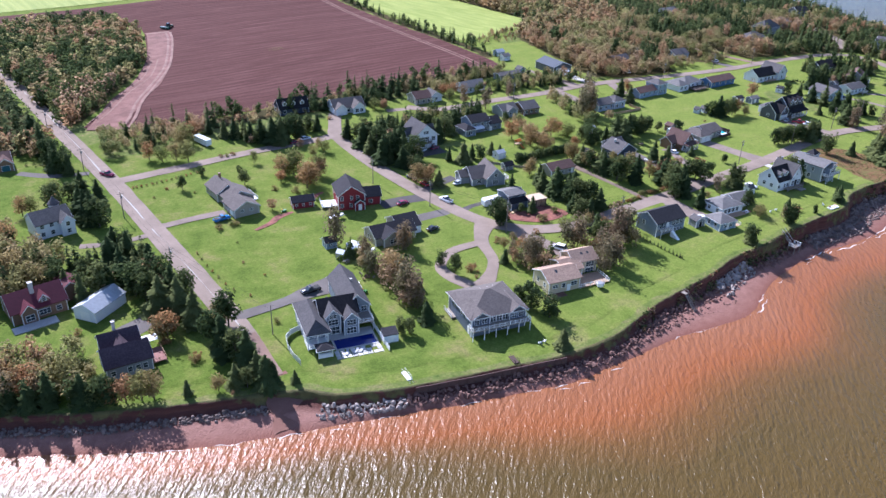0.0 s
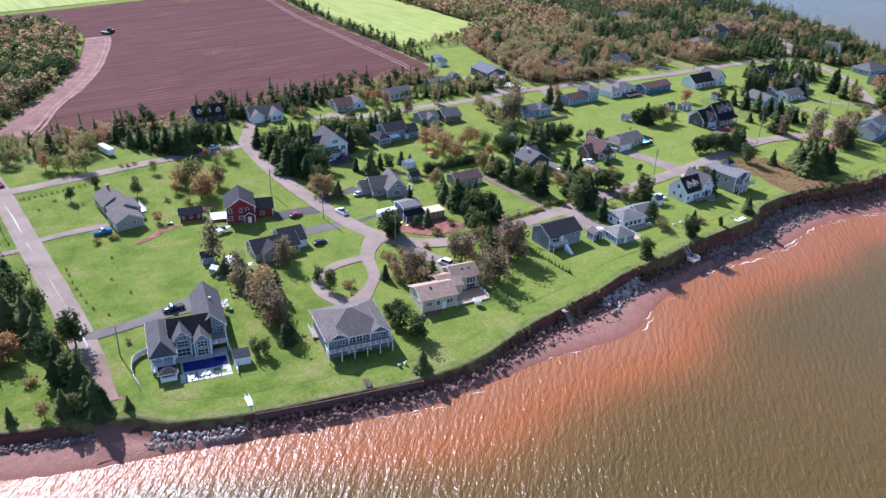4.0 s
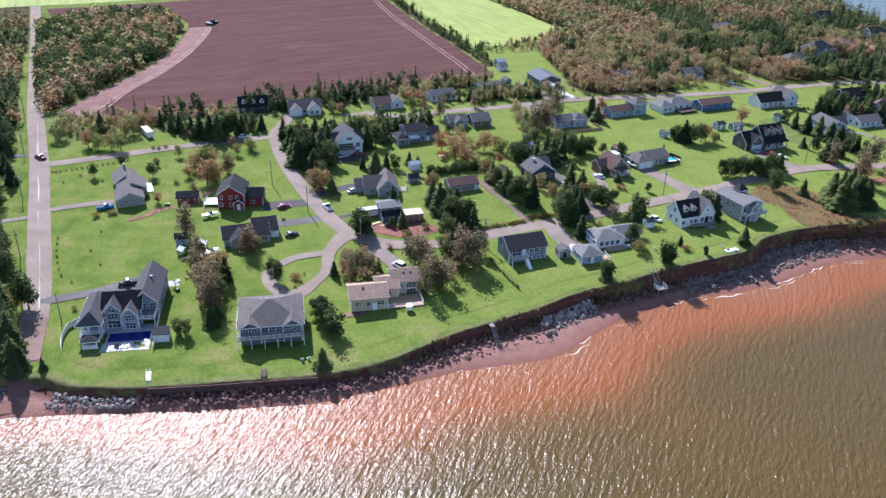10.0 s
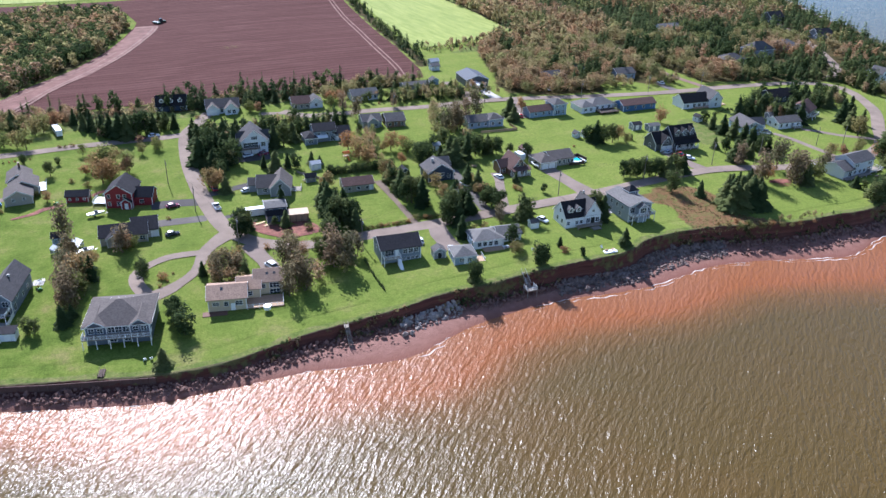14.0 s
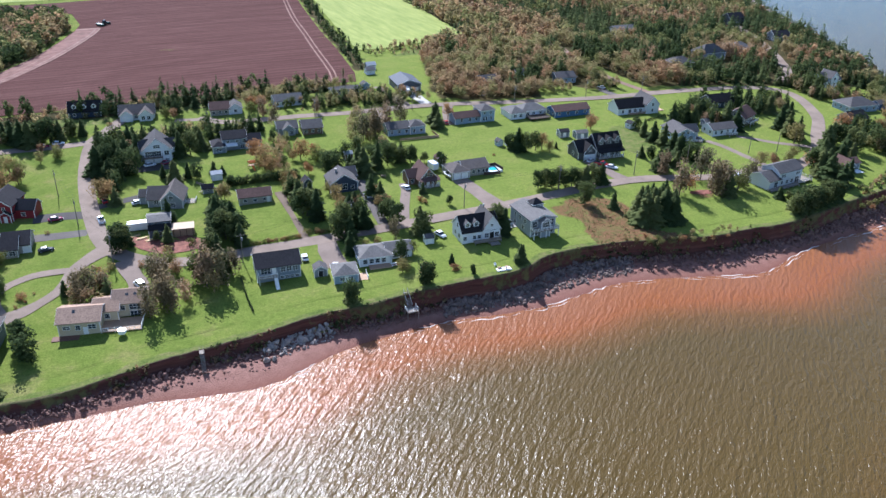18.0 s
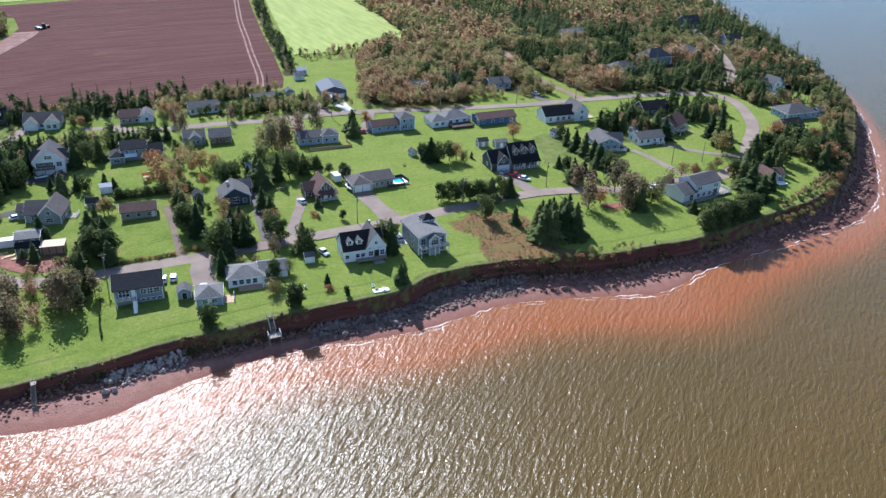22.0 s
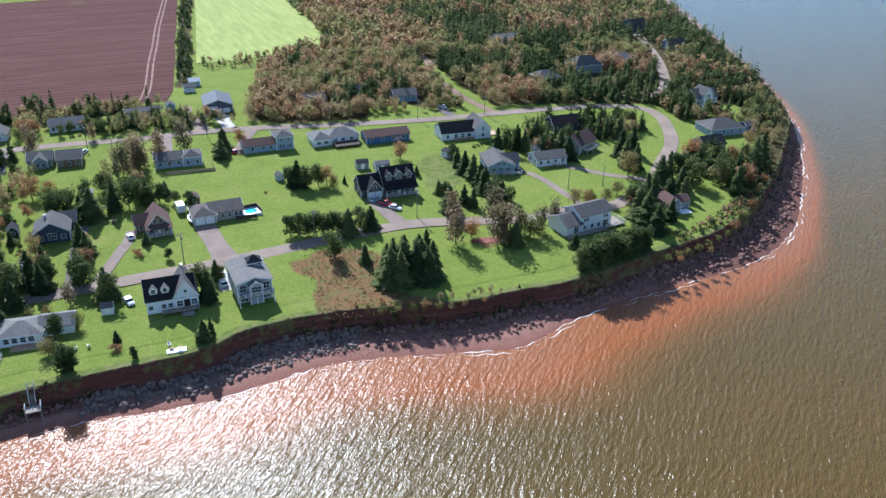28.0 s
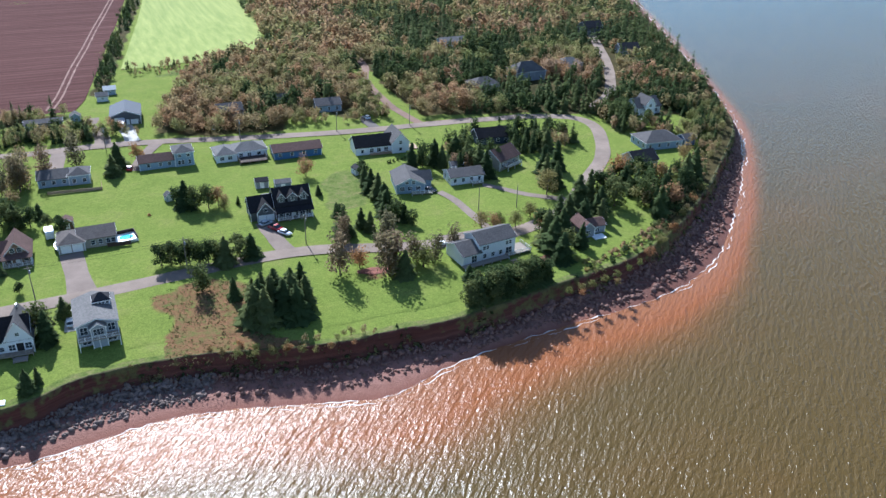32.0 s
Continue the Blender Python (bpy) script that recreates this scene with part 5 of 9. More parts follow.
# -- house under repair at the bend --
h19 = house("slate-blue house under repair with black porch roof", 164.0, 181.5, -6, [(0, 0, 6.6, 6.4, 4.6, "gx", 0.8, 0.3), (0, -1.8, 6.6, 0.2, 2.7, "shed", 1.0, 0.2)], S_SLATE, [R_LIGHT, R_BLACK], row(0, "S", 3.3, [1.6, 4.8], 0.9, 0.8) + [(1, "S", 3.3, 0.9, 0.9, 1.1)])
ann = thing("timber_annex", 170.5, 177.6, -8, "unfinished rusty plywood annex beside the blue house", "annex")
part("wall", MB().box(0, 0, -0.3, 6.4, 4.4, 2.6), WOODTAN, ann)
part("roof_deck", MB().box(-0.2, -0.2, 2.6, 6.6, 4.6, 2.8), plain("bare_plywood", (0.5, 0.38, 0.26), 0.8), ann)
for i in range(4):
    part("stud", MB().box(0.3 + 1.9 * i, -0.12, 0, 0.45 + 1.9 * i, 0, 2.6), DARKWOOD, ann)

# -- the back street --
house("light blue bungalow with grey roof and taller hipped end", 295.6, 239.6, 0, [(0, 0.6, 12, 7, 2.8, "gx", 1.7, 0.4), (12, 0, 18.4, 7.6, 5.3, "hip", 1.6, 0.5)], S_LTBLUE, [R_BROWN, R_GREY],
      row(1, "S", 3.5, [1.6, 4.6], 1.1, 1.0) + row(1, "S", 0.8, [1.4, 2.6, 4.9], 0.9, 1.5) + row(0, "S", 1.0, [3, 7, 10]))
h21 = house("white bungalow with pale blue-grey hipped roofs and dark deck", 321.6, 238.0, 0, [(0, 0, 7.2, 9.4, 2.9, "hip", 2.0, 0.5), (6, 1.2, 18.4, 9.8, 2.9, "hip", 2.2, 0.5)], S_WHITE, R_LIGHT,
            row(0, "S", 0.9, [2, 4.8], 1.4, 1.2) + row(1, "S", 0.9, [3, 6, 9.5], 1.3, 1.2), [(1, "S", 4.5)])
deck(h21, 7.4, -4.4, 17.5, 1.2, 0.8, DARKWOOD, "SWE", WOODGREY)
simple("royal blue bungalow with brown roof", 341.5, 234.0, -2, 17.6, 7.5, 2.8, "gx", 1.7, S_BLUE, R_BROWN, 4, 2)
h22 = house("white long house with black roof and cross gable", 370.5, 227.2, -4, [(0, 0, 14.4, 8.6, 3.2, "gx", 3.0, 0.45), (13.6, -1.6, 20, 9.5, 4.4, "gy", 3.2, 0.45)], S_WHITE, [R_BLACK, R_GREY],
            row(0, "S", 0.8, [6, 8.8, 11.6], 1.4, 1.5) + row(1, "S", 1.0, [3.2], 1.0, 1.2) + row(1, "S", 3.6, [3.2], 1.0, 1.2) + [(0, "S", 2.5, 0.9)])
deck(h22, 5.2, -1.6, 13.4, 0, 0.5, WOODTAN, "S", WOODTAN)
deck(h22, 20.4, 0.5, 24.6, 5.5, 0.4, WOODTAN, "")
simple("light blue bungalow with dark grey roof", 263.4, 236.2, -3, 9.5, 8, 2.9, "gx", 1.8, S_LTBLUE, R_GREY, 3, 2)
simple("light blue garage wing with dark grey roof", 272.8, 235.2, -3, 6.4, 7, 3.6, "hip", 1.7, S_LTBLUE, R_GREY, 2, 1, name="garage", category="garage")
fence("garden_fence", "low brown timber garden fence", [(266, 229.5), (276, 228.6), (282.5, 228), (282.5, 235)], 1.1, WOODTAN)
h23 = house("grey house in two gabled parts with a deck", 222.0, 253.6, -6, [(0, 0, 8, 8, 2.9, "gx", 2.0, 0.4), (2, -1.2, 6.6, 4, 2.9, "gy", 1.8, 0.4)], S_GREY, R_GREY, row(1, "S", 0.9, [1.4, 3.3], 1.1, 1.2))
simple("brick-brown house with grey gable roof", 231.5, 250.2, -6, 8, 9, 2.9, "gx", 2.2, S_BROWN, R_GREY, 3, 2)
simple("grey house with white gables by the field", 201, 289.6, -6, 8, 8, 3.0, "gx", 2.2, S_BEIGE, R_BROWN, 3, 2)
simple("grey garage with pale front gable", 208.8, 288.8, -6, 5.6, 7, 2.9, "gy", 1.9, S_WHITE, R_GREY, 1, 2, name="garage", category="garage")
simple("white bungalow with pale grey roof by the field", 229.6, 290.6, 0, 12.4, 7, 2.8, "gx", 2.0, S_WHITE, R_LIGHT, 5, 2)
house("white house with taupe roof and two front gables", 164.2, 297.5, -8, [(0, 2, 14, 10.5, 3.0, "gx", 2.8, 0.5), (8, -0.6, 13.4, 6, 3.0, "gy", 2.3, 0.45), (0.2, 0.2, 5.2, 6, 2.9, "gy", 1.9, 0.4)], S_WHITE, R_TAUPE,
      row(1, "S", 0.9, [1.6, 3.8], 1.3, 1.5) + row(0, "S", 0.9, [6.6], 1.2, 1.3) + row(0, "E", 0.9, [2.5, 6]), [(2, "S", 2.5, 3.2, 2.1, None, "garage_door")])
h24 = simple("dark house with three white dormers among spruces", 144.5, 312, -8, 13, 8, 3.0, "gx", 3.4, S_NAVY, R_BLACK, 3, 2)
for u in (2.4, 6.4, 10.4):
    dormer(h24, u, 0.9, 3.9, 1.7, 2.4, 1.1, 0.9, S_WHITE, R_BLACK)
simple("long low green-grey shed behind a hedge", 258.5, 298.6, 0, 13.5, 5, 2.4, "gx", 0.9, S_GREY, R_GREY, 2, 1, name="outbuilding", category="shed")
R_BARN = plain("slate_blue_metal_roof", (0.075, 0.085, 0.105), 0.75, 0.15)
h25 = house("charcoal steel barn with slate-blue roof and white doors", 289.6, 293.2, -5, [(0, 0, 11.6, 15, 3.7, "gy", 2.1, 0.35)], S_CHAR, R_BARN, [(0, "S", 11.0, 1.2, 0.7, 0.8)],
            [(0, "S", 3.4, 3.4, 2.9, None, "garage_door"), (0, "S", 9.0, 2.6, 1.9, None, "garage_door"), (0, "S", 6.6, 0.95)], "barn", "barn")
simple("small grey shed beside the barn track", 275.2, 303, 0, 3.6, 3.4, 2.4, "gy", 1.2, S_LTBLUE, R_GREY, 1, 1, 1, category="shed", name="shed", size=(0.6, 0.6))
simple("small white shed at the field corner", 286.4, 329, 0, 4.4, 4, 2.4, "gx", 1.1, S_WHITE, R_LIGHT, 1, 1, 1, category="shed", name="shed", size=(0.6, 0.6))
simple("small blue shed at the wood's edge", 290, 338.5, 0, 4.6, 4, 2.4, "gx", 1.1, S_LTBLUE, R_METAL, 1, 1, 1, category="shed", name="shed", size=(0.6, 0.6))
simple("pale house at the wood's edge with grey roof", 371, 281, -5, 10.5, 8, 3.0, "gx", 2.0, S_LTBLUE, R_GREY, 3, 2)
simple("grey-roofed house half hidden in the woods", 331, 287, 0, 10, 8, 3.0, "gx", 2.2, S_BEIGE, R_GREY, 3, 2)
simple("small blue-roofed shed in the trees", 358, 300, 0, 5, 4, 2.4, "gx", 1.1, S_LTBLUE, R_GREY, 1, 1, 1, category="shed", name="shed", size=(0.6, 0.6))

# -- the point --
h26 = house("pale blue cottage with broad grey roof and porch", 372, 189.5, -12, [(0, 0, 9.5, 12, 3.2, "gy", 2.2, 0.5), (6, 4, 12.5, 10, 3.0, "gx", 2.0, 0.45)], S_LTBLUE, R_GREY, row(0, "S", 1.0, [2, 4.6, 7.4], 1.5, 1.3) + row(0, "S", 3.3, [3.6, 5.8], 1.1, 1.0))
deck(h26, 5, -2, 12, 0, 0.5, WOODGREY, "S")
h27 = simple("white cottage with grey roof and front steps", 392, 189.4, -4, 12, 7.4, 2.9, "gx", 1.6, S_WHITE, R_GREY, 4, 2)
deck(h27, 7, -2.4, 11, 0, 0.7, WOODGREY, "SWE")
h28 = house("tan house with steep brown gable and balcony", 413.5, 194.5, 24, [(0, 0, 11, 9, 3.9, "gx", 3.0, 0.5)], S_BEIGE, R_BROWN, row(0, "S", 1.2, [2, 5, 8], 1.4, 1.4) + [(0, "W", 4.5, 1.2), (0, "W", 4.5, 4.0)])
deck(h28, 2, -2.4, 10, 0, 1.6, WOODGREY, "SWE")
simple("navy house with black roof among spruces", 418, 221, -5, 13, 8, 3.0, "gx", 2.6, S_NAVY, R_BLACK, 4, 2)
simple("small white shed among spruces", 401.5, 203, 0, 3.4, 3.2, 2.4, "gy", 1.2, S_WHITE, R_GREY, 1, 1, 1, category="shed", name="shed", size=(0.6, 0.6))
h29 = house("white two-storey house with grey roof, side wing and deck", 371.2, 136.2, 6, [(5.6, 0, 17.6, 8, 5.5, "gx", 1.9, 0.45), (0, -0.5, 5.7, 8.6, 3.4, "gx", 2.0, 0.45)], S_WHITE, R_GREY,
            row(0, "S", 3.5, [1.6, 2.7, 9.3, 10.4], 0.8, 1.1) + row(0, "S", 0.9, [1.8, 4.6, 7.2], 1.1, 1.2) + [(0, "S", 10, 0.5, 2.0, 2.0), (1, "S", 3.6, 0.7, 1.6, 2.0)])
deck(h29, 14.5, -1.8, 22.4, 3.8, 0.7, WOODGREY, "SE")
deck(h29, -0.5, -2.6, 14.4, -0.5, 0.6, WOODGREY, "")
h30 = house("small grey cottage with two-part roof and white deck", 412, 138.6, -4, [(0, 0, 4.4, 7, 3.0, "gy", 1.9, 0.35), (4, 1.8, 9, 7, 2.6, "gx", 1.3, 0.35)], S_GREY, R_BROWN, [(1, "S", 2.4, 0.8, 1.4, 1.2), (0, "S", 2.2, 0.8, 1.3, 1.5)])
deck(h30, 3.6, -2.2, 7.6, 0.8, 0.3, WHITE, "")
simple("blue-grey house with broad hip roof near the shore", 476, 193, -6, 16, 11, 3.2, "hip", 2.8, S_LTBLUE, R_GREY, 4, 3)
simple("blue garden hut near the shore", 494, 192, 0, 5, 4.5, 2.8, "gx", 1.2, S_BLUE, R_GREY, 1, 1, 1, category="shed", name="shed", size=(0.7, 0.7))
simple("dark blue-roofed house behind spruces", 460, 178, 0, 10, 8, 3.2, "gx", 2.6, S_BEIGE, R_DARK, 3, 2)
h31 = house("white gabled house with grey roofs above the east shore", 499, 230, 0, [(0, 0, 12, 9, 3.4, "gx", 3.0, 0.45), (3, -1.6, 8, 6, 5.0, "gy", 2.8, 0.4)], S_WHITE, R_GREY, [(1, "S", 2.5, 1.0, 1.6, 1.6), (1, "S", 2.5, 3.8, 1.2, 1.2), (0, "S", 10, 1.0)])
simple("grey-roofed house deep in the woods", 447, 284, 0, 13, 9, 3.4, "hip", 2.6, S_BEIGE, R_GREY, 3, 2)
simple("grey house with steep roofs deep in the woods", 474, 293, 0, 16, 10, 4.6, "hip", 4.0, S_GREY, R_GREY, 3, 2)
simple("pale-roofed house half hidden among spruces", 506, 303, 0, 12, 8, 3.4, "hip", 2.4, S_GREY, R_LIGHT, 3, 2)
simple("dark-roofed house on the coast road", 554, 320, -10, 11, 8, 3.4, "gx", 2.6, S_GREY, R_DARK, 3, 2)
simple("dark-roofed house along the far road", 565, 372, 0, 12, 9, 4.5, "gx", 3.0, S_CHAR, R_DARK, 3, 2)
simple("pale-roofed house far in the woods", 470, 372, 0, 16, 8, 3.0, "gx", 1.8, S_WHITE, R_LIGHT, 3, 2)

# -- west of the road --
h40 = house("house with dark red metal roofs and stone chimney", 15.5, 196.5, 4, [(0, 0, 13, 9.5, 3.4, "gx", 3.2, 0.5), (12, 4, 19, 11, 3.0, "gy", 2.4, 0.45), (2.0, -1.2, 5.6, 5, 3.2, "gy", 1.9, 0.3)], S_BROWN, R_RED,
            [(2, "S", 1.8, 0.7, 2.0, 1.6), (0, "S", 7.6, 0.8, 2.6, 1.5), (0, "S", 11, 0.8, 1.2, 1.3), (0, "E", 3, 1.0)])
dormer(h40, 8.0, 0.5, 4.0, 2.2, 3.0, 0.8, 1.3, S_BROWN, R_RED)
add_chimney(h40, 6.2, 3.6, 4.4, 8.6, CONCRETE, 1.0)
part("patio_slab", MB().box(-1, -4.6, -0.3, 9.5, -1.2, 0.12), CONCRETE, h40)
house("white metal-roofed barn beside the red-roofed house", 32.6, 186.6, 34, [(0, 0, 11, 6.6, 3.0, "gx", 1.7, 0.3)], S_WHITE, R_METAL, [], [(0, "W", 3.3, 2.6, 2.3, None, "garage_door")], "barn", "barn")
h41 = house("house with dark purple-grey gabled roofs and lattice deck", 28, 160.5, -4, [(0, 0, 10, 7.6, 3.5, "gx", 2.8, 0.45), (0.8, 7.4, 9.2, 14, 3.4, "gx", 2.6, 0.45), (3, 4, 7, 10, 3.4, "gy", 2.2, 0.3)], S_GREY, shingle("plum_shingles", (0.07, 0.05, 0.058)),
            row(0, "S", 1.0, [1.4, 5, 6.8, 8.4], 1.0, 1.3) + [(0, "E", 3.5, 1.0)])
add_chimney(h41, 4.6, 12, 5.4, 7.8, CONCRETE)
deck(h41, 10.2, 1.4, 13.6, 7.5, 0.7, plain("red_brown_deck", (0.24, 0.11, 0.09), 0.8), "SE", WOODTAN)
part("awning", MB().box(9.6, 7.8, 2.5, 13.4, 10.6, 2.65), WHITE, h41)
h42 = house("white house with grey roof, round turret and wings", 31.2, 242.5, 8, [(0, 0, 10.4, 8.6, 4.9, "gx", 2.6, 0.45), (6.6, -2.0, 10.4, 4, 4.6, "gy", 2.0, 0.4)], S_WHITE, R_GREY,
            row(0, "S", 0.9, [1.6, 4.4]) + row(0, "S", 3.4, [1.6, 4.4]) + row(1, "S", 0.9, [1.9]) + row(1, "S", 3.2, [1.9]) + row(0, "E", 3.2, [3, 6]))
part("turret", MB().tube((9.0, 9.4, -0.5), (9.0, 9.4, 6.4), 1.6, 1.6, 12), S_WHITE, h42)
part("turret_roof", MB().tube((9.0, 9.4, 6.4), (9.0, 9.4, 8.8), 1.9, 0.1, 12), R_GREY, h42)
house("brick house with brown roof and teal garage door", 25.5, 309, -6, [(0, 0, 11, 9, 3.0, "gx", 2.4, 0.5), (6.4, -2, 11.4, 4, 2.9, "gy", 1.9, 0.4)], S_BROWN, R_BROWN, row(0, "S", 0.9, [1.5, 4]), [(1, "S", 2.5, 2.6, 2.1, plain("teal_door", (0.02, 0.1, 0.12)), "garage_door")])
simple("pale house at the frame of spruces", -6, 232, 0, 10, 8, 3.2, "gx", 2.2, S_LTBLUE, R_GREY, 3, 2)


# ---- trees ----
def spruce_crown(seed, tiers=13, per=9, spread_=0.24, fine=True, low=0.08):
    """Needle boughs for a tree 1 high: drooping, two-sided sprays in whorls that narrow to the tip."""
    r = np.random.default_rng(seed)
    V, F = [], []
    lean = r.normal(0, 0.012, 2)
    for t in range(tiers):
        u = (t + r.uniform(-0.25, 0.25)) / tiers
        zc = low + (1 - low) * u
        R = spread_ * (1 - u) ** 0.66 * r.uniform(0.62, 1.2) + 0.02
        k = max(4, int(per * (1 - 0.5 * u)))
        a0 = r.uniform(0, 6.28)
        for i in range(k):
            if r.random() < 0.13:
                continue
            a = a0 + 6.283 * i / k + r.uniform(-0.25, 0.25)
            L = R * r.uniform(0.5, 1.25)
            w = L * r.uniform(0.24, 0.4) + 0.008
            ca, sa = math.cos(a), math.sin(a)
            drop = L * r.uniform(0.25, 0.6)
            cx, cy = lean * zc
            n = len(V)

            def P(rr, side, z):
                return (cx + ca * rr - sa * side, cy + sa * rr + ca * side, z)

            V += [P(0, 0, zc + 0.035), P(L * 0.5, w, zc - drop * 0.55), P(L * 0.55, 0, zc - drop * 0.12), P(L * 0.5, -w, zc - drop * 0.55), P(L, 0, zc - drop * 0.75)]
            F += [(n, n + 1, n + 2), (n, n + 2, n + 3), (n + 2, n + 1, n + 4), (n + 2, n + 4, n + 3)]
            if fine:
                for s in (-1, 1):
                    n = len(V)
                    q = r.uniform(0.5, 0.8)
                    V += [P(L * q * 0.7, s * w * 0.4, zc - drop * 0.3), P(L * q, s * w * 1.25, zc - drop * r.uniform(0.6, 0.95)), P(L * q * 1.15, s * w * 0.5, zc - drop * 0.5)]
                    F += [(n, n + 1, n + 2)]
    n = len(V)
    V += [(0.012, 0, 0.93), (-0.008, 0.011, 0.93), (-0.008, -0.011, 0.93), (lean[0], lean[1], 1.02)]
    F += [(n, n + 1, n + 3), (n + 1, n + 2, n + 3), (n + 2, n, n + 3)]
    return np.array(V), np.array(F)


def clump_crown(seed, lobes=9, clumps=230, size=0.06, spread_=0.36, base=0.3, flat=0.9, blade=False):
    """Leaf clumps for a tree 1 high: small bent blades scattered over several uneven lobes, with gaps."""
    r = np.random.default_rng(seed)
    V, F = [], []
    cen = []
    for i in range(lobes):
        a = 2.4 * i + r.uniform(-0.5, 0.5)
        rr = spread_ * 0.62 * math.sqrt((i + 0.3) / lobes)
        cen.append((rr * math.cos(a), rr * math.sin(a), base + (1 - base) * r.uniform(0.12, 0.84) * (1 - 0.25 * rr / spread_), r.uniform(0.12, 0.2) * spread_ / 0.34))
    for _ in range(clumps):
        cx, cy, cz, R = cen[r.integers(lobes)]
        d = r.normal(size=3)
        d /= np.linalg.norm(d)
        q = R * r.uniform(0.55, 1.12)
        c = np.array([cx + d[0] * q, cy + d[1] * q, cz + d[2] * q * flat])
        s = size * r.uniform(0.6, 1.3)
        c2 = d * 1.1 + np.array([0, 0, 0.5]) + r.normal(size=3) * 0.5
        c2 /= np.linalg.norm(c2)
        a = np.cross(c2, r.normal(size=3))
        a /= np.linalg.norm(a)
        b = np.cross(c2, a)
        n = len(V)
        if blade:
            V += [c - a * s, c + b * s * 0.8 + c2 * s * 0.4, c + a * s * 0.9, c - b * s * 0.8 + c2 * s * 0.4]
            F += [(n, n + 1, n + 2), (n, n + 2, n + 3)]
            continue
        V += [c - a * s, c + b * s * 0.8 + c2 * s * 0.3, c + a * s * 0.9, c - b * s * 0.7 + c2 * s * 0.35, c + c2 * s * 0.8]
        F += [(n, n + 1, n + 4), (n + 1, n + 2, n + 4), (n + 2, n + 3, n + 4), (n + 3, n, n + 4)]
    return np.array(V), np.array(F), cen


def limbs(seed, cen, thick=0.018):
    r = np.random.default_rng(seed)
    m = MB()
    fork = 0.32
    m.tube((0, 0, -0.03), (0.01, 0, fork), thick * 1.2, thick * 0.8, 7)
    for cx, cy, cz, R in cen[:7]:
        mid = (cx * 0.45 + r.uniform(-0.02, 0.02), cy * 0.45, fork + (cz - fork) * 0.55)
        m.tube((0.01, 0, fork - 0.02), mid, thick * 0.65, thick * 0.4, 5)
        m.tube(mid, (cx, cy, cz + R * 0.3), thick * 0.4, thick * 0.12, 4)
    return m


def shared(name, vf, mat):
    return mesh_from(name, vf[0], vf[1], mat, False)


SPRUCE, BROAD, BUSHY = [], [], []
for s in range(5):
    trunk = MB().tube((0, 0, -0.03), (0, 0, 0.5), 0.016, 0.009, 7).tube((0, 0, 0.5), (0, 0, 0.97), 0.009, 0.002, 6)
    SPRUCE.append((trunk.mesh("trunk", BARK, True), shared("crown", spruce_crown(10 + s, 25, 15, 0.25 + 0.035 * (s % 3)), CONIFER_M)))
for s in range(5):
    v, f, cen = clump_crown(40 + s, 15 + s % 3, 950, 0.027, 0.33 + 0.04 * (s % 2), 0.14, 0.95, True)
    BROAD.append((limbs(s, cen).mesh("trunk", BARK, True), mesh_from("crown", v, f, DECID_M)))
for s in range(4):
    v, f, cen = clump_crown(70 + s, 10, 420, 0.06, 0.6, -0.15, 0.85, True)
    BUSHY.append((limbs(s + 9, cen, 0.02).mesh("trunk", BARK, True), mesh_from("crown", v, f, DECID_M)))
PINE = []
for s in range(3):
    v, f, cen = clump_crown(90 + s, 15, 950, 0.033, 0.3, 0.1, 1.15, True)
    PINE.append((limbs(s + 20, cen).mesh("trunk", BARK, True), mesh_from("crown", v, f, CONIFER_M)))
TALL = []
for s in range(4):
    v, f, cen = clump_crown(210 + s, 20, 760, 0.03, 0.27, 0.06, 1.45, True)
    TALL.append((limbs(s + 30, cen, 0.014).mesh("trunk", BARK, True), mesh_from("crown", v, f, TAN_M)))
tr = random.Random(11)


def wind_cut(x, y):
    """Trees near the brink stay low."""
    return float(0.6 + 0.4 * sstep(2, 14, signed(coarse_brink, [x], [y]) + 20 * (x < 60 or x > 420))[0])


TREE_KINDS = {
    "s": (SPRUCE, "spruce_tree", "dark green spruce tree standing on the grass", "tree"),
    "d": (BROAD, "autumn_tree", "broadleaf tree in brown and rust autumn leaf", "tree"),
    "t": (TALL, "tall_autumn_tree", "tall thin broadleaf tree with sparse tan leaves", "tree"),
    "p": (PINE, "pine_tree", "dark green round-headed pine tree", "tree"),
    "b": (BUSHY, "shrub", "low leafy shrub turning brown", "shrub"),
}


def tree(kind, x, y, h, wide=1.0):
    d = float(signed(coarse_brink, [x], [y])[0])
    if d < 3 and h > 3.3:
        y += 3.5 - d
    h *= wind_cut(x, y) if kind != "p" else 1.0
    meshes, name, label, cat = TREE_KINDS[kind]
    tm, cm = tr.choice(meshes if kind != "s" or tr.random() < 0.72 else PINE)
    ob = thing(name, x, y, tr.uniform(0, 360), label, cat)
    ob.scale = (h * wide, h * wide, h)
    part("trunk", tm, None, ob)
    part("crown", cm, None, ob)
    return ob


def trees(text):
    """Items of kind, x, y and height."""
    for item in text.split():
        k, x, y, h = item.split(",")[:4]
        tree(k, float(x), float(y), float(h) * (0.98 if k == "t" else 0.92), tr.uniform(0.8, 1.05) if k == "t" else tr.uniform(1.0, 1.35))


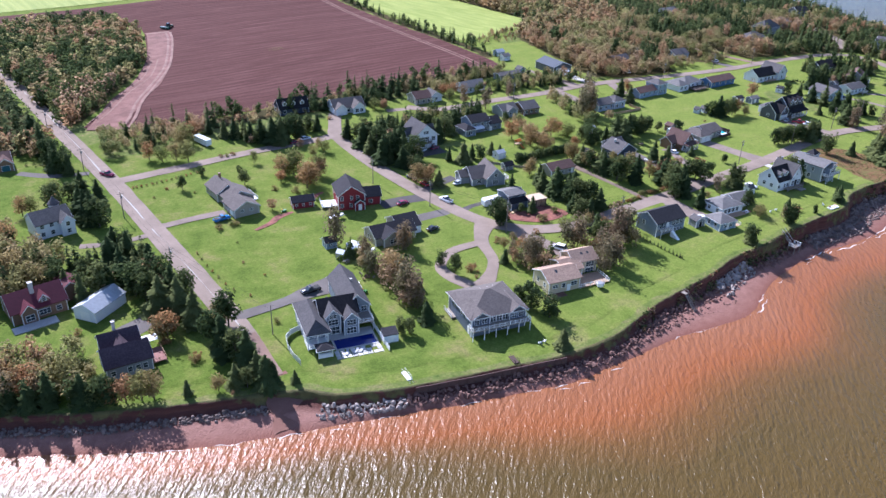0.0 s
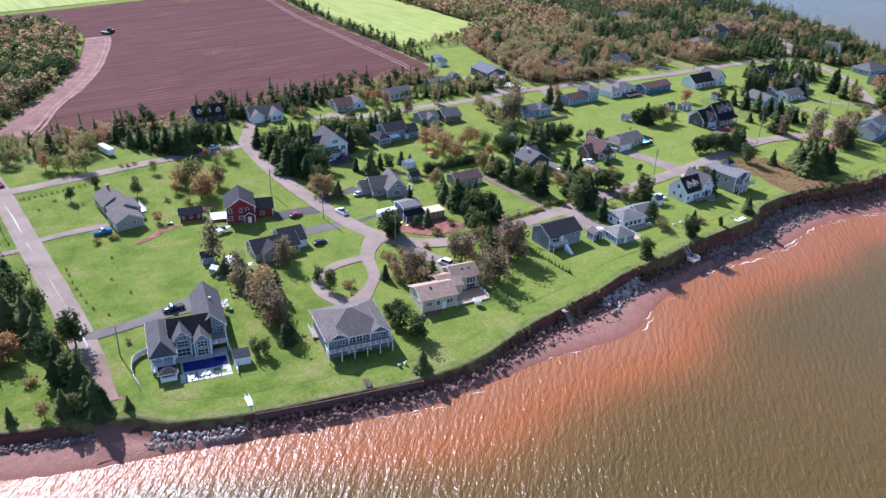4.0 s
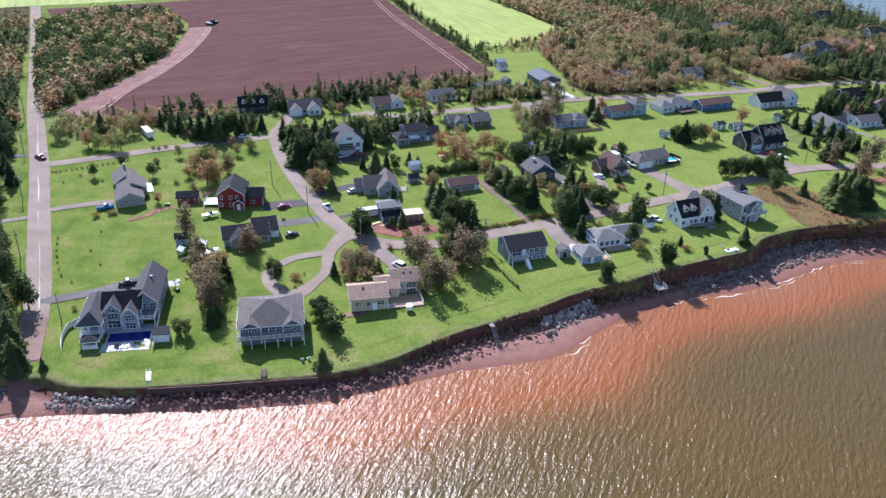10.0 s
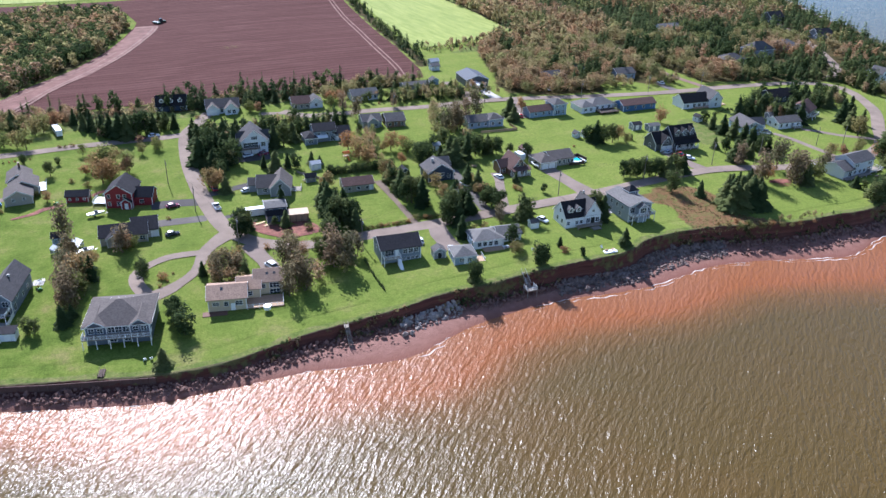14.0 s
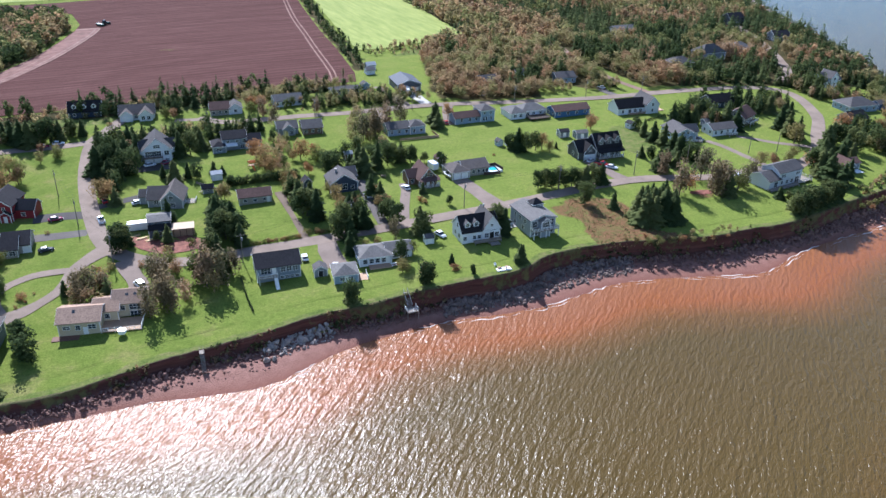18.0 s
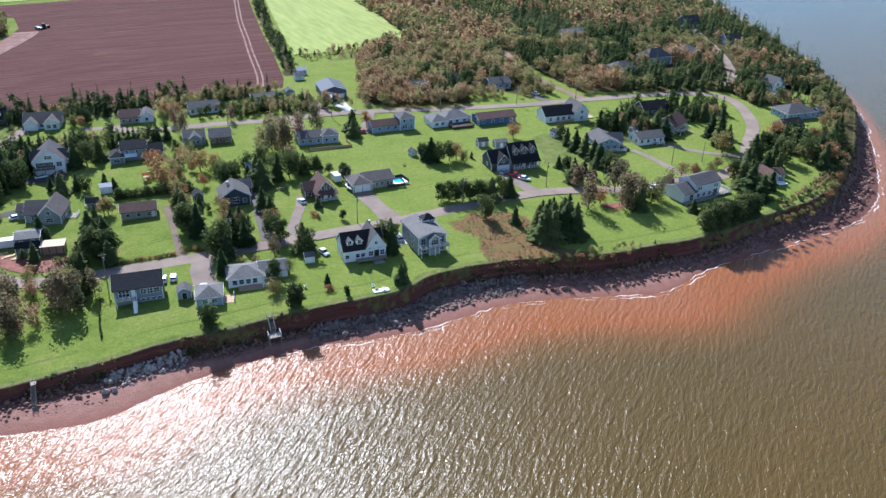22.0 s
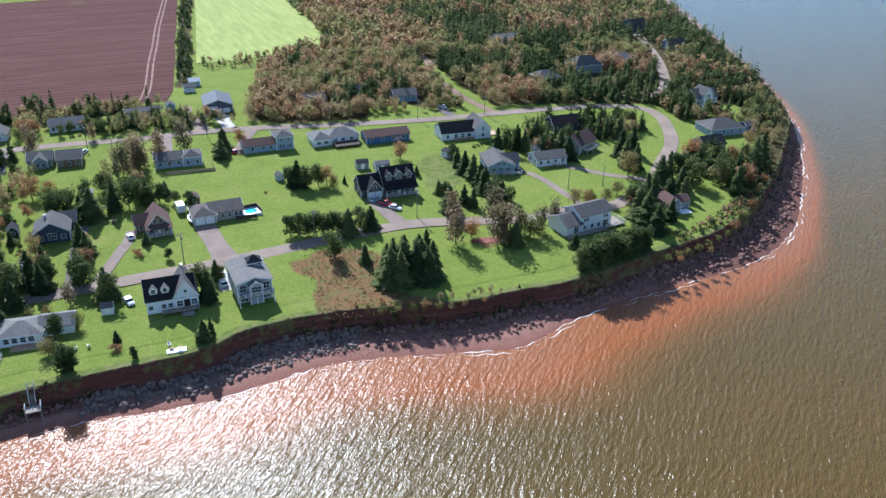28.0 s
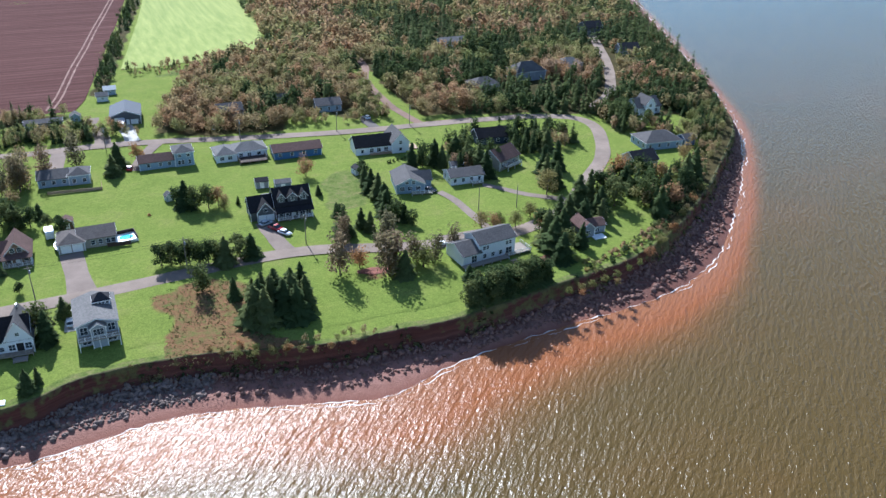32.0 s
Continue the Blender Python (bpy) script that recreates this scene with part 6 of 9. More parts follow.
def scatter(polys, spacing, seed, keep=None):
    """Jittered places inside polygons."""
    r = np.random.default_rng(seed)
    out = []
    for p in polys:
        xs, ys = [q[0] for q in p], [q[1] for q in p]
        X, Y = np.meshgrid(np.arange(min(xs), max(xs), spacing), np.arange(min(ys), max(ys), spacing))
        X = X + r.uniform(-0.45, 0.45, X.shape) * spacing
        Y = Y + r.uniform(-0.45, 0.45, Y.shape) * spacing
        m = inside(p, X, Y)
        out.append(np.c_[X[m], Y[m]])
    out = np.concatenate(out)
    return out if keep is None else out[keep(out[:, 0], out[:, 1])]


def grove(name, places, heights, variants, mat, label, seed, zs=None):
    """Many trees as one mesh of kind stuff."""
    r = np.random.default_rng(seed)
    V, F, T, n = [], [], [], 0
    zs = land(places[:, 0], places[:, 1]) if zs is None else zs
    heights = np.where(np.asarray(heights) > 3.2, heights * (0.32 + 0.68 * sstep(2, 17, signed(coarse_brink, *places.T) + 20 * ((places[:, 0] < 60) | (places[:, 0] > 440)))), heights)
    for (x, y), z, h in zip(places, zs, heights):
        v, f = variants[r.integers(len(variants))][:2]
        a = r.uniform(0, 6.283)
        c, s = math.cos(a), math.sin(a)
        wd = h * r.uniform(0.85, 1.2)
        V.append(np.c_[(v[:, 0] * c - v[:, 1] * s) * wd + x, (v[:, 0] * s + v[:, 1] * c) * wd + y, v[:, 2] * h + z])
        F.append(f + n)
        T.append(np.full(len(v), np.clip(0.5 + 0.75 * noise.noise((x * 0.022, y * 0.022, 2.0)) + r.uniform(-0.32, 0.32), 0, 1)))
        n += len(v)
    if not V:
        return
    ob = new(name, mesh_from(name, np.concatenate(V), np.concatenate(F), mat, False, {"tint": np.concatenate(T)}))
    tagged(ob, label, "woods", kind="stuff")


FAR_SPRUCE = [spruce_crown(110 + s, 13, 7, 0.2 + 0.03 * s, False, 0.02) for s in range(4)] + [clump_crown(160 + s, 11, 150, 0.06, 0.27, 0.05, 1.3, True)[:2] for s in range(2)]
FAR_BROAD = [clump_crown(130 + s, 14, 350, 0.039, 0.3 + 0.035 * (s % 3), 0.1, 1.05, True)[:2] for s in range(6)]
FAR_BUSH = [clump_crown(150 + s, 8, 100, 0.1, 0.6, -0.15, 0.9, True)[:2] for s in range(3)]
MID_SPRUCE = [spruce_crown(170 + s, 14, 8, 0.23 + 0.03 * s, True, 0.03) for s in range(4)] + [clump_crown(165 + s, 11, 380, 0.042, 0.28, 0.08, 1.25, True)[:2] for s in range(2)]
MID_BROAD = [clump_crown(190 + s, 13, 300, 0.042, 0.34, 0.12, 1.0, True)[:2] for s in range(5)]


GLADES = [(482, 287, 11), (512, 304, 8), (453, 286, 9), (506, 228, 12), (484, 191, 13), (465, 178, 8), (474, 374, 9), (566, 374, 8), (338, 290, 7), (377, 280, 8), (560, 322, 7), (422, 221, 8)]


def clear_of_roads(x, y):
    """True away from the lanes and the house plots in the woods."""
    m = np.ones(len(x), bool)
    for pts, half in ((([474, 229], [471, 237], [463, 242], [450, 246]), 4), (([406, 252], [404.6, 270], [404, 281], [406.5, 320], [415.5, 349]), 3.5), (([474, 225], [471, 211], [457, 194]), 6), (([486, 246], [505, 260], [523, 285], [539, 312], [556, 345]), 5)):
        m &= np.abs(signed(pts, x, y)) > half
    for cx, cy, r in GLADES:
        m &= np.hypot((x - cx) * 1.0, (y - cy) * np.where(y < cy, 0.62, 1.0)) > r
    return m


LOW_SPRUCE = [spruce_crown(310 + s, 9, 6, 0.22 + 0.03 * s, False, 0.02) for s in range(4)]
LOW_BROAD = [clump_crown(330 + s, 11, 85, 0.085, 0.34, 0.1, 1.0, True)[:2] for s in range(5)]
LOT_BROAD = [clump_crown(370 + s, 12, 100, 0.074, 0.34, 0.08, 1.05, True)[:2] for s in range(5)]
TINY_BUSH = [clump_crown(350 + s, 5, 26, 0.2, 0.62, -0.15, 0.9, True)[:2] for s in range(4)]
hr = np.random.default_rng(8)
for near, gap, sp, br, tone in ((True, 4.5, FAR_SPRUCE, FAR_BROAD, 3), (False, 5.2, LOW_SPRUCE, LOW_BROAD, 13)):
    wood = scatter([WOODS[0]], gap, tone, lambda x, y: (signed(coarse_brink, x, y) > 1.5) & clear_of_roads(x, y) & (np.hypot(x - 180, y) < 700) & (((y < 370) & (x < 540)) == near))
    patchy = np.array([noise.noise((x * 0.018, y * 0.018, 4.0)) + 0.7 * noise.noise((x * 0.08, y * 0.08, 8.0)) for x, y in wood])
    coni = patchy + 0.42 * sstep(400, 470, wood[:, 0]) - 0.1 > 0.2
    grove("mixed_woods", wood[coni], hr.uniform(5, 12.5, coni.sum()), sp, CONIFER_F, "dense dark spruce woods behind the houses", tone)
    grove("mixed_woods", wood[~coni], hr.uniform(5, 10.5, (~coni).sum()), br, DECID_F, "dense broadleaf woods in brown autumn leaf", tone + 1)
lot = scatter([WOODS[1]], 4.6, 4)
lg = hr.random(len(lot)) < 0.6
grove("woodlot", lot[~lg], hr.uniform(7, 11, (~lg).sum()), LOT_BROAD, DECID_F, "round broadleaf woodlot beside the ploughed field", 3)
grove("woodlot", lot[lg], hr.uniform(7, 11, lg.sum()), LOT_BROAD, CONIFER_F, "green trees in the woodlot beside the field", 11)
west = scatter([WOODS[3], WOODS[2]], 6.2, 6, lambda x, y: (signed(coarse_brink, x, y) > 2) & (x > -60 + 0.1 * (y - 300)) & (y < 600))
wc = np.array([noise.noise((x * 0.05, y * 0.05, 1.0)) for x, y in west]) > -0.05
grove("roadside_woods", west[wc], hr.uniform(8, 13, wc.sum()), LOW_SPRUCE, CONIFER_F, "dark spruces along the road", 4)
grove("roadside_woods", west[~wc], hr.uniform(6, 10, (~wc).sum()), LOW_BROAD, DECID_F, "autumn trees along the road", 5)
belt = scatter([WOODS[4]], 4.6, 7)
belt = belt[hr.random(len(belt)) < 0.8]
grove("tree_belt", belt, hr.uniform(3, 9, len(belt)), FAR_SPRUCE, CONIFER_F, "belt of spruces between two fields", 6)
hedge = scatter([WOODS[5]], 4.6, 9)
hc = hr.random(len(hedge)) < 0.36
grove("tree_line", hedge[hc], hr.uniform(6, 12, hc.sum()), FAR_SPRUCE, CONIFER_F, "ragged spruces along the field's edge", 7)
grove("tree_line", hedge[~hc], hr.uniform(1.8, 4.5, (~hc).sum()), FAR_BUSH, DECID_F, "brush along the field's edge", 8)


# ---- single trees, plot by plot: kind, x, y, height ----
# west lane
trees("""d,80.2,291.0,8.5 d,83.7,287.0,8.7 d,88.4,285.3,8.4 d,91.8,281.9,10.0 p,80.4,256.8,6.4 p,90.9,266.1,4.5 p,100.1,249.4,7.0 p,102.9,260.3,3.9 d,94.8,298.6,8.5
      d,111.8,267.3,6.0 d,119.1,249.3,11.5 d,117.3,235.4,11.5 d,111.9,245.0,6.4 d,126.0,241.8,8.4 b,112.0,233.6,3.2 d,133.5,272.2,4.8 d,139.0,267.1,5.7 b,103.7,279.6,1.7
      b,105.8,278.9,1.7 b,108.3,279.3,1.9""")
# lane spruces
trees("""s,126.5,282.3,12.5 s,129.6,280.3,12.5 s,133.2,282.5,12.5 s,123.6,286.4,11.4 s,120.5,289.1,9.7 s,136.9,284.7,11.5 s,140.4,285.5,9.6 s,145.2,286.5,7.4 s,148.7,286.5,7.7
      d,98.1,301.1,9.8 d,102.6,306.4,8.4 s,113.4,299.4,8.6 s,116.6,296.6,9.8 s,86.3,310.9,9.3 s,109.8,307.0,8.0""")
# middle hedgerow
trees("""t,103.6,191.2,15.0 t,105.6,177.0,10.7 t,119.2,177.4,10.9 s,109.9,162.6,9.0 s,107.8,165.2,7.6 t,103.6,170.4,10.0 t,104.1,153.3,14.0 t,103.5,148.5,13.4 s,104.3,144.0,4.7
      p,95.4,139.0,5.9 p,123.3,157.2,7.6 b,128.4,156.1,3.2 s,129.1,130.9,9.7 s,130.1,124.8,8.7 p,128.3,134.8,6.9 s,123.3,108.3,9.7 b,78.9,220.9,2.4 b,83.1,221.2,2.0""")
# cream house trees
trees("""t,143.0,148.8,11.6 t,146.3,149.1,11.6 t,142.5,154.3,7.3 s,139.2,154.0,5.3 t,149.2,150.3,8.5 t,163.7,148.6,13.0 t,163.1,138.1,12.2 t,159.1,133.2,12.5 t,164.3,134.2,12.1
      t,161.9,151.3,10.3 t,175.1,143.4,15.0 t,178.1,142.1,13.8 p,174.7,147.4,7.3 t,183.6,147.2,9.1 b,159.8,162.7,2.3 b,151.5,164.4,2.9""")
# white house spruces
trees("""s,152.1,240.4,12.5 s,155.6,242.0,12.5 s,159.2,243.6,12.5 s,162.8,245.2,12.5 s,167.2,249.9,12.5 s,155.8,232.6,9.0 s,156.3,251.4,12.5 s,165.1,261.3,11.7 s,170.8,266.0,9.5
      s,154.4,259.1,11.1 d,151.7,217.1,9.1 d,154.0,213.4,9.4 s,173.6,227.6,6.1 s,177.1,222.9,9.0 s,181.7,223.9,6.6 s,184.5,222.0,7.2 s,190.9,223.4,5.9 s,193.7,221.5,4.3
      s,175.1,269.3,7.4 s,182.3,246.4,11.1 s,186.1,247.4,10.9 s,190.6,251.0,9.6 s,154.3,271.2,9.7""")
# street spruces
trees("""s,154.6,175.9,10.2 s,157.4,177.7,7.7 s,186.4,190.8,8.8 s,186.1,180.9,10.1 s,185.2,169.6,12.5 s,184.2,172.3,10.4 s,187.0,166.5,7.8 s,188.7,163.5,8.7 s,184.1,186.7,8.7
      s,188.2,172.8,8.9 d,190.4,199.6,6.5 s,179.2,163.5,8.2 s,181.0,160.5,8.2 s,168.7,174.8,6.8 b,175.0,170.6,3.0 b,167.7,168.3,3.2 s,165.6,177.1,4.0""")
# central trees
trees("""d,212.7,200.8,7.5 d,212.5,192.3,9.1 s,213.3,186.5,7.9 s,215.1,183.0,7.3 s,218.2,192.6,5.3 s,215.9,180.0,6.2 d,208.1,231.2,9.8 d,209.0,220.9,10.8 d,209.9,214.1,10.6
      d,223.5,224.4,9.8 d,228.8,225.5,6.4 p,229.8,208.5,9.5 p,233.3,208.3,8.0 s,239.9,204.3,12.3 s,240.6,200.8,12.2 s,247.3,204.5,11.9 s,251.8,206.0,10.2 s,257.4,207.1,9.1
      s,263.7,211.6,5.7 s,248.0,210.8,9.1 s,265.9,204.0,5.2 d,224.7,182.5,7.5 d,228.9,220.0,8.2""")
# tall poplars
trees("""t,257.9,235.7,15.0 t,258.4,239.4,15.0 t,265.7,244.8,14.4 t,275.5,253.9,14.2 t,252.4,235.4,14.4 t,223.5,267.2,11.6 t,221.7,280.9,10.3 t,244.5,275.8,8.6""")
# pine row
trees("""p,294.2,167.1,8.7 p,296.8,166.7,8.9 p,299.0,165.9,9.2 p,301.6,165.5,8.7 p,304.2,165.1,8.8 p,306.4,164.3,8.5 p,308.8,164.0,8.6 s,310.7,162.1,9.4 s,315.1,163.4,9.5
      s,318.3,163.4,8.4 s,302.2,149.4,10.8 s,309.4,142.9,6.9""")
# street east spruces
trees("""s,242.7,148.7,8.5 s,269.1,149.5,6.5 s,270.0,148.1,5.4 s,263.4,122.8,7.6 s,245.7,117.0,5.1 p,232.0,119.8,6.0 s,226.5,159.8,9.4 s,224.6,163.6,7.6 s,235.8,161.2,7.3
      s,220.1,153.4,9.2 d,238.1,171.4,5.8 p,258.9,165.8,3.9 s,254.2,177.5,4.8 s,241.3,148.8,7.7""")
# back garden pines
trees("""s,305.8,203.3,10.7 p,308.4,200.9,9.5 p,312.5,200.8,9.5 p,304.4,205.3,9.0 s,303.6,207.8,6.1 d,315.6,201.2,8.6 d,348.1,215.2,9.6 s,347.6,197.8,4.3 s,321.7,200.4,3.2
      d,316.9,197.1,6.1 s,288.8,246.6,10.4 s,286.8,238.9,9.0 d,295.8,248.4,9.2""")
# meadow spruces
trees("""s,312.5,133.9,11.0 s,311.8,129.2,12.5 s,313.9,127.4,12.5 s,319.1,128.8,12.5 s,325.3,131.6,10.4 s,318.0,134.4,12.5 s,325.6,136.8,11.6 s,319.0,138.7,9.9""")
# point brown trees
trees("""t,338.1,144.0,15.0 d,344.4,146.3,8.5 t,350.6,139.6,15.5 t,353.2,142.3,14.0 d,361.1,140.1,10.5 t,359.6,144.1,11.0 t,354.8,152.7,15.0 t,344.6,161.6,11.3 t,365.7,142.2,10.5
      t,373.4,146.5,9.5 s,354.5,137.3,8.9""")
# north spruce row
trees("""s,364.7,200.3,8.5 s,364.7,193.8,9.5 s,364.7,187.6,10.5 s,364.7,181.5,9.7 s,363.8,176.0,10.3 s,363.8,170.3,9.5 s,366.7,169.2,6.9 s,368.1,165.9,6.3 s,346.2,166.2,10.3
      s,348.1,173.5,8.3 s,353.0,170.0,7.5 s,354.5,166.7,7.4 s,366.4,207.8,7.5 s,348.4,180.1,5.5""")
# lane spruces east
trees("""s,384.2,206.8,11.6 s,389.4,208.4,11.7 s,394.6,210.2,10.6 s,396.0,206.0,9.4 s,403.3,210.7,10.7 s,404.8,202.7,7.7 s,407.2,198.2,11.7 s,406.5,191.5,11.5 s,400.6,200.7,8.1
      s,414.8,199.0,9.4 s,422.8,178.6,12.5 d,418.7,170.4,11.5 s,427.1,187.3,12.5 s,424.9,174.5,11.3 s,433.8,188.4,12.5 s,436.4,215.8,7.7 s,438.7,210.9,8.9 s,439.7,206.5,10.0
      s,431.6,217.6,7.6""")
# point spruces
trees("""s,424.0,159.1,12.5 s,430.2,162.9,11.8 s,435.4,164.1,11.2 s,440.8,165.3,7.9 s,409.6,147.3,12.5 s,400.8,140.0,12.5 s,402.3,144.7,11.4 s,400.2,135.2,12.2 s,399.0,128.3,12.0
      s,435.2,154.8,12.5 s,444.0,142.6,11.9 s,444.4,151.4,12.5 d,460.5,164.5,9.9 d,451.2,174.8,11.5 d,452.7,148.2,11.5
      s,417.1,145.5,10.8 s,424.6,149.4,9.5 s,470.2,162.2,12.5 s,476.6,165.3,12.4 d,483.1,179.0,9.9""")
# point cliff pines
trees("""s,366.2,116.5,12.0 s,369.0,113.2,14.5 p,370.0,109.4,6.5 s,374.2,109.6,15.5 s,379.2,110.3,12.5 s,384.6,111.4,14.0 p,364.1,110.6,8.6 s,367.0,109.1,14.5 s,368.1,120.3,10.4
      p,377.0,113.9,8.2 s,389.2,113.0,12.0 p,382.0,109.5,5.5""")
# rim brush
trees("""b,391.8,112.7,3.1 b,396.1,113.6,3.2 b,399.8,113.8,3.2 b,404.3,114.7,3.2 b,409.2,116.0,3.2 b,414.1,117.3,3.2 b,419.2,119.1,3.2 b,425.3,122.5,3.2 b,433.2,127.6,3.2
      b,442.3,133.1,3.2 b,394.5,110.7,3.2 b,451.9,140.8,3.2 b,462.6,148.8,3.2 b,406.8,112.4,3.2 b,471.7,155.0,3.2""")
# cliff top brush
trees("""b,209.3,163.1,2.3 b,212.2,162.4,2.2 b,201.8,161.6,1.8 b,196.8,162.6,1.8 b,302.0,119.8,3.2 b,305.2,117.5,3.2 b,308.9,116.0,3.2 b,313.1,115.4,3.2 b,316.7,115.3,3.2
      b,319.3,113.6,3.2 b,299.6,122.1,2.3 b,322.3,112.4,2.7 p,231.1,117.0,8.4 p,232.3,115.7,6.5 b,227.3,149.2,2.1 b,223.5,149.2,2.1""")
# blue house trees
trees("""s,208.8,116.1,9.4 s,217.4,144.8,8.9 s,241.8,148.1,9.8 s,261.3,119.0,10.9 s,261.7,114.5,9.2 s,245.5,115.5,5.8 s,264.7,142.3,10.8 s,265.2,138.6,9.8 b,241.8,124.1,3.2
      d,234.4,137.9,5.2 s,236.5,157.5,9.9 s,236.0,161.4,9.1 s,212.6,175.6,12.5 s,214.6,170.9,12.5 s,212.6,185.6,10.4 d,215.0,203.5,5.4 s,236.5,181.5,9.6 s,238.2,176.5,8.6
      d,236.4,173.1,5.7 d,226.3,169.5,8.3 s,228.1,164.9,9.1 s,220.4,188.5,3.9""")
# slip trees
trees("""s,59.3,167.0,12.5 s,52.5,171.6,12.5 s,51.2,178.6,12.5 s,52.9,160.0,12.4 s,53.5,155.6,12.3 s,54.9,152.0,11.5 s,55.9,147.5,12.1 s,56.0,142.5,9.1 s,56.7,139.2,9.3
      s,50.7,142.6,7.5 s,52.8,140.4,6.5 d,47.0,143.4,6.3 s,40.9,145.8,4.8 s,62.5,136.1,6.5 s,52.7,188.8,10.9 s,52.1,194.3,12.5 s,51.2,202.0,12.0 s,53.9,183.1,12.5
      d,45.1,170.8,10.3 d,57.6,168.2,8.9""")
# shore trees
trees("""d,32.0,147.4,8.8 d,34.3,145.4,9.0 d,29.0,148.4,8.0 s,25.0,150.1,8.7 s,22.9,150.4,7.3 d,26.2,148.2,7.3 b,47.8,158.1,2.4 s,58.2,138.1,7.1""")
# west lots
trees("""s,49.0,334.3,12.5 s,48.8,318.9,12.5 s,48.7,304.9,12.5 s,49.0,298.1,12.5 s,50.9,293.7,10.5 s,51.6,291.3,9.0 s,46.7,248.6,12.5 s,47.6,245.6,12.5 s,48.8,242.4,12.5
      s,46.4,264.3,10.4 s,40.0,263.1,11.3 d,42.9,272.0,8.5 d,33.6,264.7,8.3 s,46.4,253.8,12.1 d,30.9,263.8,8.2 d,22.7,242.0,11.5 s,46.8,219.1,11.3 s,44.3,203.0,12.5
      s,45.0,195.3,12.5 s,46.5,190.7,12.5""")
# west lots south
trees("""s,43.6,211.0,12.5 s,37.6,200.2,11.5 s,39.4,198.9,10.6 s,48.6,211.8,12.5 s,30.3,205.7,8.6 s,28.2,208.9,8.6 s,32.5,197.3,10.1 d,23.0,210.6,11.5 d,20.6,219.4,11.5
      s,47.4,182.4,12.5 d,44.0,170.5,8.9 d,24.5,166.9,6.2 d,19.8,162.6,10.6 d,13.3,164.6,10.5 d,9.7,169.4,10.5 s,15.3,158.4,10.4 s,21.3,154.4,9.0 d,24.2,152.4,7.5""")
# red house shrubs
trees("""b,46.8,157.2,2.4 b,43.2,174.1,2.5 b,70.2,162.2,1.7 b,95.4,231.2,2.7 s,93.7,140.2,5.8 p,123.0,163.4,5.6 d,106.6,162.5,10.7 d,110.7,171.7,7.4 d,105.8,155.6,8.8
      d,104.3,149.5,6.9 s,102.0,141.0,6.8""")
# western garden shrubs
trees("""b,43.7,168.3,3 d,40.7,265.4,7 s,51.3,273,9 s,53.5,260,10 b,30.5,165,2 b,31,170,2 b,24.5,178,1.6 b,26,181,1.8 b,27.5,184,2 b,22,176,1.4
      b,70,255,1.0 b,76,260,1.2 b,83,252,1.1 b,84.5,221,2.2 d,99,225,5 b,107,240,2.2 b,135,196,1.4 b,294.6,201.9,1.0 b,147,166.5,1.6 b,145.5,165.5,1.4 b,148.3,165.6,1.3""")
# point gardens
trees("""s,417,145,10 s,409,134,9 s,403,134,9 s,401,139,9.5 s,408,143,10 s,415,151,10 s,424,146,9 s,428,153,10 d,404,148,8 b,399,128,2.6 b,403,127,2.4 b,405,125,2.2 b,402.5,121,2.4 b,404.5,119.5,2.2
      p,367,117.5,9 p,371,117,10 p,375,116.5,10 p,379,117.5,9.5 p,384,118,9.5 p,389,119.5,9 p,373,120,10 p,381,121,9.5 p,387,122.5,9 d,387,156,7 d,390,153,7 d,397,152.5,7 d,405,157.5,7 d,393,155,6 s,370,129,5 s,371.5,126.5,4.5""")
# gardens along the middle street
trees("""d,189.1,199.0,8 s,184.3,179.9,12 s,185.8,175.6,11 s,188.2,175.4,11 s,189.1,168.9,10 s,180.6,167.7,8 d,177.6,157.8,6 d,180.5,154.2,5 d,212.7,202.3,8
      s,211.7,190.3,9 s,211.7,183.7,10 s,211.5,176.9,11 s,212.1,195.5,9 d,220.6,225.2,5 d,222.4,209.5,6 p,230.3,213.4,7 s,237.6,207.3,7 p,234.3,214.9,8
      p,239.3,219.2,8 p,244.8,221.6,9 p,255.4,209.7,9 p,257.3,205.8,9 p,261.1,206.3,8 p,255.1,216.3,8 d,224.4,190.0,6 s,219.5,159.6,12 s,223.6,165.5,11
      s,216.9,155.6,11 s,227.0,170.2,9 d,223.2,171.8,8 d,238.5,182.5,5 s,235.0,163.9,9 s,241.8,150.1,10 t,232.8,149.5,8 p,269.7,196.8,8 b,251.1,172.1,2.4
      b,251.8,169.8,2.2 s,229.3,134.8,8 d,227.6,128.7,6 t,231.3,122.1,9 s,231.4,119.2,7 s,242.4,127.7,4 d,120.3,238.5,11 d,126.8,243.7,10 d,115.6,250.4,9
      d,122.8,254.6,9 d,117.8,256.5,8 d,139.2,262.8,7 d,133.1,260.3,6 s,156.1,240.5,11 s,160.6,239.7,11 s,164.2,235.7,12 s,153.1,251.1,10 d,154.1,216.3,8
      s,156.2,210.2,7 s,155.4,174.9,10 s,153.9,173.2,8 s,170.6,187.9,10 d,120.5,178.9,7 d,122.6,179.5,6 d,145.1,161.2,5 d,148.9,157.4,6 d,168.4,153.0,7
      d,167.5,158.6,6 d,173.8,155.7,6 s,175.5,152.0,8 s,181.5,149.3,8""")
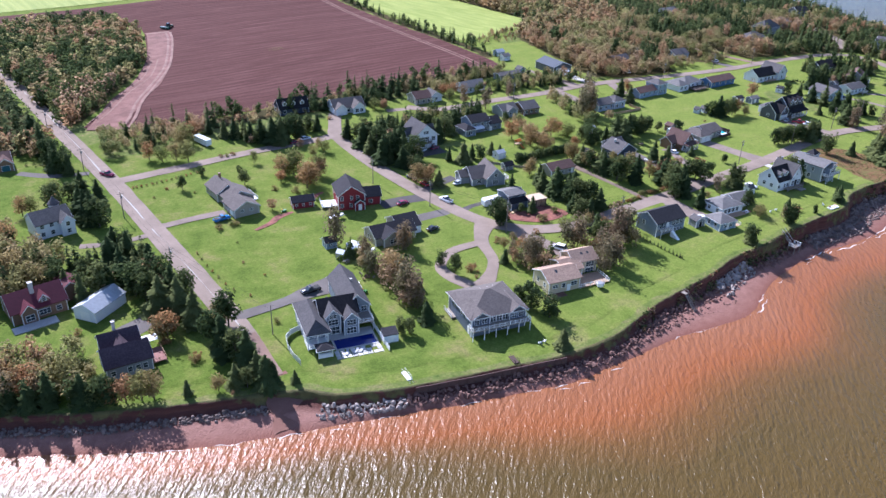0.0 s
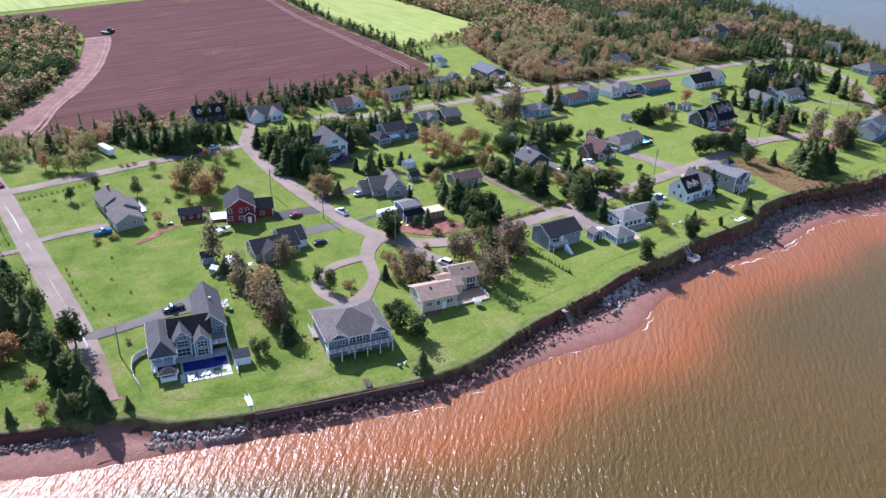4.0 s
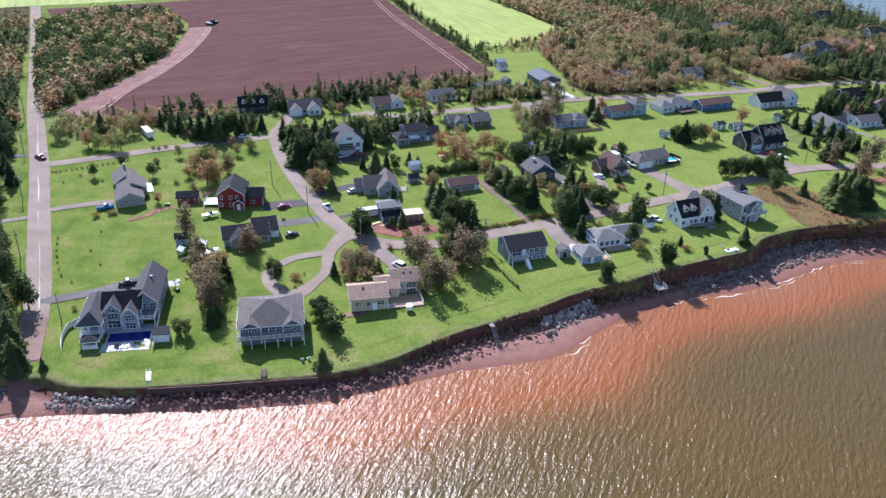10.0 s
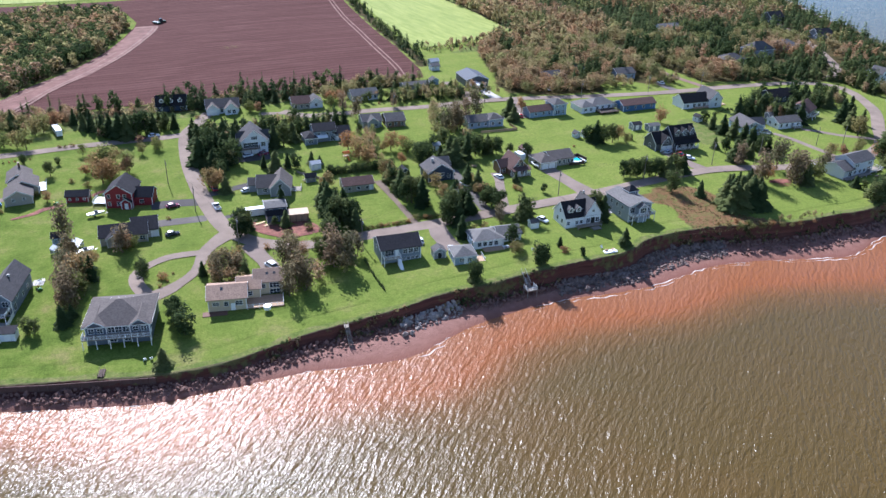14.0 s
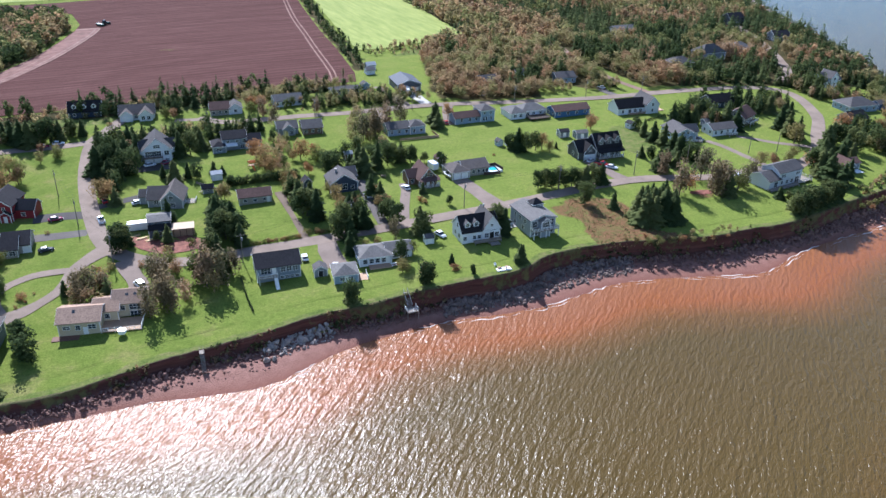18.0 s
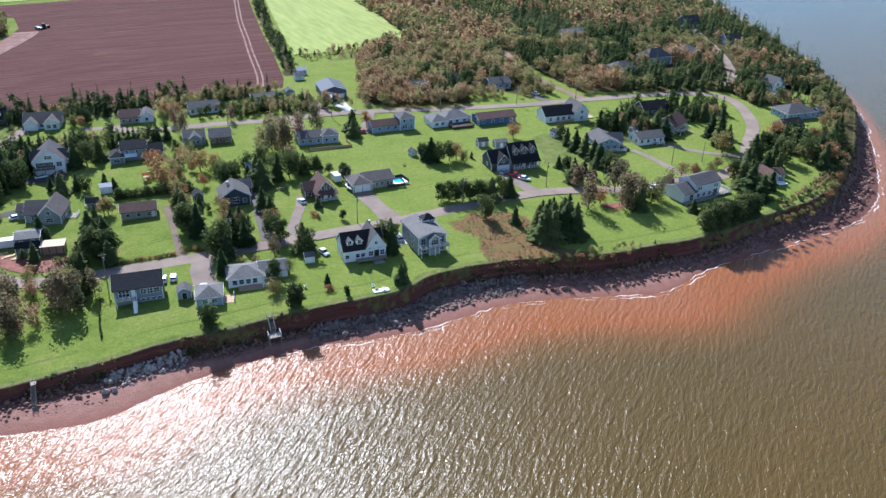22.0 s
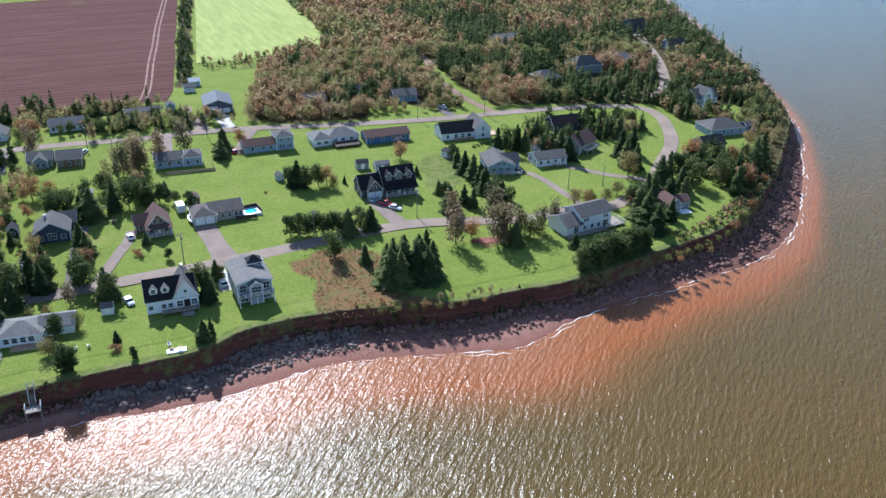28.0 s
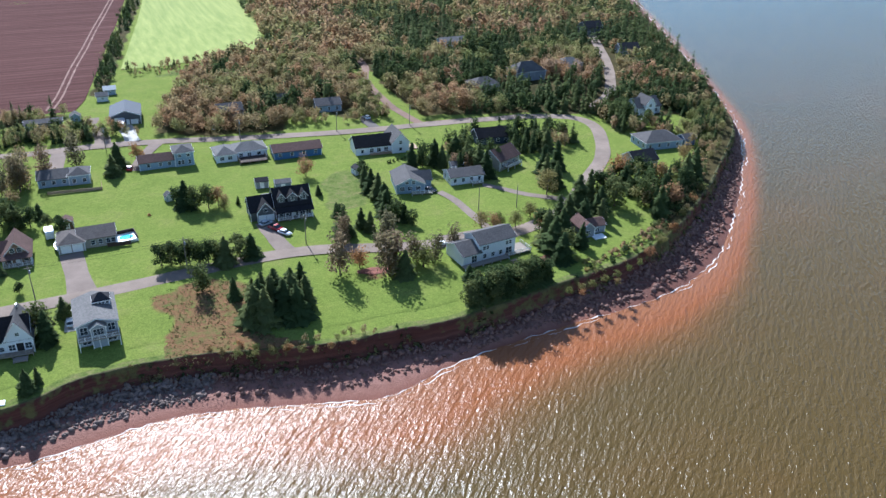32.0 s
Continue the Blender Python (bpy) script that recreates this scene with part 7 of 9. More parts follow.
# denser clumps above the cliff
trees("""p,209,119,8 p,210.2,120.5,6 s,313.5,131.5,12 s,316.5,131,12.5 s,321.5,131.5,12 s,315.5,136.5,11 s,322.5,135,11.5 s,322,127.5,11 s,365,110.5,10 s,369.5,108.2,10.5 s,374.5,107.6,10.5 s,379.5,107.4,10.5 s,384,108.4,10
      s,376,112,11 s,381,112,11 s,386.5,112,10 s,371,113,11 b,306.4,121,3 b,309.5,118.5,3.2 b,312.6,116.8,3.2 b,316,115.2,3 b,326,112.6,2.6 b,331.4,111.6,2.4""")
# field house gardens
trees("""d,218,287,7 d,224,292,8 d,220,294,8 d,246,289,6 b,226,283,1.6 b,240,283,1.4 d,183,296,7 d,186,293,6 b,160,296,2 s,188,298,8""")


# ---- cars, boats, trailers ----
def paint(name, c):
    return plain(name, c, 0.25, 0.6, vary=0.04)


CAR_PAINT = {"white": paint("white_car_paint", (0.75, 0.76, 0.78)), "black": paint("black_car_paint", (0.02, 0.02, 0.024)), "red": paint("red_car_paint", (0.35, 0.02, 0.025)),
             "blue": paint("blue_car_paint", (0.03, 0.16, 0.4)), "silver": paint("silver_car_paint", (0.45, 0.47, 0.5)), "maroon": paint("maroon_car_paint", (0.2, 0.015, 0.05)), "grey": paint("grey_car_paint", (0.12, 0.125, 0.13))}


def loft(sections):
    """A closed body lofted from rings of the same count."""
    m = MB()
    k = len(sections[0])
    for s in sections:
        m.v += [tuple(p) for p in s]
    for j in range(len(sections) - 1):
        m.f += [(j * k + i, j * k + (i + 1) % k, (j + 1) * k + (i + 1) % k, (j + 1) * k + i) for i in range(k)]
    m.f += [tuple(reversed(range(k))), tuple((len(sections) - 1) * k + i for i in range(k))]
    return m


def car(kind, x, y, rot, colour, where):
    """A parked car, nose along its own +x."""
    ob = thing({"pickup": "pickup_truck", "van": "van"}.get(kind, "car"), x, y, rot, f"{colour} {'pickup truck' if kind == 'pickup' else 'van' if kind == 'van' else 'car'} parked {where}", "car")
    L, W = {"pickup": (5.6, 1.0), "van": (4.9, 0.98), "car": (4.5, 0.9)}[kind]
    hood, roof = {"pickup": (1.15, 1.85), "van": (1.05, 1.95), "car": (0.9, 1.45)}[kind]

    def ring(px, w, z0, z1):
        return [(px, -w, z0), (px, -w * 1.02, (z0 + z1) / 2), (px, -w * 0.9, z1), (px, w * 0.9, z1), (px, w * 1.02, (z0 + z1) / 2), (px, w, z0)]

    h = L / 2
    deckz = hood if kind != "pickup" else 1.12
    part("body", loft([ring(-h, W * 0.9, 0.45, deckz * 0.85), ring(-h + 0.25, W, 0.32, deckz), ring(0, W, 0.32, hood), ring(h - 0.5, W * 0.97, 0.32, hood * 0.92), ring(h, W * 0.85, 0.42, hood * 0.7)]), CAR_PAINT[colour], ob, "", True)
    a, b = {"pickup": (-0.7, 1.3), "van": (-h + 0.2, h - 1.0), "car": (-1.7, 1.0)}[kind]
    part("glazing", loft([ring(a, W * 0.9, hood - 0.05, hood), ring(a + 0.45, W * 0.86, hood - 0.05, roof - 0.04), ring(b - 0.75, W * 0.86, hood - 0.05, roof - 0.04), ring(b, W * 0.9, hood - 0.05, hood)]), GLASS, ob, "tinted car windows")
    part("roof", loft([ring(a + 0.42, W * 0.8, roof - 0.06, roof), ring((a + b) / 2, W * 0.84, roof - 0.06, roof + 0.04), ring(b - 0.7, W * 0.8, roof - 0.06, roof)]), CAR_PAINT[colour], ob)
    if kind == "pickup":
        part("bed", MB().box(-h + 0.2, -W * 0.75, 1.0, -0.85, W * 0.75, 1.14), RUBBER, ob)
    for wx in (-h * 0.62, h * 0.62):
        for wy in (-W, W):
            s = -0.12 if wy > 0 else 0.12
            wh = part("wheel", MB().tube((wx, wy + s, 0.33), (wx, wy + s / 10, 0.33), 0.34, 0.34, 10), RUBBER, ob)
            part("rim", MB().tube((wx, wy - s * 0.1, 0.33), (wx, wy - s * 0.25, 0.33), 0.2, 0.19, 8), METAL, wh)
    for sy in (-0.6, 0.6):
        part("headlight", MB().box(h - 0.16, sy * W - 0.15, hood * 0.6, h - 0.02, sy * W + 0.15, hood * 0.75), WHITE, ob)
        part("tail_light", MB().box(-h - 0.01, sy * W - 0.12, deckz * 0.62, -h + 0.1, sy * W + 0.12, deckz * 0.8), CAR_PAINT["red"], ob)


def camper(x, y, rot, L, where, z=0.0):
    ob = thing("camper_trailer", x, y, rot, f"white camper trailer parked {where}", "trailer")
    part("body", loft([[(-L / 2, a, b) for a, b in ((-1.1, 0.6), (-1.15, 2.6), (1.15, 2.6), (1.1, 0.6))], [(-L / 2 + 0.3, a, b) for a, b in ((-1.15, 0.5), (-1.2, 2.9), (1.2, 2.9), (1.15, 0.5))],
                       [(L / 2 - 0.4, a, b) for a, b in ((-1.15, 0.5), (-1.2, 2.9), (1.2, 2.9), (1.15, 0.5))], [(L / 2, a, b) for a, b in ((-1.1, 0.8), (-1.15, 2.3), (1.15, 2.3), (1.1, 0.8))]]), CAR_PAINT["white"], ob)
    for i in range(3):
        part("window", MB().box(-L / 2 + 0.8 + i * (L - 1.6) / 3, -1.24, 1.5, -L / 2 + 1.7 + i * (L - 1.6) / 3, -1.17, 2.2), GLASS, ob)
    part("stripe", MB().box(-L / 2 + 0.3, -1.22, 1.05, L / 2 - 0.5, -1.16, 1.2), CAR_PAINT["silver"], ob)
    for wx in (-0.45, 0.45):
        part("wheel", MB().tube((wx, -1.15, 0.33), (wx, -0.9, 0.33), 0.34, 0.34, 10), RUBBER, ob)
        part("wheel", MB().tube((wx, 1.15, 0.33), (wx, 0.9, 0.33), 0.34, 0.34, 10), RUBBER, ob)
    part("hitch", MB().tube((L / 2, 0, 0.5), (L / 2 + 1.0, 0, 0.5), 0.06, 0.05), METAL, ob)


def boat(x, y, rot, L, where):
    ob = thing("boat", x, y, rot, f"small white motor boat on a trailer {where}", "boat")
    secs = [(-L / 2, 0.85, 0.8), (-L * 0.2, 0.95, 0.7), (L * 0.2, 0.85, 0.75), (L * 0.42, 0.4, 0.95), (L / 2, 0.04, 1.2)]
    part("hull", loft([[(px, -w, 1.3 + 0.1 * (px > 0)), (px, -w * 0.7, z), (px, w * 0.7, z), (px, w, 1.3 + 0.1 * (px > 0))] for px, w, z in secs]), CAR_PAINT["white"], ob)
    part("cabin", MB().hull([(-0.4, -0.6, 1.3), (1.0, -0.5, 1.3), (1.0, 0.5, 1.3), (-0.4, 0.6, 1.3)], [(-0.3, -0.5, 2.0), (0.6, -0.4, 2.0), (0.6, 0.4, 2.0), (-0.3, 0.5, 2.0)]), GLASS, ob)
    part("trailer", MB().tube((-L * 0.3, 0, 0.45), (L * 0.7, 0, 0.45), 0.07, 0.06).box(-0.6, -0.9, 0.4, -0.4, 0.9, 0.55), METAL, ob)
    for s in (-0.95, 0.95):
        part("wheel", MB().tube((-0.5, s - 0.1, 0.3), (-0.5, s + 0.1, 0.3), 0.3, 0.3, 9), RUBBER, ob)


for item in (("pickup", 84.5, 170.9, 180, "black", "on the drive of the grey house"), ("van", 158.2, 150.8, 110, "white", "by the cream house"),
             ("pickup", 150.9, 198.6, 96, "white", "at the roadside"), ("pickup", 152.3, 221.2, 92, "black", "at the roadside"), ("car", 152.9, 214.2, 95, "red", "at the roadside"),
             ("car", 137.5, 205.2, 5, "maroon", "beside the red house"), ("car", 134.6, 183.6, 5, "black", "by the beige bungalow"), ("pickup", 62.8, 283.6, -60, "maroon", "at the lane's mouth"),
             ("pickup", 82.2, 226.6, 5, "blue", "beside the tan bungalow"), ("car", 163.2, 208.0, 15, "silver", "beside the grey house"), ("car", 201.3, 147.6, 80, "white", "by the bungalow"),
             ("car", 204.0, 147.4, 82, "white", "by the bungalow"), ("car", 210.6, 138.6, 70, "white", "by the cottages"), ("car", 246.6, 145.2, -75, "white", "beside the white house"),
             ("car", 270.4, 145.5, 92, "white", "beside the cupola house"), ("car", 250.2, 183.2, 100, "white", "beside the chalet"), ("car", 235.6, 182.0, 95, "white", "on the grey drive"),
             ("pickup", 328.6, 177.8, -60, "red", "on the manor's drive"), ("car", 330.4, 174.0, -55, "white", "on the manor's drive"), ("car", 326.6, 182.4, 20, "silver", "by the manor's garage"),
             ("car", 139.6, 279.6, 5, "white", "in the lane"), ("car", 134.0, 278.2, 5, "maroon", "in the lane"), ("car", 170.5, 241.4, 10, "white", "below the white house"), ("car", 176.4, 240.8, 10, "maroon", "below the white house"),
             ("car", 292.4, 243.2, 80, "red", "beside the blue bungalow"), ("car", 303.2, 247.8, 0, "white", "behind the blue bungalow"), ("car", 240.6, 262.6, 60, "white", "on a back drive"),
             ("pickup", 419.6, 152.2, 120, "black", "on the lawn of the point"), ("car", 383.6, 187.6, -60, "black", "beside the blue cottage"), ("car", 388.4, 267, 100, "white", "beside the back street"),
             ("car", 327, 276, 70, "silver", "under the trees"), ("car", 499, 224, 0, "white", "above the east shore"), ("car", 370.6, 150.2, 10, "white", "by the point house")):
    car(*item)
camper(103.4, 297.0, 100, 9.5, "on the lawn by the field")
camper(266.4, 196.8, 96, 4.6, "beside the bungalow")
camper(162.2, 187.2, 176, 8.5, "at the building site")
camper(293.6, 289.6, 84, 6.5, "in front of the barn")
boat(109.0, 180.8, 20, 5.5, "behind the hedge")
boat(113.4, 207.4, 10, 5.5, "beside the red house")
boat(268.4, 188.0, 100, 5.0, "beside the bungalow")
tractor = thing("tractor", 172, 532, 30, "dark green tractor standing in the ploughed field", "tractor")
TGREEN = paint("tractor_green", (0.02, 0.07, 0.05))
part("body", loft([[(a, -0.7, 0.9), (a, -0.7, b), (a, 0.7, b), (a, 0.7, 0.9)] for a, b in ((-2.0, 1.9), (0.2, 1.9), (0.3, 2.0), (3.0, 1.7))]), TGREEN, tractor)
part("cab", loft([[(a, -0.9, 1.8), (a, -0.8, b), (a, 0.8, b), (a, 0.9, 1.8)] for a, b in ((-1.8, 3.2), (-1.6, 3.4), (0.0, 3.4), (0.3, 2.2))]), GLASS, tractor)
for a, b, r in ((-1.2, 1.2, 1.0), (-1.2, -1.2, 1.0), (2.2, 1.0, 0.65), (2.2, -1.0, 0.65)):
    part("wheel", MB().tube((a, b - 0.25, r), (a, b + 0.25, r), r, r, 14), RUBBER, tractor)
part("seed_drill", MB().box(-5.4, -3.2, 0.5, -3.2, 3.2, 1.6).tube((-3.2, 0, 0.8), (-2.0, 0, 0.9), 0.12, 0.12), TGREEN, tractor)

# ---- power poles and wires ----
POLE_M = plain("pole_wood", (0.2, 0.17, 0.14), 0.9)


def pole(x, y, h=9.0, rot=0, arm=True):
    ob = thing("utility_pole", x, y, rot, "weathered wooden utility pole beside the road", "pole", "poles along the streets")
    part("shaft", MB().tube((0, 0, -0.5), (0, 0, h), 0.16, 0.1, 8), POLE_M, ob)
    if arm:
        part("crossarm", MB().box(-1.1, -0.06, h - 0.75, 1.1, 0.06, h - 0.62), POLE_M, ob)
        for u in (-1.0, 0.0, 1.0):
            part("insulator", MB().tube((u, 0, h - 0.62), (u, 0, h - 0.42), 0.05, 0.03, 6), POLE_M, ob)
        part("transformer", MB().tube((0.28, -0.1, h - 2.2), (0.28, -0.1, h - 1.3), 0.2, 0.2, 8), plain("weathered_transformer", (0.2, 0.21, 0.22), 0.7), ob)
    return Vector((x, y, gz(x, y) + h - 0.5))


def wire(a, b, sag=0.7, r=0.018):
    pts = []
    for i in range(9):
        u = i / 8
        p = a.lerp(b, u)
        p.z -= sag * 4 * u * (1 - u)
        pts.append(p)
    side = (b - a).cross(Vector((0, 0, 1))).normalized() * r
    up = Vector((0, 0, r))
    m = loft([[p + side, p + up, p - side, p - up] for p in pts])
    ob = new("power_line", m.mesh("power_line", RUBBER))
    tagged(ob, "thin black overhead power line between poles", "cable", "wires along the streets")


lines = [[pole(66.9, 157.6, 8.5, 0, False), pole(56.8, 200, 9), pole(57, 245, 9), pole(57, 292, 9), pole(56.6, 345, 9)],
         [pole(138.6, 226, 9.5, 90), pole(144.0, 198.5, 9.5, 90), pole(152.4, 168.8, 9.5, 60), pole(187.0, 152.6, 9.5), pole(222.8, 161.2, 9.5), pole(262.5, 161.6, 9.5), pole(300.5, 163.5, 9.5), pole(334.6, 165.8, 9.5)],
         [pole(197, 272.5, 9), pole(242, 269.5, 9), pole(286, 266, 9), pole(334, 258, 9), pole(372, 256, 9), pole(402, 252.5, 9)]]
for line in lines:
    for a, b in zip(line[:-1], line[1:]):
        for off in (-0.8, 0.8):
            o = Vector((off, 0, 0.1)) if abs((b - a).y) > abs((b - a).x) else Vector((0, off, 0.1))
            wire(a + o, b + o)
wire(lines[2][-1], Vector((404, 300, 8)), 1.2)
for a, b in ((404.5, 165.5), (392, 168), (360, 167)):
    pole(a, b, 8, 0, False)

# ---- shore works ----
RED_WALL = plain("dark_timber_wall", (0.10, 0.06, 0.05), 0.9)
sw = thing("sea_wall", 82, 119.5, 0, "low dark timber sea wall along the lawn's edge", "wall")
wl = spline([(84, 119.6), (98, 115.3), (109, 112.3), (121, 108.9)], 2.0)
for p, q in zip(wl[:-1], wl[1:]):
    zz = gz(*p) - gz(82, 119.5)
    d = (q - p) / np.hypot(*(q - p))
    n = np.array([-d[1], d[0]]) * 0.12
    ring = [(*(p - n - (82, 119.5)), 0), (*(q - n - (82, 119.5)), 0), (*(q + n - (82, 119.5)), 0), (*(p + n - (82, 119.5)), 0)]
    part("board", MB().hull([(a, b, zz - 2.2) for a, b, _ in ring], [(a, b, zz + 0.18) for a, b, _ in ring]), RED_WALL, sw)
    part("pile", MB().tube((*(p - n * 2.2 - (82, 119.5)), zz - 2.6), (*(p - n * 2.2 - (82, 119.5)), zz + 0.4), 0.12, 0.11, 6), RED_WALL, sw)


def beach_stair(name, label, x, y, rot, w, drop, mat, platform=2.0):
    ob = thing(name, x, y, rot, label, "stairs")
    part("platform", MB().box(-w, -platform * 0.3, 0.1, w, platform, 0.25), mat, ob)
    n = max(3, int(drop / 0.22))
    for i in range(n):
        part("tread", MB().box(-w * 0.7, -platform * 0.3 - 0.26 * (i + 1), 0.1 - drop * (i + 1) / n, w * 0.7, -platform * 0.3 - 0.26 * i, 0.16 - drop * (i + 1) / n), mat, ob)
    for s in (-w * 0.75, w * 0.75):
        part("stringer", MB().hull([(s - 0.04, -platform * 0.3, -0.1), (s + 0.04, -platform * 0.3, -0.1), (s + 0.04, -platform * 0.3 - 0.26 * n, -0.1 - drop), (s - 0.04, -platform * 0.3 - 0.26 * n, -0.1 - drop)],
                                   [(s - 0.04, -platform * 0.3, 0.2), (s + 0.04, -platform * 0.3, 0.2), (s + 0.04, -platform * 0.3 - 0.26 * n, 0.2 - drop), (s - 0.04, -platform * 0.3 - 0.26 * n, 0.2 - drop)]), mat, ob)
        part("handrail", MB().tube((s, platform, 1.15), (s, -platform * 0.3, 1.15), 0.04, 0.04, 5).tube((s, -platform * 0.3, 1.15), (s, -platform * 0.3 - 0.26 * n, 1.15 - drop), 0.04, 0.04, 5), mat, ob)
        for k in (0, n // 2, n - 1):
            zz = 0.1 - drop * k / n
            part("rail_post", MB().box(s - 0.04, -platform * 0.3 - 0.26 * k - 0.04, zz - 0.4, s + 0.04, -platform * 0.3 - 0.26 * k + 0.04, zz + 1.1), mat, ob)


beach_stair("beach_stairs", "white railed stairs down the bank to the beach", 84.6, 123.6, -8, 0.55, 2.6, WHITE, 2.6)
beach_stair("beach_stairs", "dark timber stairs through the sea wall", 109.5, 114.6, -14, 0.7, 3.4, DARKWOOD, 2.4)
beach_stair("beach_stairs", "grey timber stairs down the brush-grown cliff", 168.6, 111.4, -4, 0.6, 3.6, WOODGREY, 1.2)
land_st = thing("cliff_landing", 223.9, 112.8, 0, "white railed landing halfway down the cliff", "stairs", z=-1.4)
part("platform", MB().box(-1.6, -1.2, -0.2, 1.6, 1.2, 0), WOODGREY, land_st)
rail(land_st, [(-1.55, 1.1), (-1.55, -1.15), (1.55, -1.15), (1.55, 1.1)], 0.0)
for a, b in ((-1.5, -1.1), (1.5, -1.1), (-1.5, 1.1), (1.5, 1.1)):
    part("post", MB().box(a - 0.08, b - 0.08, -3.2, a + 0.08, b + 0.08, -0.2), WOODGREY, land_st)
for i in range(12):
    part("tread", MB().box(-0.6, 1.2 + 0.3 * i, 0.1 + 0.24 * i, 0.6, 1.5 + 0.3 * i, 0.16 + 0.24 * i), WOODGREY, land_st)
for s in (-0.65, 0.65):
    part("stringer", MB().tube((s, 1.1, 0.0), (s, 4.9, 3.0), 0.08, 0.08, 4), WOODGREY, land_st)
    part("handrail", MB().tube((s, 1.1, 1.0), (s, 4.9, 4.0), 0.05, 0.05, 4), WHITE, land_st)
lk = thing("picnic_platform", 254.8, 118.6, -4, "white wooden picnic platform near the cliff's edge", "platform")
part("platform", MB().box(-2.2, -0.8, 0, 2.2, 0.9, 0.3), WHITE, lk)
part("bench", MB().box(-1.6, 0.4, 0.3, -0.6, 0.8, 0.75), WOODTAN, lk)
part("table", MB().box(0.3, -0.3, 0.95, 1.3, 0.4, 1.02).box(0.7, -0.05, 0.3, 0.9, 0.15, 0.95), WOODTAN, lk)

# ---- boulders of the shore ----
def rock_mesh(seed, mat):
    r = np.random.default_rng(seed)
    bm = bmesh.new()
    bmesh.ops.create_icosphere(bm, subdivisions=1, radius=0.5)
    ax = r.normal(size=(5, 3))
    for v in bm.verts:
        p = np.array(v.co)
        for a in ax:
            a = a / np.linalg.norm(a)
            dd = p @ a - 0.33
            if dd > 0:
                p = p - a * dd * 0.9
        v.co = p * (1, r.uniform(0.7, 1), 0.75)
    me = bpy.data.meshes.new("rock")
    bm.to_mesh(me)
    bm.free()
    me.materials.append(mat)
    return me


rock_red, rock_pale, rock_grey = [rock_mesh(s, ROCK) for s in range(7)], [rock_mesh(20 + s, PALEROCK) for s in range(6)], [rock_mesh(40 + s, GREYROCK) for s in range(6)]
rk = np.random.default_rng(21)


def shore_place(s_lo, s_hi, f_lo, f_hi):
    i = int(rk.integers(s_lo, s_hi))
    f, k = rk.uniform(f_lo, f_hi), rk.random()
    u = face_share[i] * f if f <= 1 else face_share[i] + (1 - face_share[i]) * (f - 1)
    b, s = brink[i] * (1 - k) + brink[i + 1] * k, shore[i] * (1 - k) + shore[i + 1] * k
    p = b + (s - b) * u + rk.normal(0, 0.25, 2)
    foot = SEA + 0.9
    z = top[i] + (foot - top[i]) * float(np.interp(f, FACE_F, FACE_DROP)) if f <= 1 else foot - 0.9 * (f - 1)
    return p[0], p[1], z


def at_x(x):
    ok = np.where((brink[:, 0] > -200) & (brink[:, 0] < 560))[0]
    return int(ok[np.argmin(np.abs(brink[ok, 0] - x))])


def rubble(name, label, x0, x1, count, f_lo, f_hi, size, meshes):
    """A bank of boulders, each one a part of its own."""
    i0, i1 = at_x(x0), at_x(x1)
    mid = (i0 + i1) // 2
    bank = thing(name, float(shore[mid, 0]), float(shore[mid, 1]), 0, label, "rocks", z=SEA)
    inv = bank.matrix_basis.translation
    for _ in range(count):
        x, y, z = shore_place(i0, i1, f_lo, f_hi)
        s = size * float(np.clip(rk.lognormal(-0.25, 0.45), 0.3, 2.0))
        ob = part("rock", meshes[rk.integers(len(meshes))], None, bank)
        ob.matrix_basis = Matrix.LocRotScale((x - inv.x, y - inv.y, z - inv.z + s * 0.12), Euler(rk.uniform(0, 6.28, 3)), (s, s * rk.uniform(0.7, 1.1), s * rk.uniform(0.6, 0.95)))


def rubble_stuff(name, label, x0, x1, count, f_lo, f_hi, size, meshes):
    i0, i1 = at_x(x0), at_x(x1)
    V, F, n = [], [], 0
    data = []
    for me in meshes:
        v = np.array([q.co for q in me.vertices])
        data.append((v, np.array([p.vertices[:] for p in me.polygons])))
    for _ in range(count):
        x, y, z = shore_place(i0, i1, f_lo, f_hi)
        s = size * float(np.clip(rk.lognormal(-0.25, 0.45), 0.3, 2.0))
        v, f = data[rk.integers(len(data))]
        m = np.array(Euler(rk.uniform(0, 6.28, 3)).to_matrix()) * s
        V.append(v @ m.T * (1, 1, 0.85) + (x, y, z + s * 0.1))
        F.append(f + n)
        n += len(v)
    ob = new(name, mesh_from(name, np.concatenate(V), np.concatenate(F), meshes[0].materials[0]))
    tagged(ob, label, "rocks", kind="stuff")


rubble("rock_revetment", "pale grey boulders armouring the foot of the bank", 66, 82, 230, 0.45, 1.5, 1.0, rock_pale)
rubble("rock_revetment", "dark red boulders below the timber sea wall", 82, 123, 300, 0.3, 1.35, 1.15, rock_red)
rubble("rock_revetment", "tumbled red boulders at the foot of the cliff", 123, 165, 300, 0.45, 1.45, 1.15, rock_red)
rubble("rock_revetment", "pale boulders heaped against the cliff", 184, 203, 290, 0.25, 1.3, 1.3, rock_pale)
rubble("rock_revetment", "grey armour stones along the cliff foot", 236, 300, 300, 0.5, 1.5, 1.5, rock_grey)
rubble_stuff("cliff_boulders", "smaller stones strewn along the cliff foot", 234, 300, 1900, 0.42, 1.6, 0.95, rock_grey)
rubble_stuff("cliff_boulders", "small red stones along the cliff foot", 82, 186, 1100, 0.3, 1.5, 0.65, rock_red)
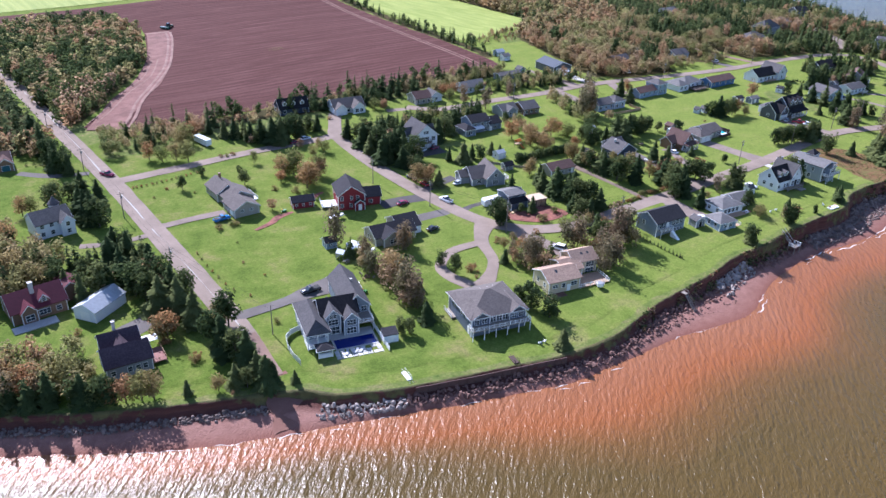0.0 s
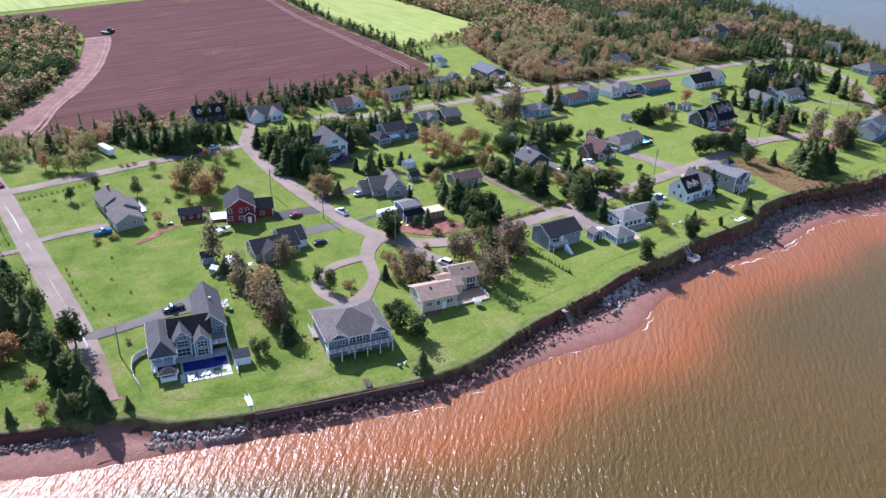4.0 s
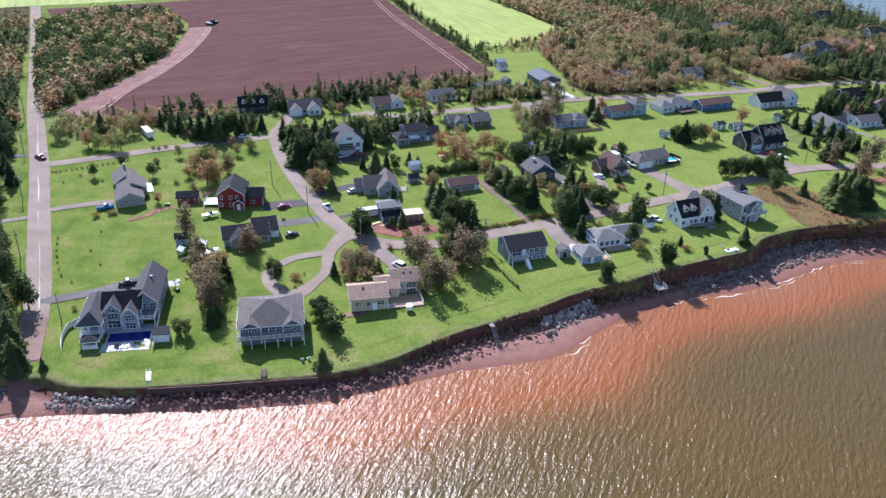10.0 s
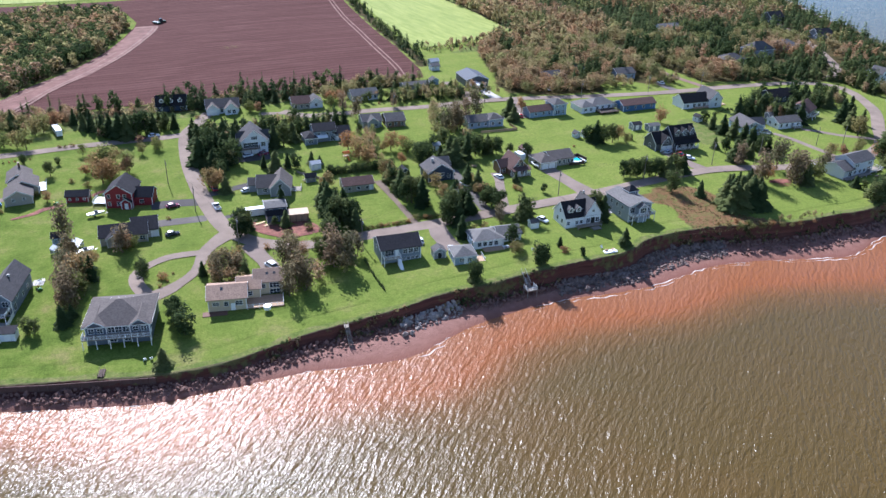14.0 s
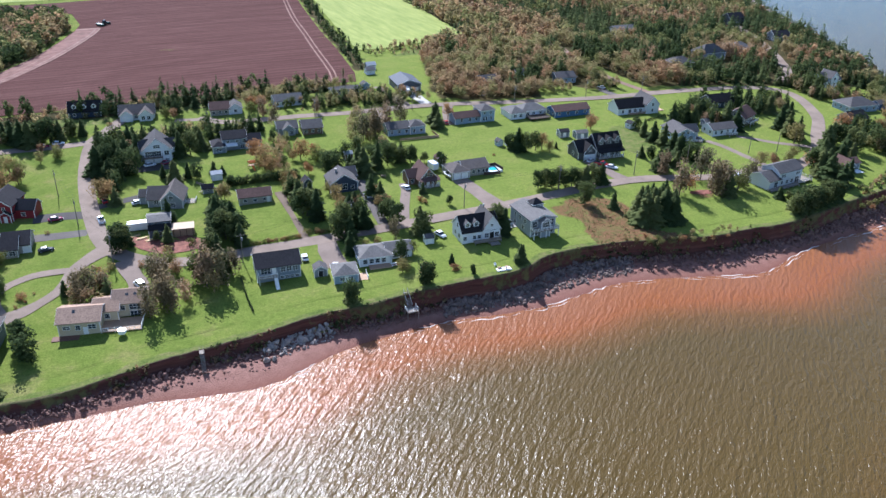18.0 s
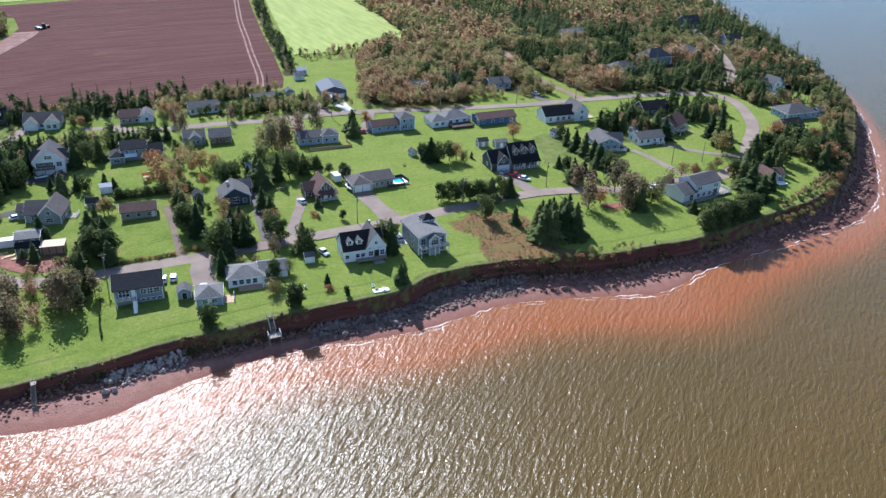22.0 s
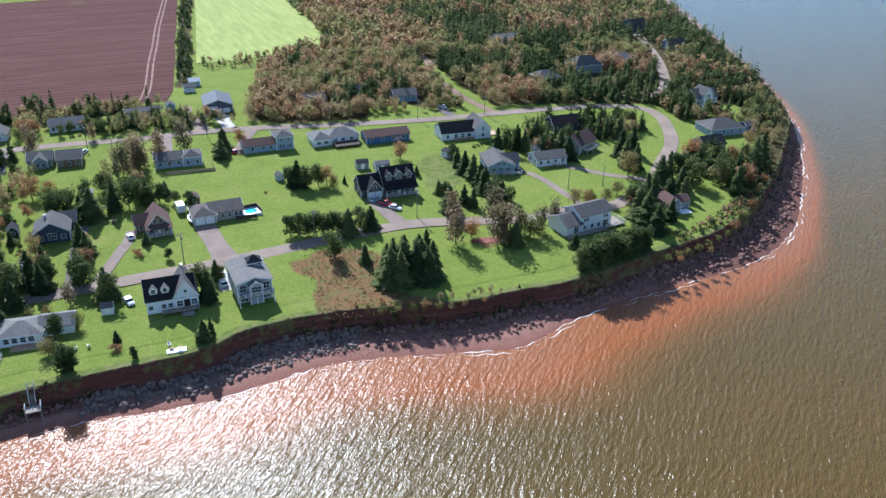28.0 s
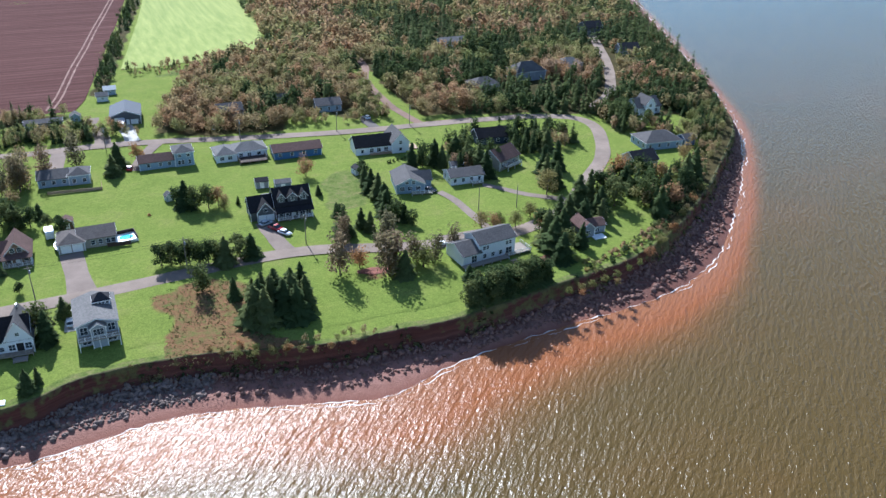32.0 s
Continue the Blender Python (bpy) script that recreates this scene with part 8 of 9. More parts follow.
rubble_stuff("cliff_boulders", "red stones along the western shore", 0, 58, 900, 0.55, 1.06, 0.8, rock_grey)
rubble_stuff("cliff_boulders", "dark boulders along the cliff foot", 165, 236, 600, 0.5, 1.25, 0.95, rock_red)
rubble_stuff("cliff_boulders", "grey boulders below the meadow", 300, 400, 1500, 0.5, 1.55, 1.1, rock_red)
rubble_stuff("cliff_boulders", "broken red boulders round the point", 386, 536, 3000, 0.35, 1.75, 1.3, rock_red)


# ---- drives, paths, bare patches ----
PINK = road_mat("pinkish_gravel", (0.215, 0.17, 0.142))
BROWNG = road_mat("brown_gravel", (0.17, 0.13, 0.1))
DARKPAVE = road_mat("dark_asphalt", (0.088, 0.08, 0.077))
DRIVES = [
    ([(63.5, 232.4), (74.6, 232.6), (85.5, 232)], 3.4, PINK, "pale chip drive to the tan bungalow"),
    ([(147, 205.6), (138.4, 208), (130.8, 208.5)], 6.0, DARKPAVE, "dark asphalt drive to the red house"),
    ([(146.5, 192), (137.8, 193), (130.2, 194)], 5.0, CHIP, "grey asphalt drive to the beige bungalow"),
    ([(150, 210.5), (161, 213), (165.5, 213.6)], 4.2, DARKPAVE, "dark asphalt drive to the grey house"),
    ([(150.6, 189.5), (156, 190.5), (161, 190)], 4.0, DARKPAVE, "dark asphalt drive beside the building site"),
    ([(154, 243), (165.5, 240), (178.5, 238.2)], 6.5, DARKPAVE, "dark paved yard below the white house"),
    ([(207.8, 160), (208.2, 181), (208.6, 198)], (2.4, 1.8, 3.2), BROWNG, "bare red-brown garden track"),
    ([(233.3, 160), (235.6, 181.8), (237.8, 198)], 3.6, CHIP, "grey drive to the navy house"),
    ([(239.3, 158), (245, 171.5), (249.6, 182), (251, 188)], 3.4, PINK, "curved gravel drive to the chalet"),
    ([(273.6, 160.5), (272.7, 171), (271.6, 184)], (7.5, 5.6, 6.4), PINK, "broad gravel drive to the bungalow"),
    ([(328.4, 163), (327.2, 170), (326.8, 184)], (5.5, 5, 6.5), PINK, "gravel drive to the dark manor"),
    ([(212.6, 157), (211.8, 148), (211.6, 139)], (7.5, 6.5, 6.0), PINK, "broad gravel drive to the shore cottages"),
    ([(271.0, 157), (270.8, 150), (270.6, 142)], 3.4, CONCRETE, "pale concrete drive beside the cupola house"),
    ([(389, 151), (388.6, 167), (388, 179), (386, 186)], 3.2, PINK, "grey drive to the blue cottage"),
    ([(424, 164), (412.2, 174), (407, 181), (402.5, 186)], 3.0, PINK, "pinkish gravel drive to the white cottage"),
    ([(303.6, 266), (297.5, 253), (294, 241)], (5, 4, 5), PINK, "gravel drive to the light blue bungalow"),
    ([(270.2, 270), (269, 258), (268, 245)], 5.2, PINK, "gravel drive behind the pale bungalow"),
    ([(212, 280), (212.4, 268), (211.9, 252)], 5.0, CHIP, "grey drive to the navy house"),
    ([(282.7, 268.8), (285.4, 275), (284.8, 289), (283.8, 306)], (6, 5.5, 4.5), PINK, "pale gravel track beside the barn"),
    ([(296.2, 268.6), (295.7, 276), (295, 292)], (6, 5, 8), CONCRETE, "pale concrete apron before the barn"),
    ([(58, 289), (46, 293.5), (37, 302)], 3.6, CHIP, "grey drive to the brick house"),
    ([(59, 228.5), (49, 228.6), (40, 232)], 3.0, PINK, "pale drive to the white house"),
    ([(36.5, 178), (41, 179.5), (47, 181)], 7.0, CHIP, "grey gravel yard by the dark-roofed house"),
    ([(388.1, 253.5), (387.2, 263.5), (389, 270)], 4.6, CHIP, "grey parking place by the back street"),
    ([(372, 152.5), (381, 153.5), (392, 152)], 6.0, PINK, "gravel yard behind the point house"),
    ([(155.5, 168), (156.5, 160), (158, 152), (157, 146)], (6, 5, 6), PINK, "gravel drive to the cream house"),
    ([(430, 250), (418, 251), (408, 252)], 5.0, REDGRAVEL, "red gravel verge where the track begins"),
    ([(186, 291), (192, 289), (199, 287)], 4.0, PINK, "gravel drive by the field houses"),
]
for n, (pts, wd, m, label) in enumerate(DRIVES):
    ribbon("driveway", pts, wd, m, 0.055 + 0.0045 * (n % 9), label, "driveway")
BARE = streaky("bare_red_earth", (0.12, 0.05, 0.038), (0.27, 0.11, 0.08), 0.5, 0.5)
for pts, wd, label in (([(158, 182), (163, 176), (169, 171.5), (176, 169)], (3, 7, 9, 5), "churned red earth at the building site"), ([(172.5, 178), (175.5, 173), (177.5, 167)], (3, 5, 3), "bright red heap of earth"),
                       ([(88, 214), (94.5, 216.2), (98, 218.8), (104, 220)], (1.2, 2.2, 2.4, 1.0), "strip of red bark mulch"), ([(113, 225), (117, 228), (120, 229)], (1.5, 2.4, 1.2), "patch of red bark mulch"),
                       ([(343, 144), (347, 143), (352, 142.5)], (1.5, 4.5, 2), "worn bare patch beneath the trees"), ([(393, 131), (398, 132.5), (403, 132)], (1.5, 3.5, 1.5), "worn bare patch near the point"),
                       ([(222, 137), (225, 134), (229, 133)], (1.0, 2.0, 1.2), "red planted border before the white cottage")):
    ribbon("bare_patch", pts, wd, BARE, 0.11, label, "bare earth", 1.0)
PAINTW = plain("faded_road_paint", (0.34, 0.32, 0.29), 0.8)
for y0, y1 in ((163, 232), (240, 268), (286, 345), (350, 416)):
    ribbon("road_line", [(61.6 + 0.2 * (y0 > 230), y0), (62.0, (y0 + y1) / 2), (61.6, y1)], 0.16, PAINTW, 0.16, "faded pale centre line of the road", "road marking", 4.0)

# ---- hedges and shrubs ----
v_, f_, c_ = clump_crown(301, 9, 240, 0.09, 0.55, -0.25, 1.0)
CEDAR = (limbs(301, c_, 0.02).mesh("trunk", BARK, True), mesh_from("crown", v_, f_, CONIFER_M))
CONE_CEDAR = (MB().tube((0, 0, -0.03), (0, 0, 0.9), 0.02, 0.004, 6).mesh("trunk", BARK, True), mesh_from("crown", *spruce_crown(333, 12, 9, 0.2, True, 0.02), CONIFER_M))


def hedge_row(name, label, pts, gap, h, meshes, wide=1.0):
    line = spline(pts, gap)
    ob = thing(name, float(line[0][0]), float(line[0][1]), 0, label, "hedge")
    o = ob.matrix_basis.translation
    for i, (x, y) in enumerate(line):
        s = h * tr.uniform(0.8, 1.2)
        for nm, me in zip(("stem", "foliage"), meshes):
            q = part(nm, me, None, ob)
            q.matrix_basis = Matrix.LocRotScale((x - o.x + tr.uniform(-0.1, 0.1), y - o.y + tr.uniform(-0.15, 0.15), gz(x, y) - o.z), Euler((0, 0, tr.uniform(0, 6.28))), (s * wide, s * wide, s))


hedge_row("cedar_hedge", "dense dark cedar hedge across the gardens", [(194, 211), (205, 209.6), (217.5, 208)], 1.0, 3.3, CEDAR, 0.95)
hedge_row("cedar_row", "row of small pointed cedars on the lawn", [(184.6, 143.5), (184, 134.5), (183.9, 125)], 1.25, 1.5, CONE_CEDAR, 1.2)
hedge_row("lane_hedge", "row of low shrubs along the lane", [(66.8, 267), (75, 267), (84, 268.3), (93, 269.5)], 1.6, 1.1, BUSHY[0], 0.9)
hedge_row("garden_hedge", "clipped dark hedge behind the white house", [(379, 216.4), (385, 218), (391, 219.6)], 1.3, 1.3, CEDAR, 0.9)
hedge_row("garden_hedge", "clipped dark hedge beside the blue cottage", [(392, 219), (392.6, 212), (393, 206)], 1.3, 1.2, CEDAR, 0.9)
hedge_row("street_hedge", "brown shrubs along the street verge", [(192, 162.5), (198, 162.3), (206, 161.6)], 1.2, 1.4, BUSHY[1], 1.1)
hedge_row("street_hedge", "brown shrubs along the street verge", [(213, 161.6), (219, 161.6), (226, 161.3)], 1.2, 1.5, BUSHY[2], 1.1)
hedge_row("drive_shrubs", "clipped shrubs beside the looped drive", [(127, 151.8), (129.5, 154), (131.5, 158)], 2.4, 1.1, BUSHY[3], 0.9)
hedge_row("sapling_row", "row of young saplings on the open lawn", [(67.2, 208.6), (66.7, 200), (66.8, 192), (67.5, 183), (70, 178)], 3.4, 1.0, BUSHY[2], 0.7)
hedge_row("sapling_row", "scattered young saplings on the open lawn", [(79.8, 209), (76, 196), (78, 186)], 7.5, 1.1, BUSHY[1], 0.7)

# brush along the brink, and in the tree lines
r9 = np.random.default_rng(33)
bi = r9.integers(0, len(brink) - 1, 60000)
lean_out = r9.random(len(bi)) ** 1.3 * 0.85
bx = brink[bi] + (shore - brink)[bi] * (face_share[bi] * lean_out)[:, None] + normal[bi] * 0.3 + r9.normal(0, 0.15, (len(bi), 2))
bz = top[bi] + (foot - top[bi]) * np.interp(lean_out, FACE_F, FACE_DROP) - 0.1
dens = np.array([noise.noise((x * 0.07, y * 0.07, 21.0)) for x, y in bx[:, :2]]) + np.interp(bx[:, 0], [120, 180, 195, 234, 240, 292, 300, 345, 360, 420, 440], [-0.1, 0, 0.3, 0.3, -0.35, -0.3, 0.4, 0.3, -0.1, 0.2, 0.5])
ok = (bx[:, 0] > 124) & (bx[:, 0] < 700) & (bx[:, 1] < 560) & (dens > 0)
bx, bz = bx[ok][:2300], bz[ok][:2300]
cb = r9.random(len(bx)) < 0.45
grove("cliff_brush", bx[~cb], r9.uniform(0.4, 1.4, (~cb).sum()), TINY_BUSH, DECID_F, "brown brush clinging to the cliff", 31, bz[~cb])
grove("cliff_brush", bx[cb], r9.uniform(0.4, 1.3, cb.sum()), TINY_BUSH, CONIFER_F, "green brush clinging to the cliff", 32, bz[cb])
rim = scatter([[(404, 121), (424, 125.5), (443, 134.5), (473, 156.5), (500, 182.5), (524, 205.5), (519, 211), (495, 187.5), (469, 161.5), (440, 139.5), (421, 130), (404, 124.5)]], 1.9, 12)
rc = r9.random(len(rim)) < 0.4
grove("rim_brush", rim[~rc], r9.uniform(1.0, 2.2, (~rc).sum()), TINY_BUSH, DECID_F, "thick brown brush above the eastern shore", 33)
grove("rim_brush", rim[rc], r9.uniform(1.0, 2.6, rc.sum()), TINY_BUSH, CONIFER_F, "dark green brush above the eastern shore", 36)
tuft = np.c_[r9.uniform(287, 326, 2600), r9.uniform(112, 156, 2600)]
tuft = tuft[inside(MEADOW[0], *tuft.T)]
thick = np.array([noise.noise((x * 0.12, y * 0.12, 5.0)) for x, y in tuft])
tuft, thick = tuft[thick > -0.25], thick[thick > -0.25]
rust = thick + r9.normal(0, 0.12, len(tuft)) > -0.02
grove("meadow_tufts", tuft[rust], r9.uniform(0.12, 0.4, rust.sum()), TINY_BUSH, DECID_F, "tufts of dry rusty meadow growth", 34)
grove("meadow_tufts", tuft[~rust], r9.uniform(0.12, 0.4, (~rust).sum()), TINY_BUSH, CONIFER_F, "tufts of coarse green meadow grass", 35)

# belts of trees and brush between the gardens
BELTS = [
    ("s", 3.6, 6, 10, [(156, 255), (168, 262), (190, 258), (216, 256), (218, 266), (196, 272), (158, 272), (153, 262)], "dense spruces behind the white house"),
    ("s", 3.6, 6, 10, [(152.5, 224), (158, 222), (166, 240), (164, 262), (155, 262), (153, 240)], "dense spruces beside the street"),
    ("s", 4.4, 5, 9, [(114, 282), (150, 283), (150, 298), (118, 300)], "dense spruces north of the lane"),
    ("d", 3.6, 3.5, 6, [(210, 214), (216, 212), (226, 246), (219, 252), (213, 236)], "brown hedgerow between two gardens"),
    ("d", 5.0, 5, 8, [(244, 226), (258, 220), (262, 262), (250, 264)], "tall autumn poplars between two gardens"),
    ("d", 3.4, 4, 7, [(318, 275), (362, 268), (396, 262), (398, 276), (366, 282), (322, 292)], "autumn brush along the back street"),
    ("d", 3.8, 4, 7, [(248, 281), (300, 275), (292, 288), (262, 293), (248, 291)], "autumn trees along the back street"),
    ("d", 4.6, 4, 8, [(216, 296), (262, 304), (276, 316), (216, 318)], "spruces along the field's edge"),
    ("s", 5.2, 5, 10, [(158, 306), (216, 298), (216, 320), (150, 324)], "spruces along the field's edge"),
    ("d", 4.0, 4, 7, [(66, 300), (112, 308), (112, 320), (72, 330)], "brush between lane and field"),
    ("d", 4.8, 5, 8, [(146, 138), (152, 142), (150, 154), (141, 155), (139, 148)], "rust-coloured trees beside the cream house"),
    ("d", 5.6, 5, 9, [(159, 132), (168, 130), (184, 142), (184, 152), (172, 152), (162, 146)], "tall autumn trees beside the cream house"),
    ("d", 4.6, 4.5, 9, [(101, 146), (106, 144), (109, 166), (103, 184), (99, 182), (103, 164)], "tall brown hedgerow east of the grey house"),
    ("s", 3.8, 6, 10, [(444, 173), (463, 175), (472, 168), (463, 152), (448, 142), (443, 150), (444, 159)], "dense spruces on the point"),
    ("s", 4.0, 6, 10, [(398, 196), (414, 206), (432, 206), (452, 206), (460, 218), (440, 232), (416, 230), (400, 216)], "dark spruces among the point's houses"),
    ("d", 3.6, 4, 7, [(478, 178), (508, 200), (528, 222), (520, 230), (498, 214), (474, 190)], "brush and trees above the eastern shore"),
    ("s", 4.0, 6, 11, [(474, 214), (500, 206), (530, 230), (540, 250), (500, 250), (482, 240)], "dark trees above the eastern shore"),
    ("d", 3.6, 1.2, 3.2, [(300, 370), (318, 364), (336, 368), (348, 382), (346, 391), (318, 380), (301, 384)], "low brush behind the barn lawn"),
    ("s", 6.0, 7, 11, [(10, 216), (18, 229), (30, 221), (43, 217), (55, 218), (57, 186), (51, 187), (45, 196), (34, 201), (22, 211)], "dark spruces behind the red-roofed house"),
    ("d", 3.2, 2.5, 6, [(468, 158), (500, 181), (527, 206), (545, 234), (572, 286), (600, 341), (592, 344), (562, 292), (534, 240), (518, 216), (492, 191), (464, 164)], "ragged trees along the eastern brink"),
    ("s", 4.6, 5, 9, [(506, 190), (530, 210), (547, 240), (574, 292), (596, 340), (586, 344), (556, 292), (528, 246), (504, 214)], "dark spruces along the eastern brink"),
    ("d", 3.4, 5, 9, [(2, 180), (20, 176), (26, 170), (25, 160), (22, 154), (8, 164), (-4, 172)], "rust and olive trees above the western shore"),
    ("s", 3.6, 5, 9, [(2, 170), (22, 157), (30, 148), (26, 147), (8, 158), (-6, 168)], "dark spruces above the western shore"),
    ("d", 3.6, 6, 10, [(12, 232), (28, 234), (36, 216), (30, 212), (20, 208), (8, 206)], "dense autumn trees behind the red-roofed house"),
    ("d", 1.8, 1.2, 3.0, [(297, 122.5), (310, 119), (322, 116), (345, 115), (345, 113), (320, 114), (308, 117), (297, 120)], "thick rusty brush on the brink below the meadow"),
    ("s", 4.4, 3.5, 7.5, [(232, 283), (262, 279), (282, 277), (282, 290), (262, 295), (236, 292)], "small dark spruces along the back street"),
    ("d", 2.2, 0.8, 2.2, [(24, 151), (40, 144), (54, 138.5), (55, 136.8), (40, 142), (24, 149)], "low brush along the western brink"),
    ("d", 4.0, 5, 9, [(18, 232), (26, 234), (24, 262), (14, 262)], "autumn trees beside the white house"),
    ("s", 3.8, 8, 12, [(42, 341), (48, 334), (54.5, 298), (50, 300), (45, 315)], "tall dark spruces beside the road"),
    ("d", 3.6, 3, 6, [(300, 381), (318, 378), (336, 384), (350, 390), (378, 396), (378, 399), (348, 393), (316, 382), (301, 385)], "brush at the crop field's edge"),
]
for bn, (kind, gap, lo, hi, poly, label) in enumerate(BELTS):
    at = scatter([poly], gap, 60 + bn, lambda x, y: (signed(coarse_brink, x, y) > 1) & clear_of_roads(x, y))
    hh = r9.uniform(lo, hi, len(at))
    if kind == "s":
        mixd = r9.random(len(at)) < 0.15
        grove("tree_belt", at[~mixd], hh[~mixd], MID_SPRUCE, CONIFER_F, label, 100 + bn)
        grove("tree_belt", at[mixd], hh[mixd] * 0.8, MID_BROAD, DECID_F, label + " with autumn trees", 140 + bn)
    else:
        mixd = r9.random(len(at)) < 0.14
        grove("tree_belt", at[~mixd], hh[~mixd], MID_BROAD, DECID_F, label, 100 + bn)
        grove("tree_belt", at[mixd], hh[mixd], MID_SPRUCE, CONIFER_F, label + " with spruces", 140 + bn)


# ---- sheds, shelters and garden clutter ----
def shed(label, x, y, rot, w, d, h, wall, roofm, roof="gx", rise=0.8, window=True):
    ob = house(label, x, y, rot, [(0, 0, w, d, h, roof, rise, 0.2)], wall, roofm, [(0, "W", d / 2, 0.9, 0.6, 0.7)] if window else (), [(0, "S", w / 2, min(1.2, w * 0.45), 1.85)], "shed", "garden_shed", z=gz(x, y) + 0.1)
    return ob


S_PALEBLUE = siding("pale_blue_shed_boards", (0.45, 0.52, 0.58))
shed("small white pool shed with a dark roof", 87.6, 138.6, -15, 3.6, 2.6, 2.1, S_WHITE, R_DARK, "shed", 0.5, False)
shed("white-roofed garden shed behind the hedge", 189.2, 217, 0, 3.6, 3.2, 2.3, S_WHITE, R_METAL)
shed("brown garden shed behind the chalet", 269.6, 200.4, 0, 3.4, 3.2, 2.3, S_BROWN, R_BROWN, "gy", 1.0)
shed("small blue and white play shed on the lawn", 300.8, 210.2, 10, 2.3, 2.4, 1.7, S_PALEBLUE, R_GREY, "gy", 1.0)
shed("small blue and white play shed on the lawn", 304.0, 209.6, -8, 2.3, 2.4, 1.7, S_PALEBLUE, R_GREY, "gy", 1.0)
shed("grey garden shed behind the pines", 329.6, 210.2, -5, 4.2, 3.2, 2.4, S_GREY, R_DARK)
shed("low grey shed beside the dark manor", 335.4, 206.6, -5, 5.2, 3.4, 2.3, S_BLUEG, R_LIGHT)
shed("white shed with a dark roof at the garden's edge", 364.4, 209.4, 12, 3.4, 3.0, 2.2, S_WHITE, R_DARK, "gy")
shed("grey shed among the dark spruces", 397.2, 200.4, -10, 4.0, 3.4, 2.4, S_GREY, R_GREY)
shed("white garden shed beside the dormer house", 240, 141.4, -6, 2.6, 2.4, 2.0, S_WHITE, R_GREY)
shed("small white-roofed shed between the poplars", 238.8, 217, 0, 3.0, 3.0, 2.2, S_BROWN, R_METAL)
shed("small shed behind the field house", 172.4, 268, 0, 2.6, 2.6, 2.1, S_WHITE, R_GREY, "gy")



def shelter(x, y, rot, w, d, label):
    """A fabric garden shelter on thin poles."""
    ob = thing("fabric_shelter", x, y, rot, label, "shelter")
    m = MB()
    for s in (-1, 1):
        low = [(s * w / 2, -d / 2, 2.0), (s * w / 2, d / 2, 2.0), (0, d / 2, 2.9), (0, -d / 2, 2.9)]
        low = low if s > 0 else low[::-1]
        m.hull(low, [(a, b, c + 0.06) for a, b, c in low])
    part("canopy", m, WHITE, ob)
    part("back_sheet", MB().hull([(-w / 2, d / 2 - 0.03, 0.1), (w / 2, d / 2 - 0.03, 0.1), (w / 2, d / 2, 0.1), (-w / 2, d / 2, 0.1)], [(-w / 2, d / 2 - 0.03, 2.0), (w / 2, d / 2 - 0.03, 2.0), (w / 2, d / 2, 2.0), (-w / 2, d / 2, 2.0)]), WHITE, ob)
    for a in (-w / 2, w / 2):
        for b in (-d / 2, 0, d / 2):
            part("pole", MB().tube((a * 0.98, b * 0.98, 0), (a * 0.98, b * 0.98, 2.02), 0.04, 0.04, 6), METAL, ob)


shelter(106.2, 184.4, -18, 4.0, 5.0, "white fabric shelter on poles among the trees")
shelter(101.2, 183.2, 30, 2.6, 2.6, "small white garden canopy on poles")


def picnic_table(x, y, rot, mat, label):
    ob = thing("picnic_table", x, y, rot, label, "table")
    for i in range(4):
        part("board", MB().box(-0.9, -0.38 + 0.19 * i, 0.72, 0.9, -0.21 + 0.19 * i, 0.76), mat, ob)
    for s in (-0.72, 0.72):
        part("bench", MB().box(-0.9, s - 0.13, 0.42, 0.9, s + 0.13, 0.46), mat, ob)
    for a in (-0.65, 0.65):
        for s in (-1, 1):
            part("leg", MB().tube((a, s * 0.2, 0.72), (a, s * 0.75, 0), 0.05, 0.05, 4), mat, ob)
        part("crossbar", MB().box(a - 0.04, -0.75, 0.36, a + 0.04, 0.75, 0.42), mat, ob)


def garden_chair(x, y, rot, mat, label):
    ob = thing("garden_chair", x, y, rot, label, "chair")
    part("seat", MB().box(-0.3, -0.28, 0.36, 0.3, 0.28, 0.42), mat, ob)
    part("backrest", MB().hull([(-0.3, 0.24, 0.4), (0.3, 0.24, 0.4), (0.3, 0.3, 0.4), (-0.3, 0.3, 0.4)], [(-0.3, 0.42, 1.0), (0.3, 0.42, 1.0), (0.3, 0.47, 1.0), (-0.3, 0.47, 1.0)]), mat, ob)
    for a in (-0.27, 0.27):
        part("armrest", MB().box(a - 0.06, -0.3, 0.58, a + 0.06, 0.3, 0.62), mat, ob)
        for b in (-0.25, 0.25):
            part("leg", MB().box(a - 0.03, b - 0.03, 0, a + 0.03, b + 0.03, 0.58), mat, ob)


picnic_table(184.4, 208.4, 20, WOODGREY, "weathered picnic table on the lawn")
picnic_table(246.6, 196.2, -10, WOODTAN, "tan picnic table in the garden")
picnic_table(101.0, 180.2, 15, WOODGREY, "weathered picnic table beside the shelter")
picnic_table(386.0, 133.0, 10, WOODTAN, "tan picnic table above the point")
picnic_table(226.5, 133.2, 0, WHITE, "white picnic table behind the shore cottage")
fire = thing("fire_pit", 101.7, 169.6, 0, "round stone fire pit on the grass", "fire pit")
for i in range(9):
    a = 6.283 * i / 9
    part("stone", MB().box(0.7 * math.cos(a) - 0.17, 0.7 * math.sin(a) - 0.17, -0.05, 0.7 * math.cos(a) + 0.17, 0.7 * math.sin(a) + 0.17, 0.3), ROCK, fire)
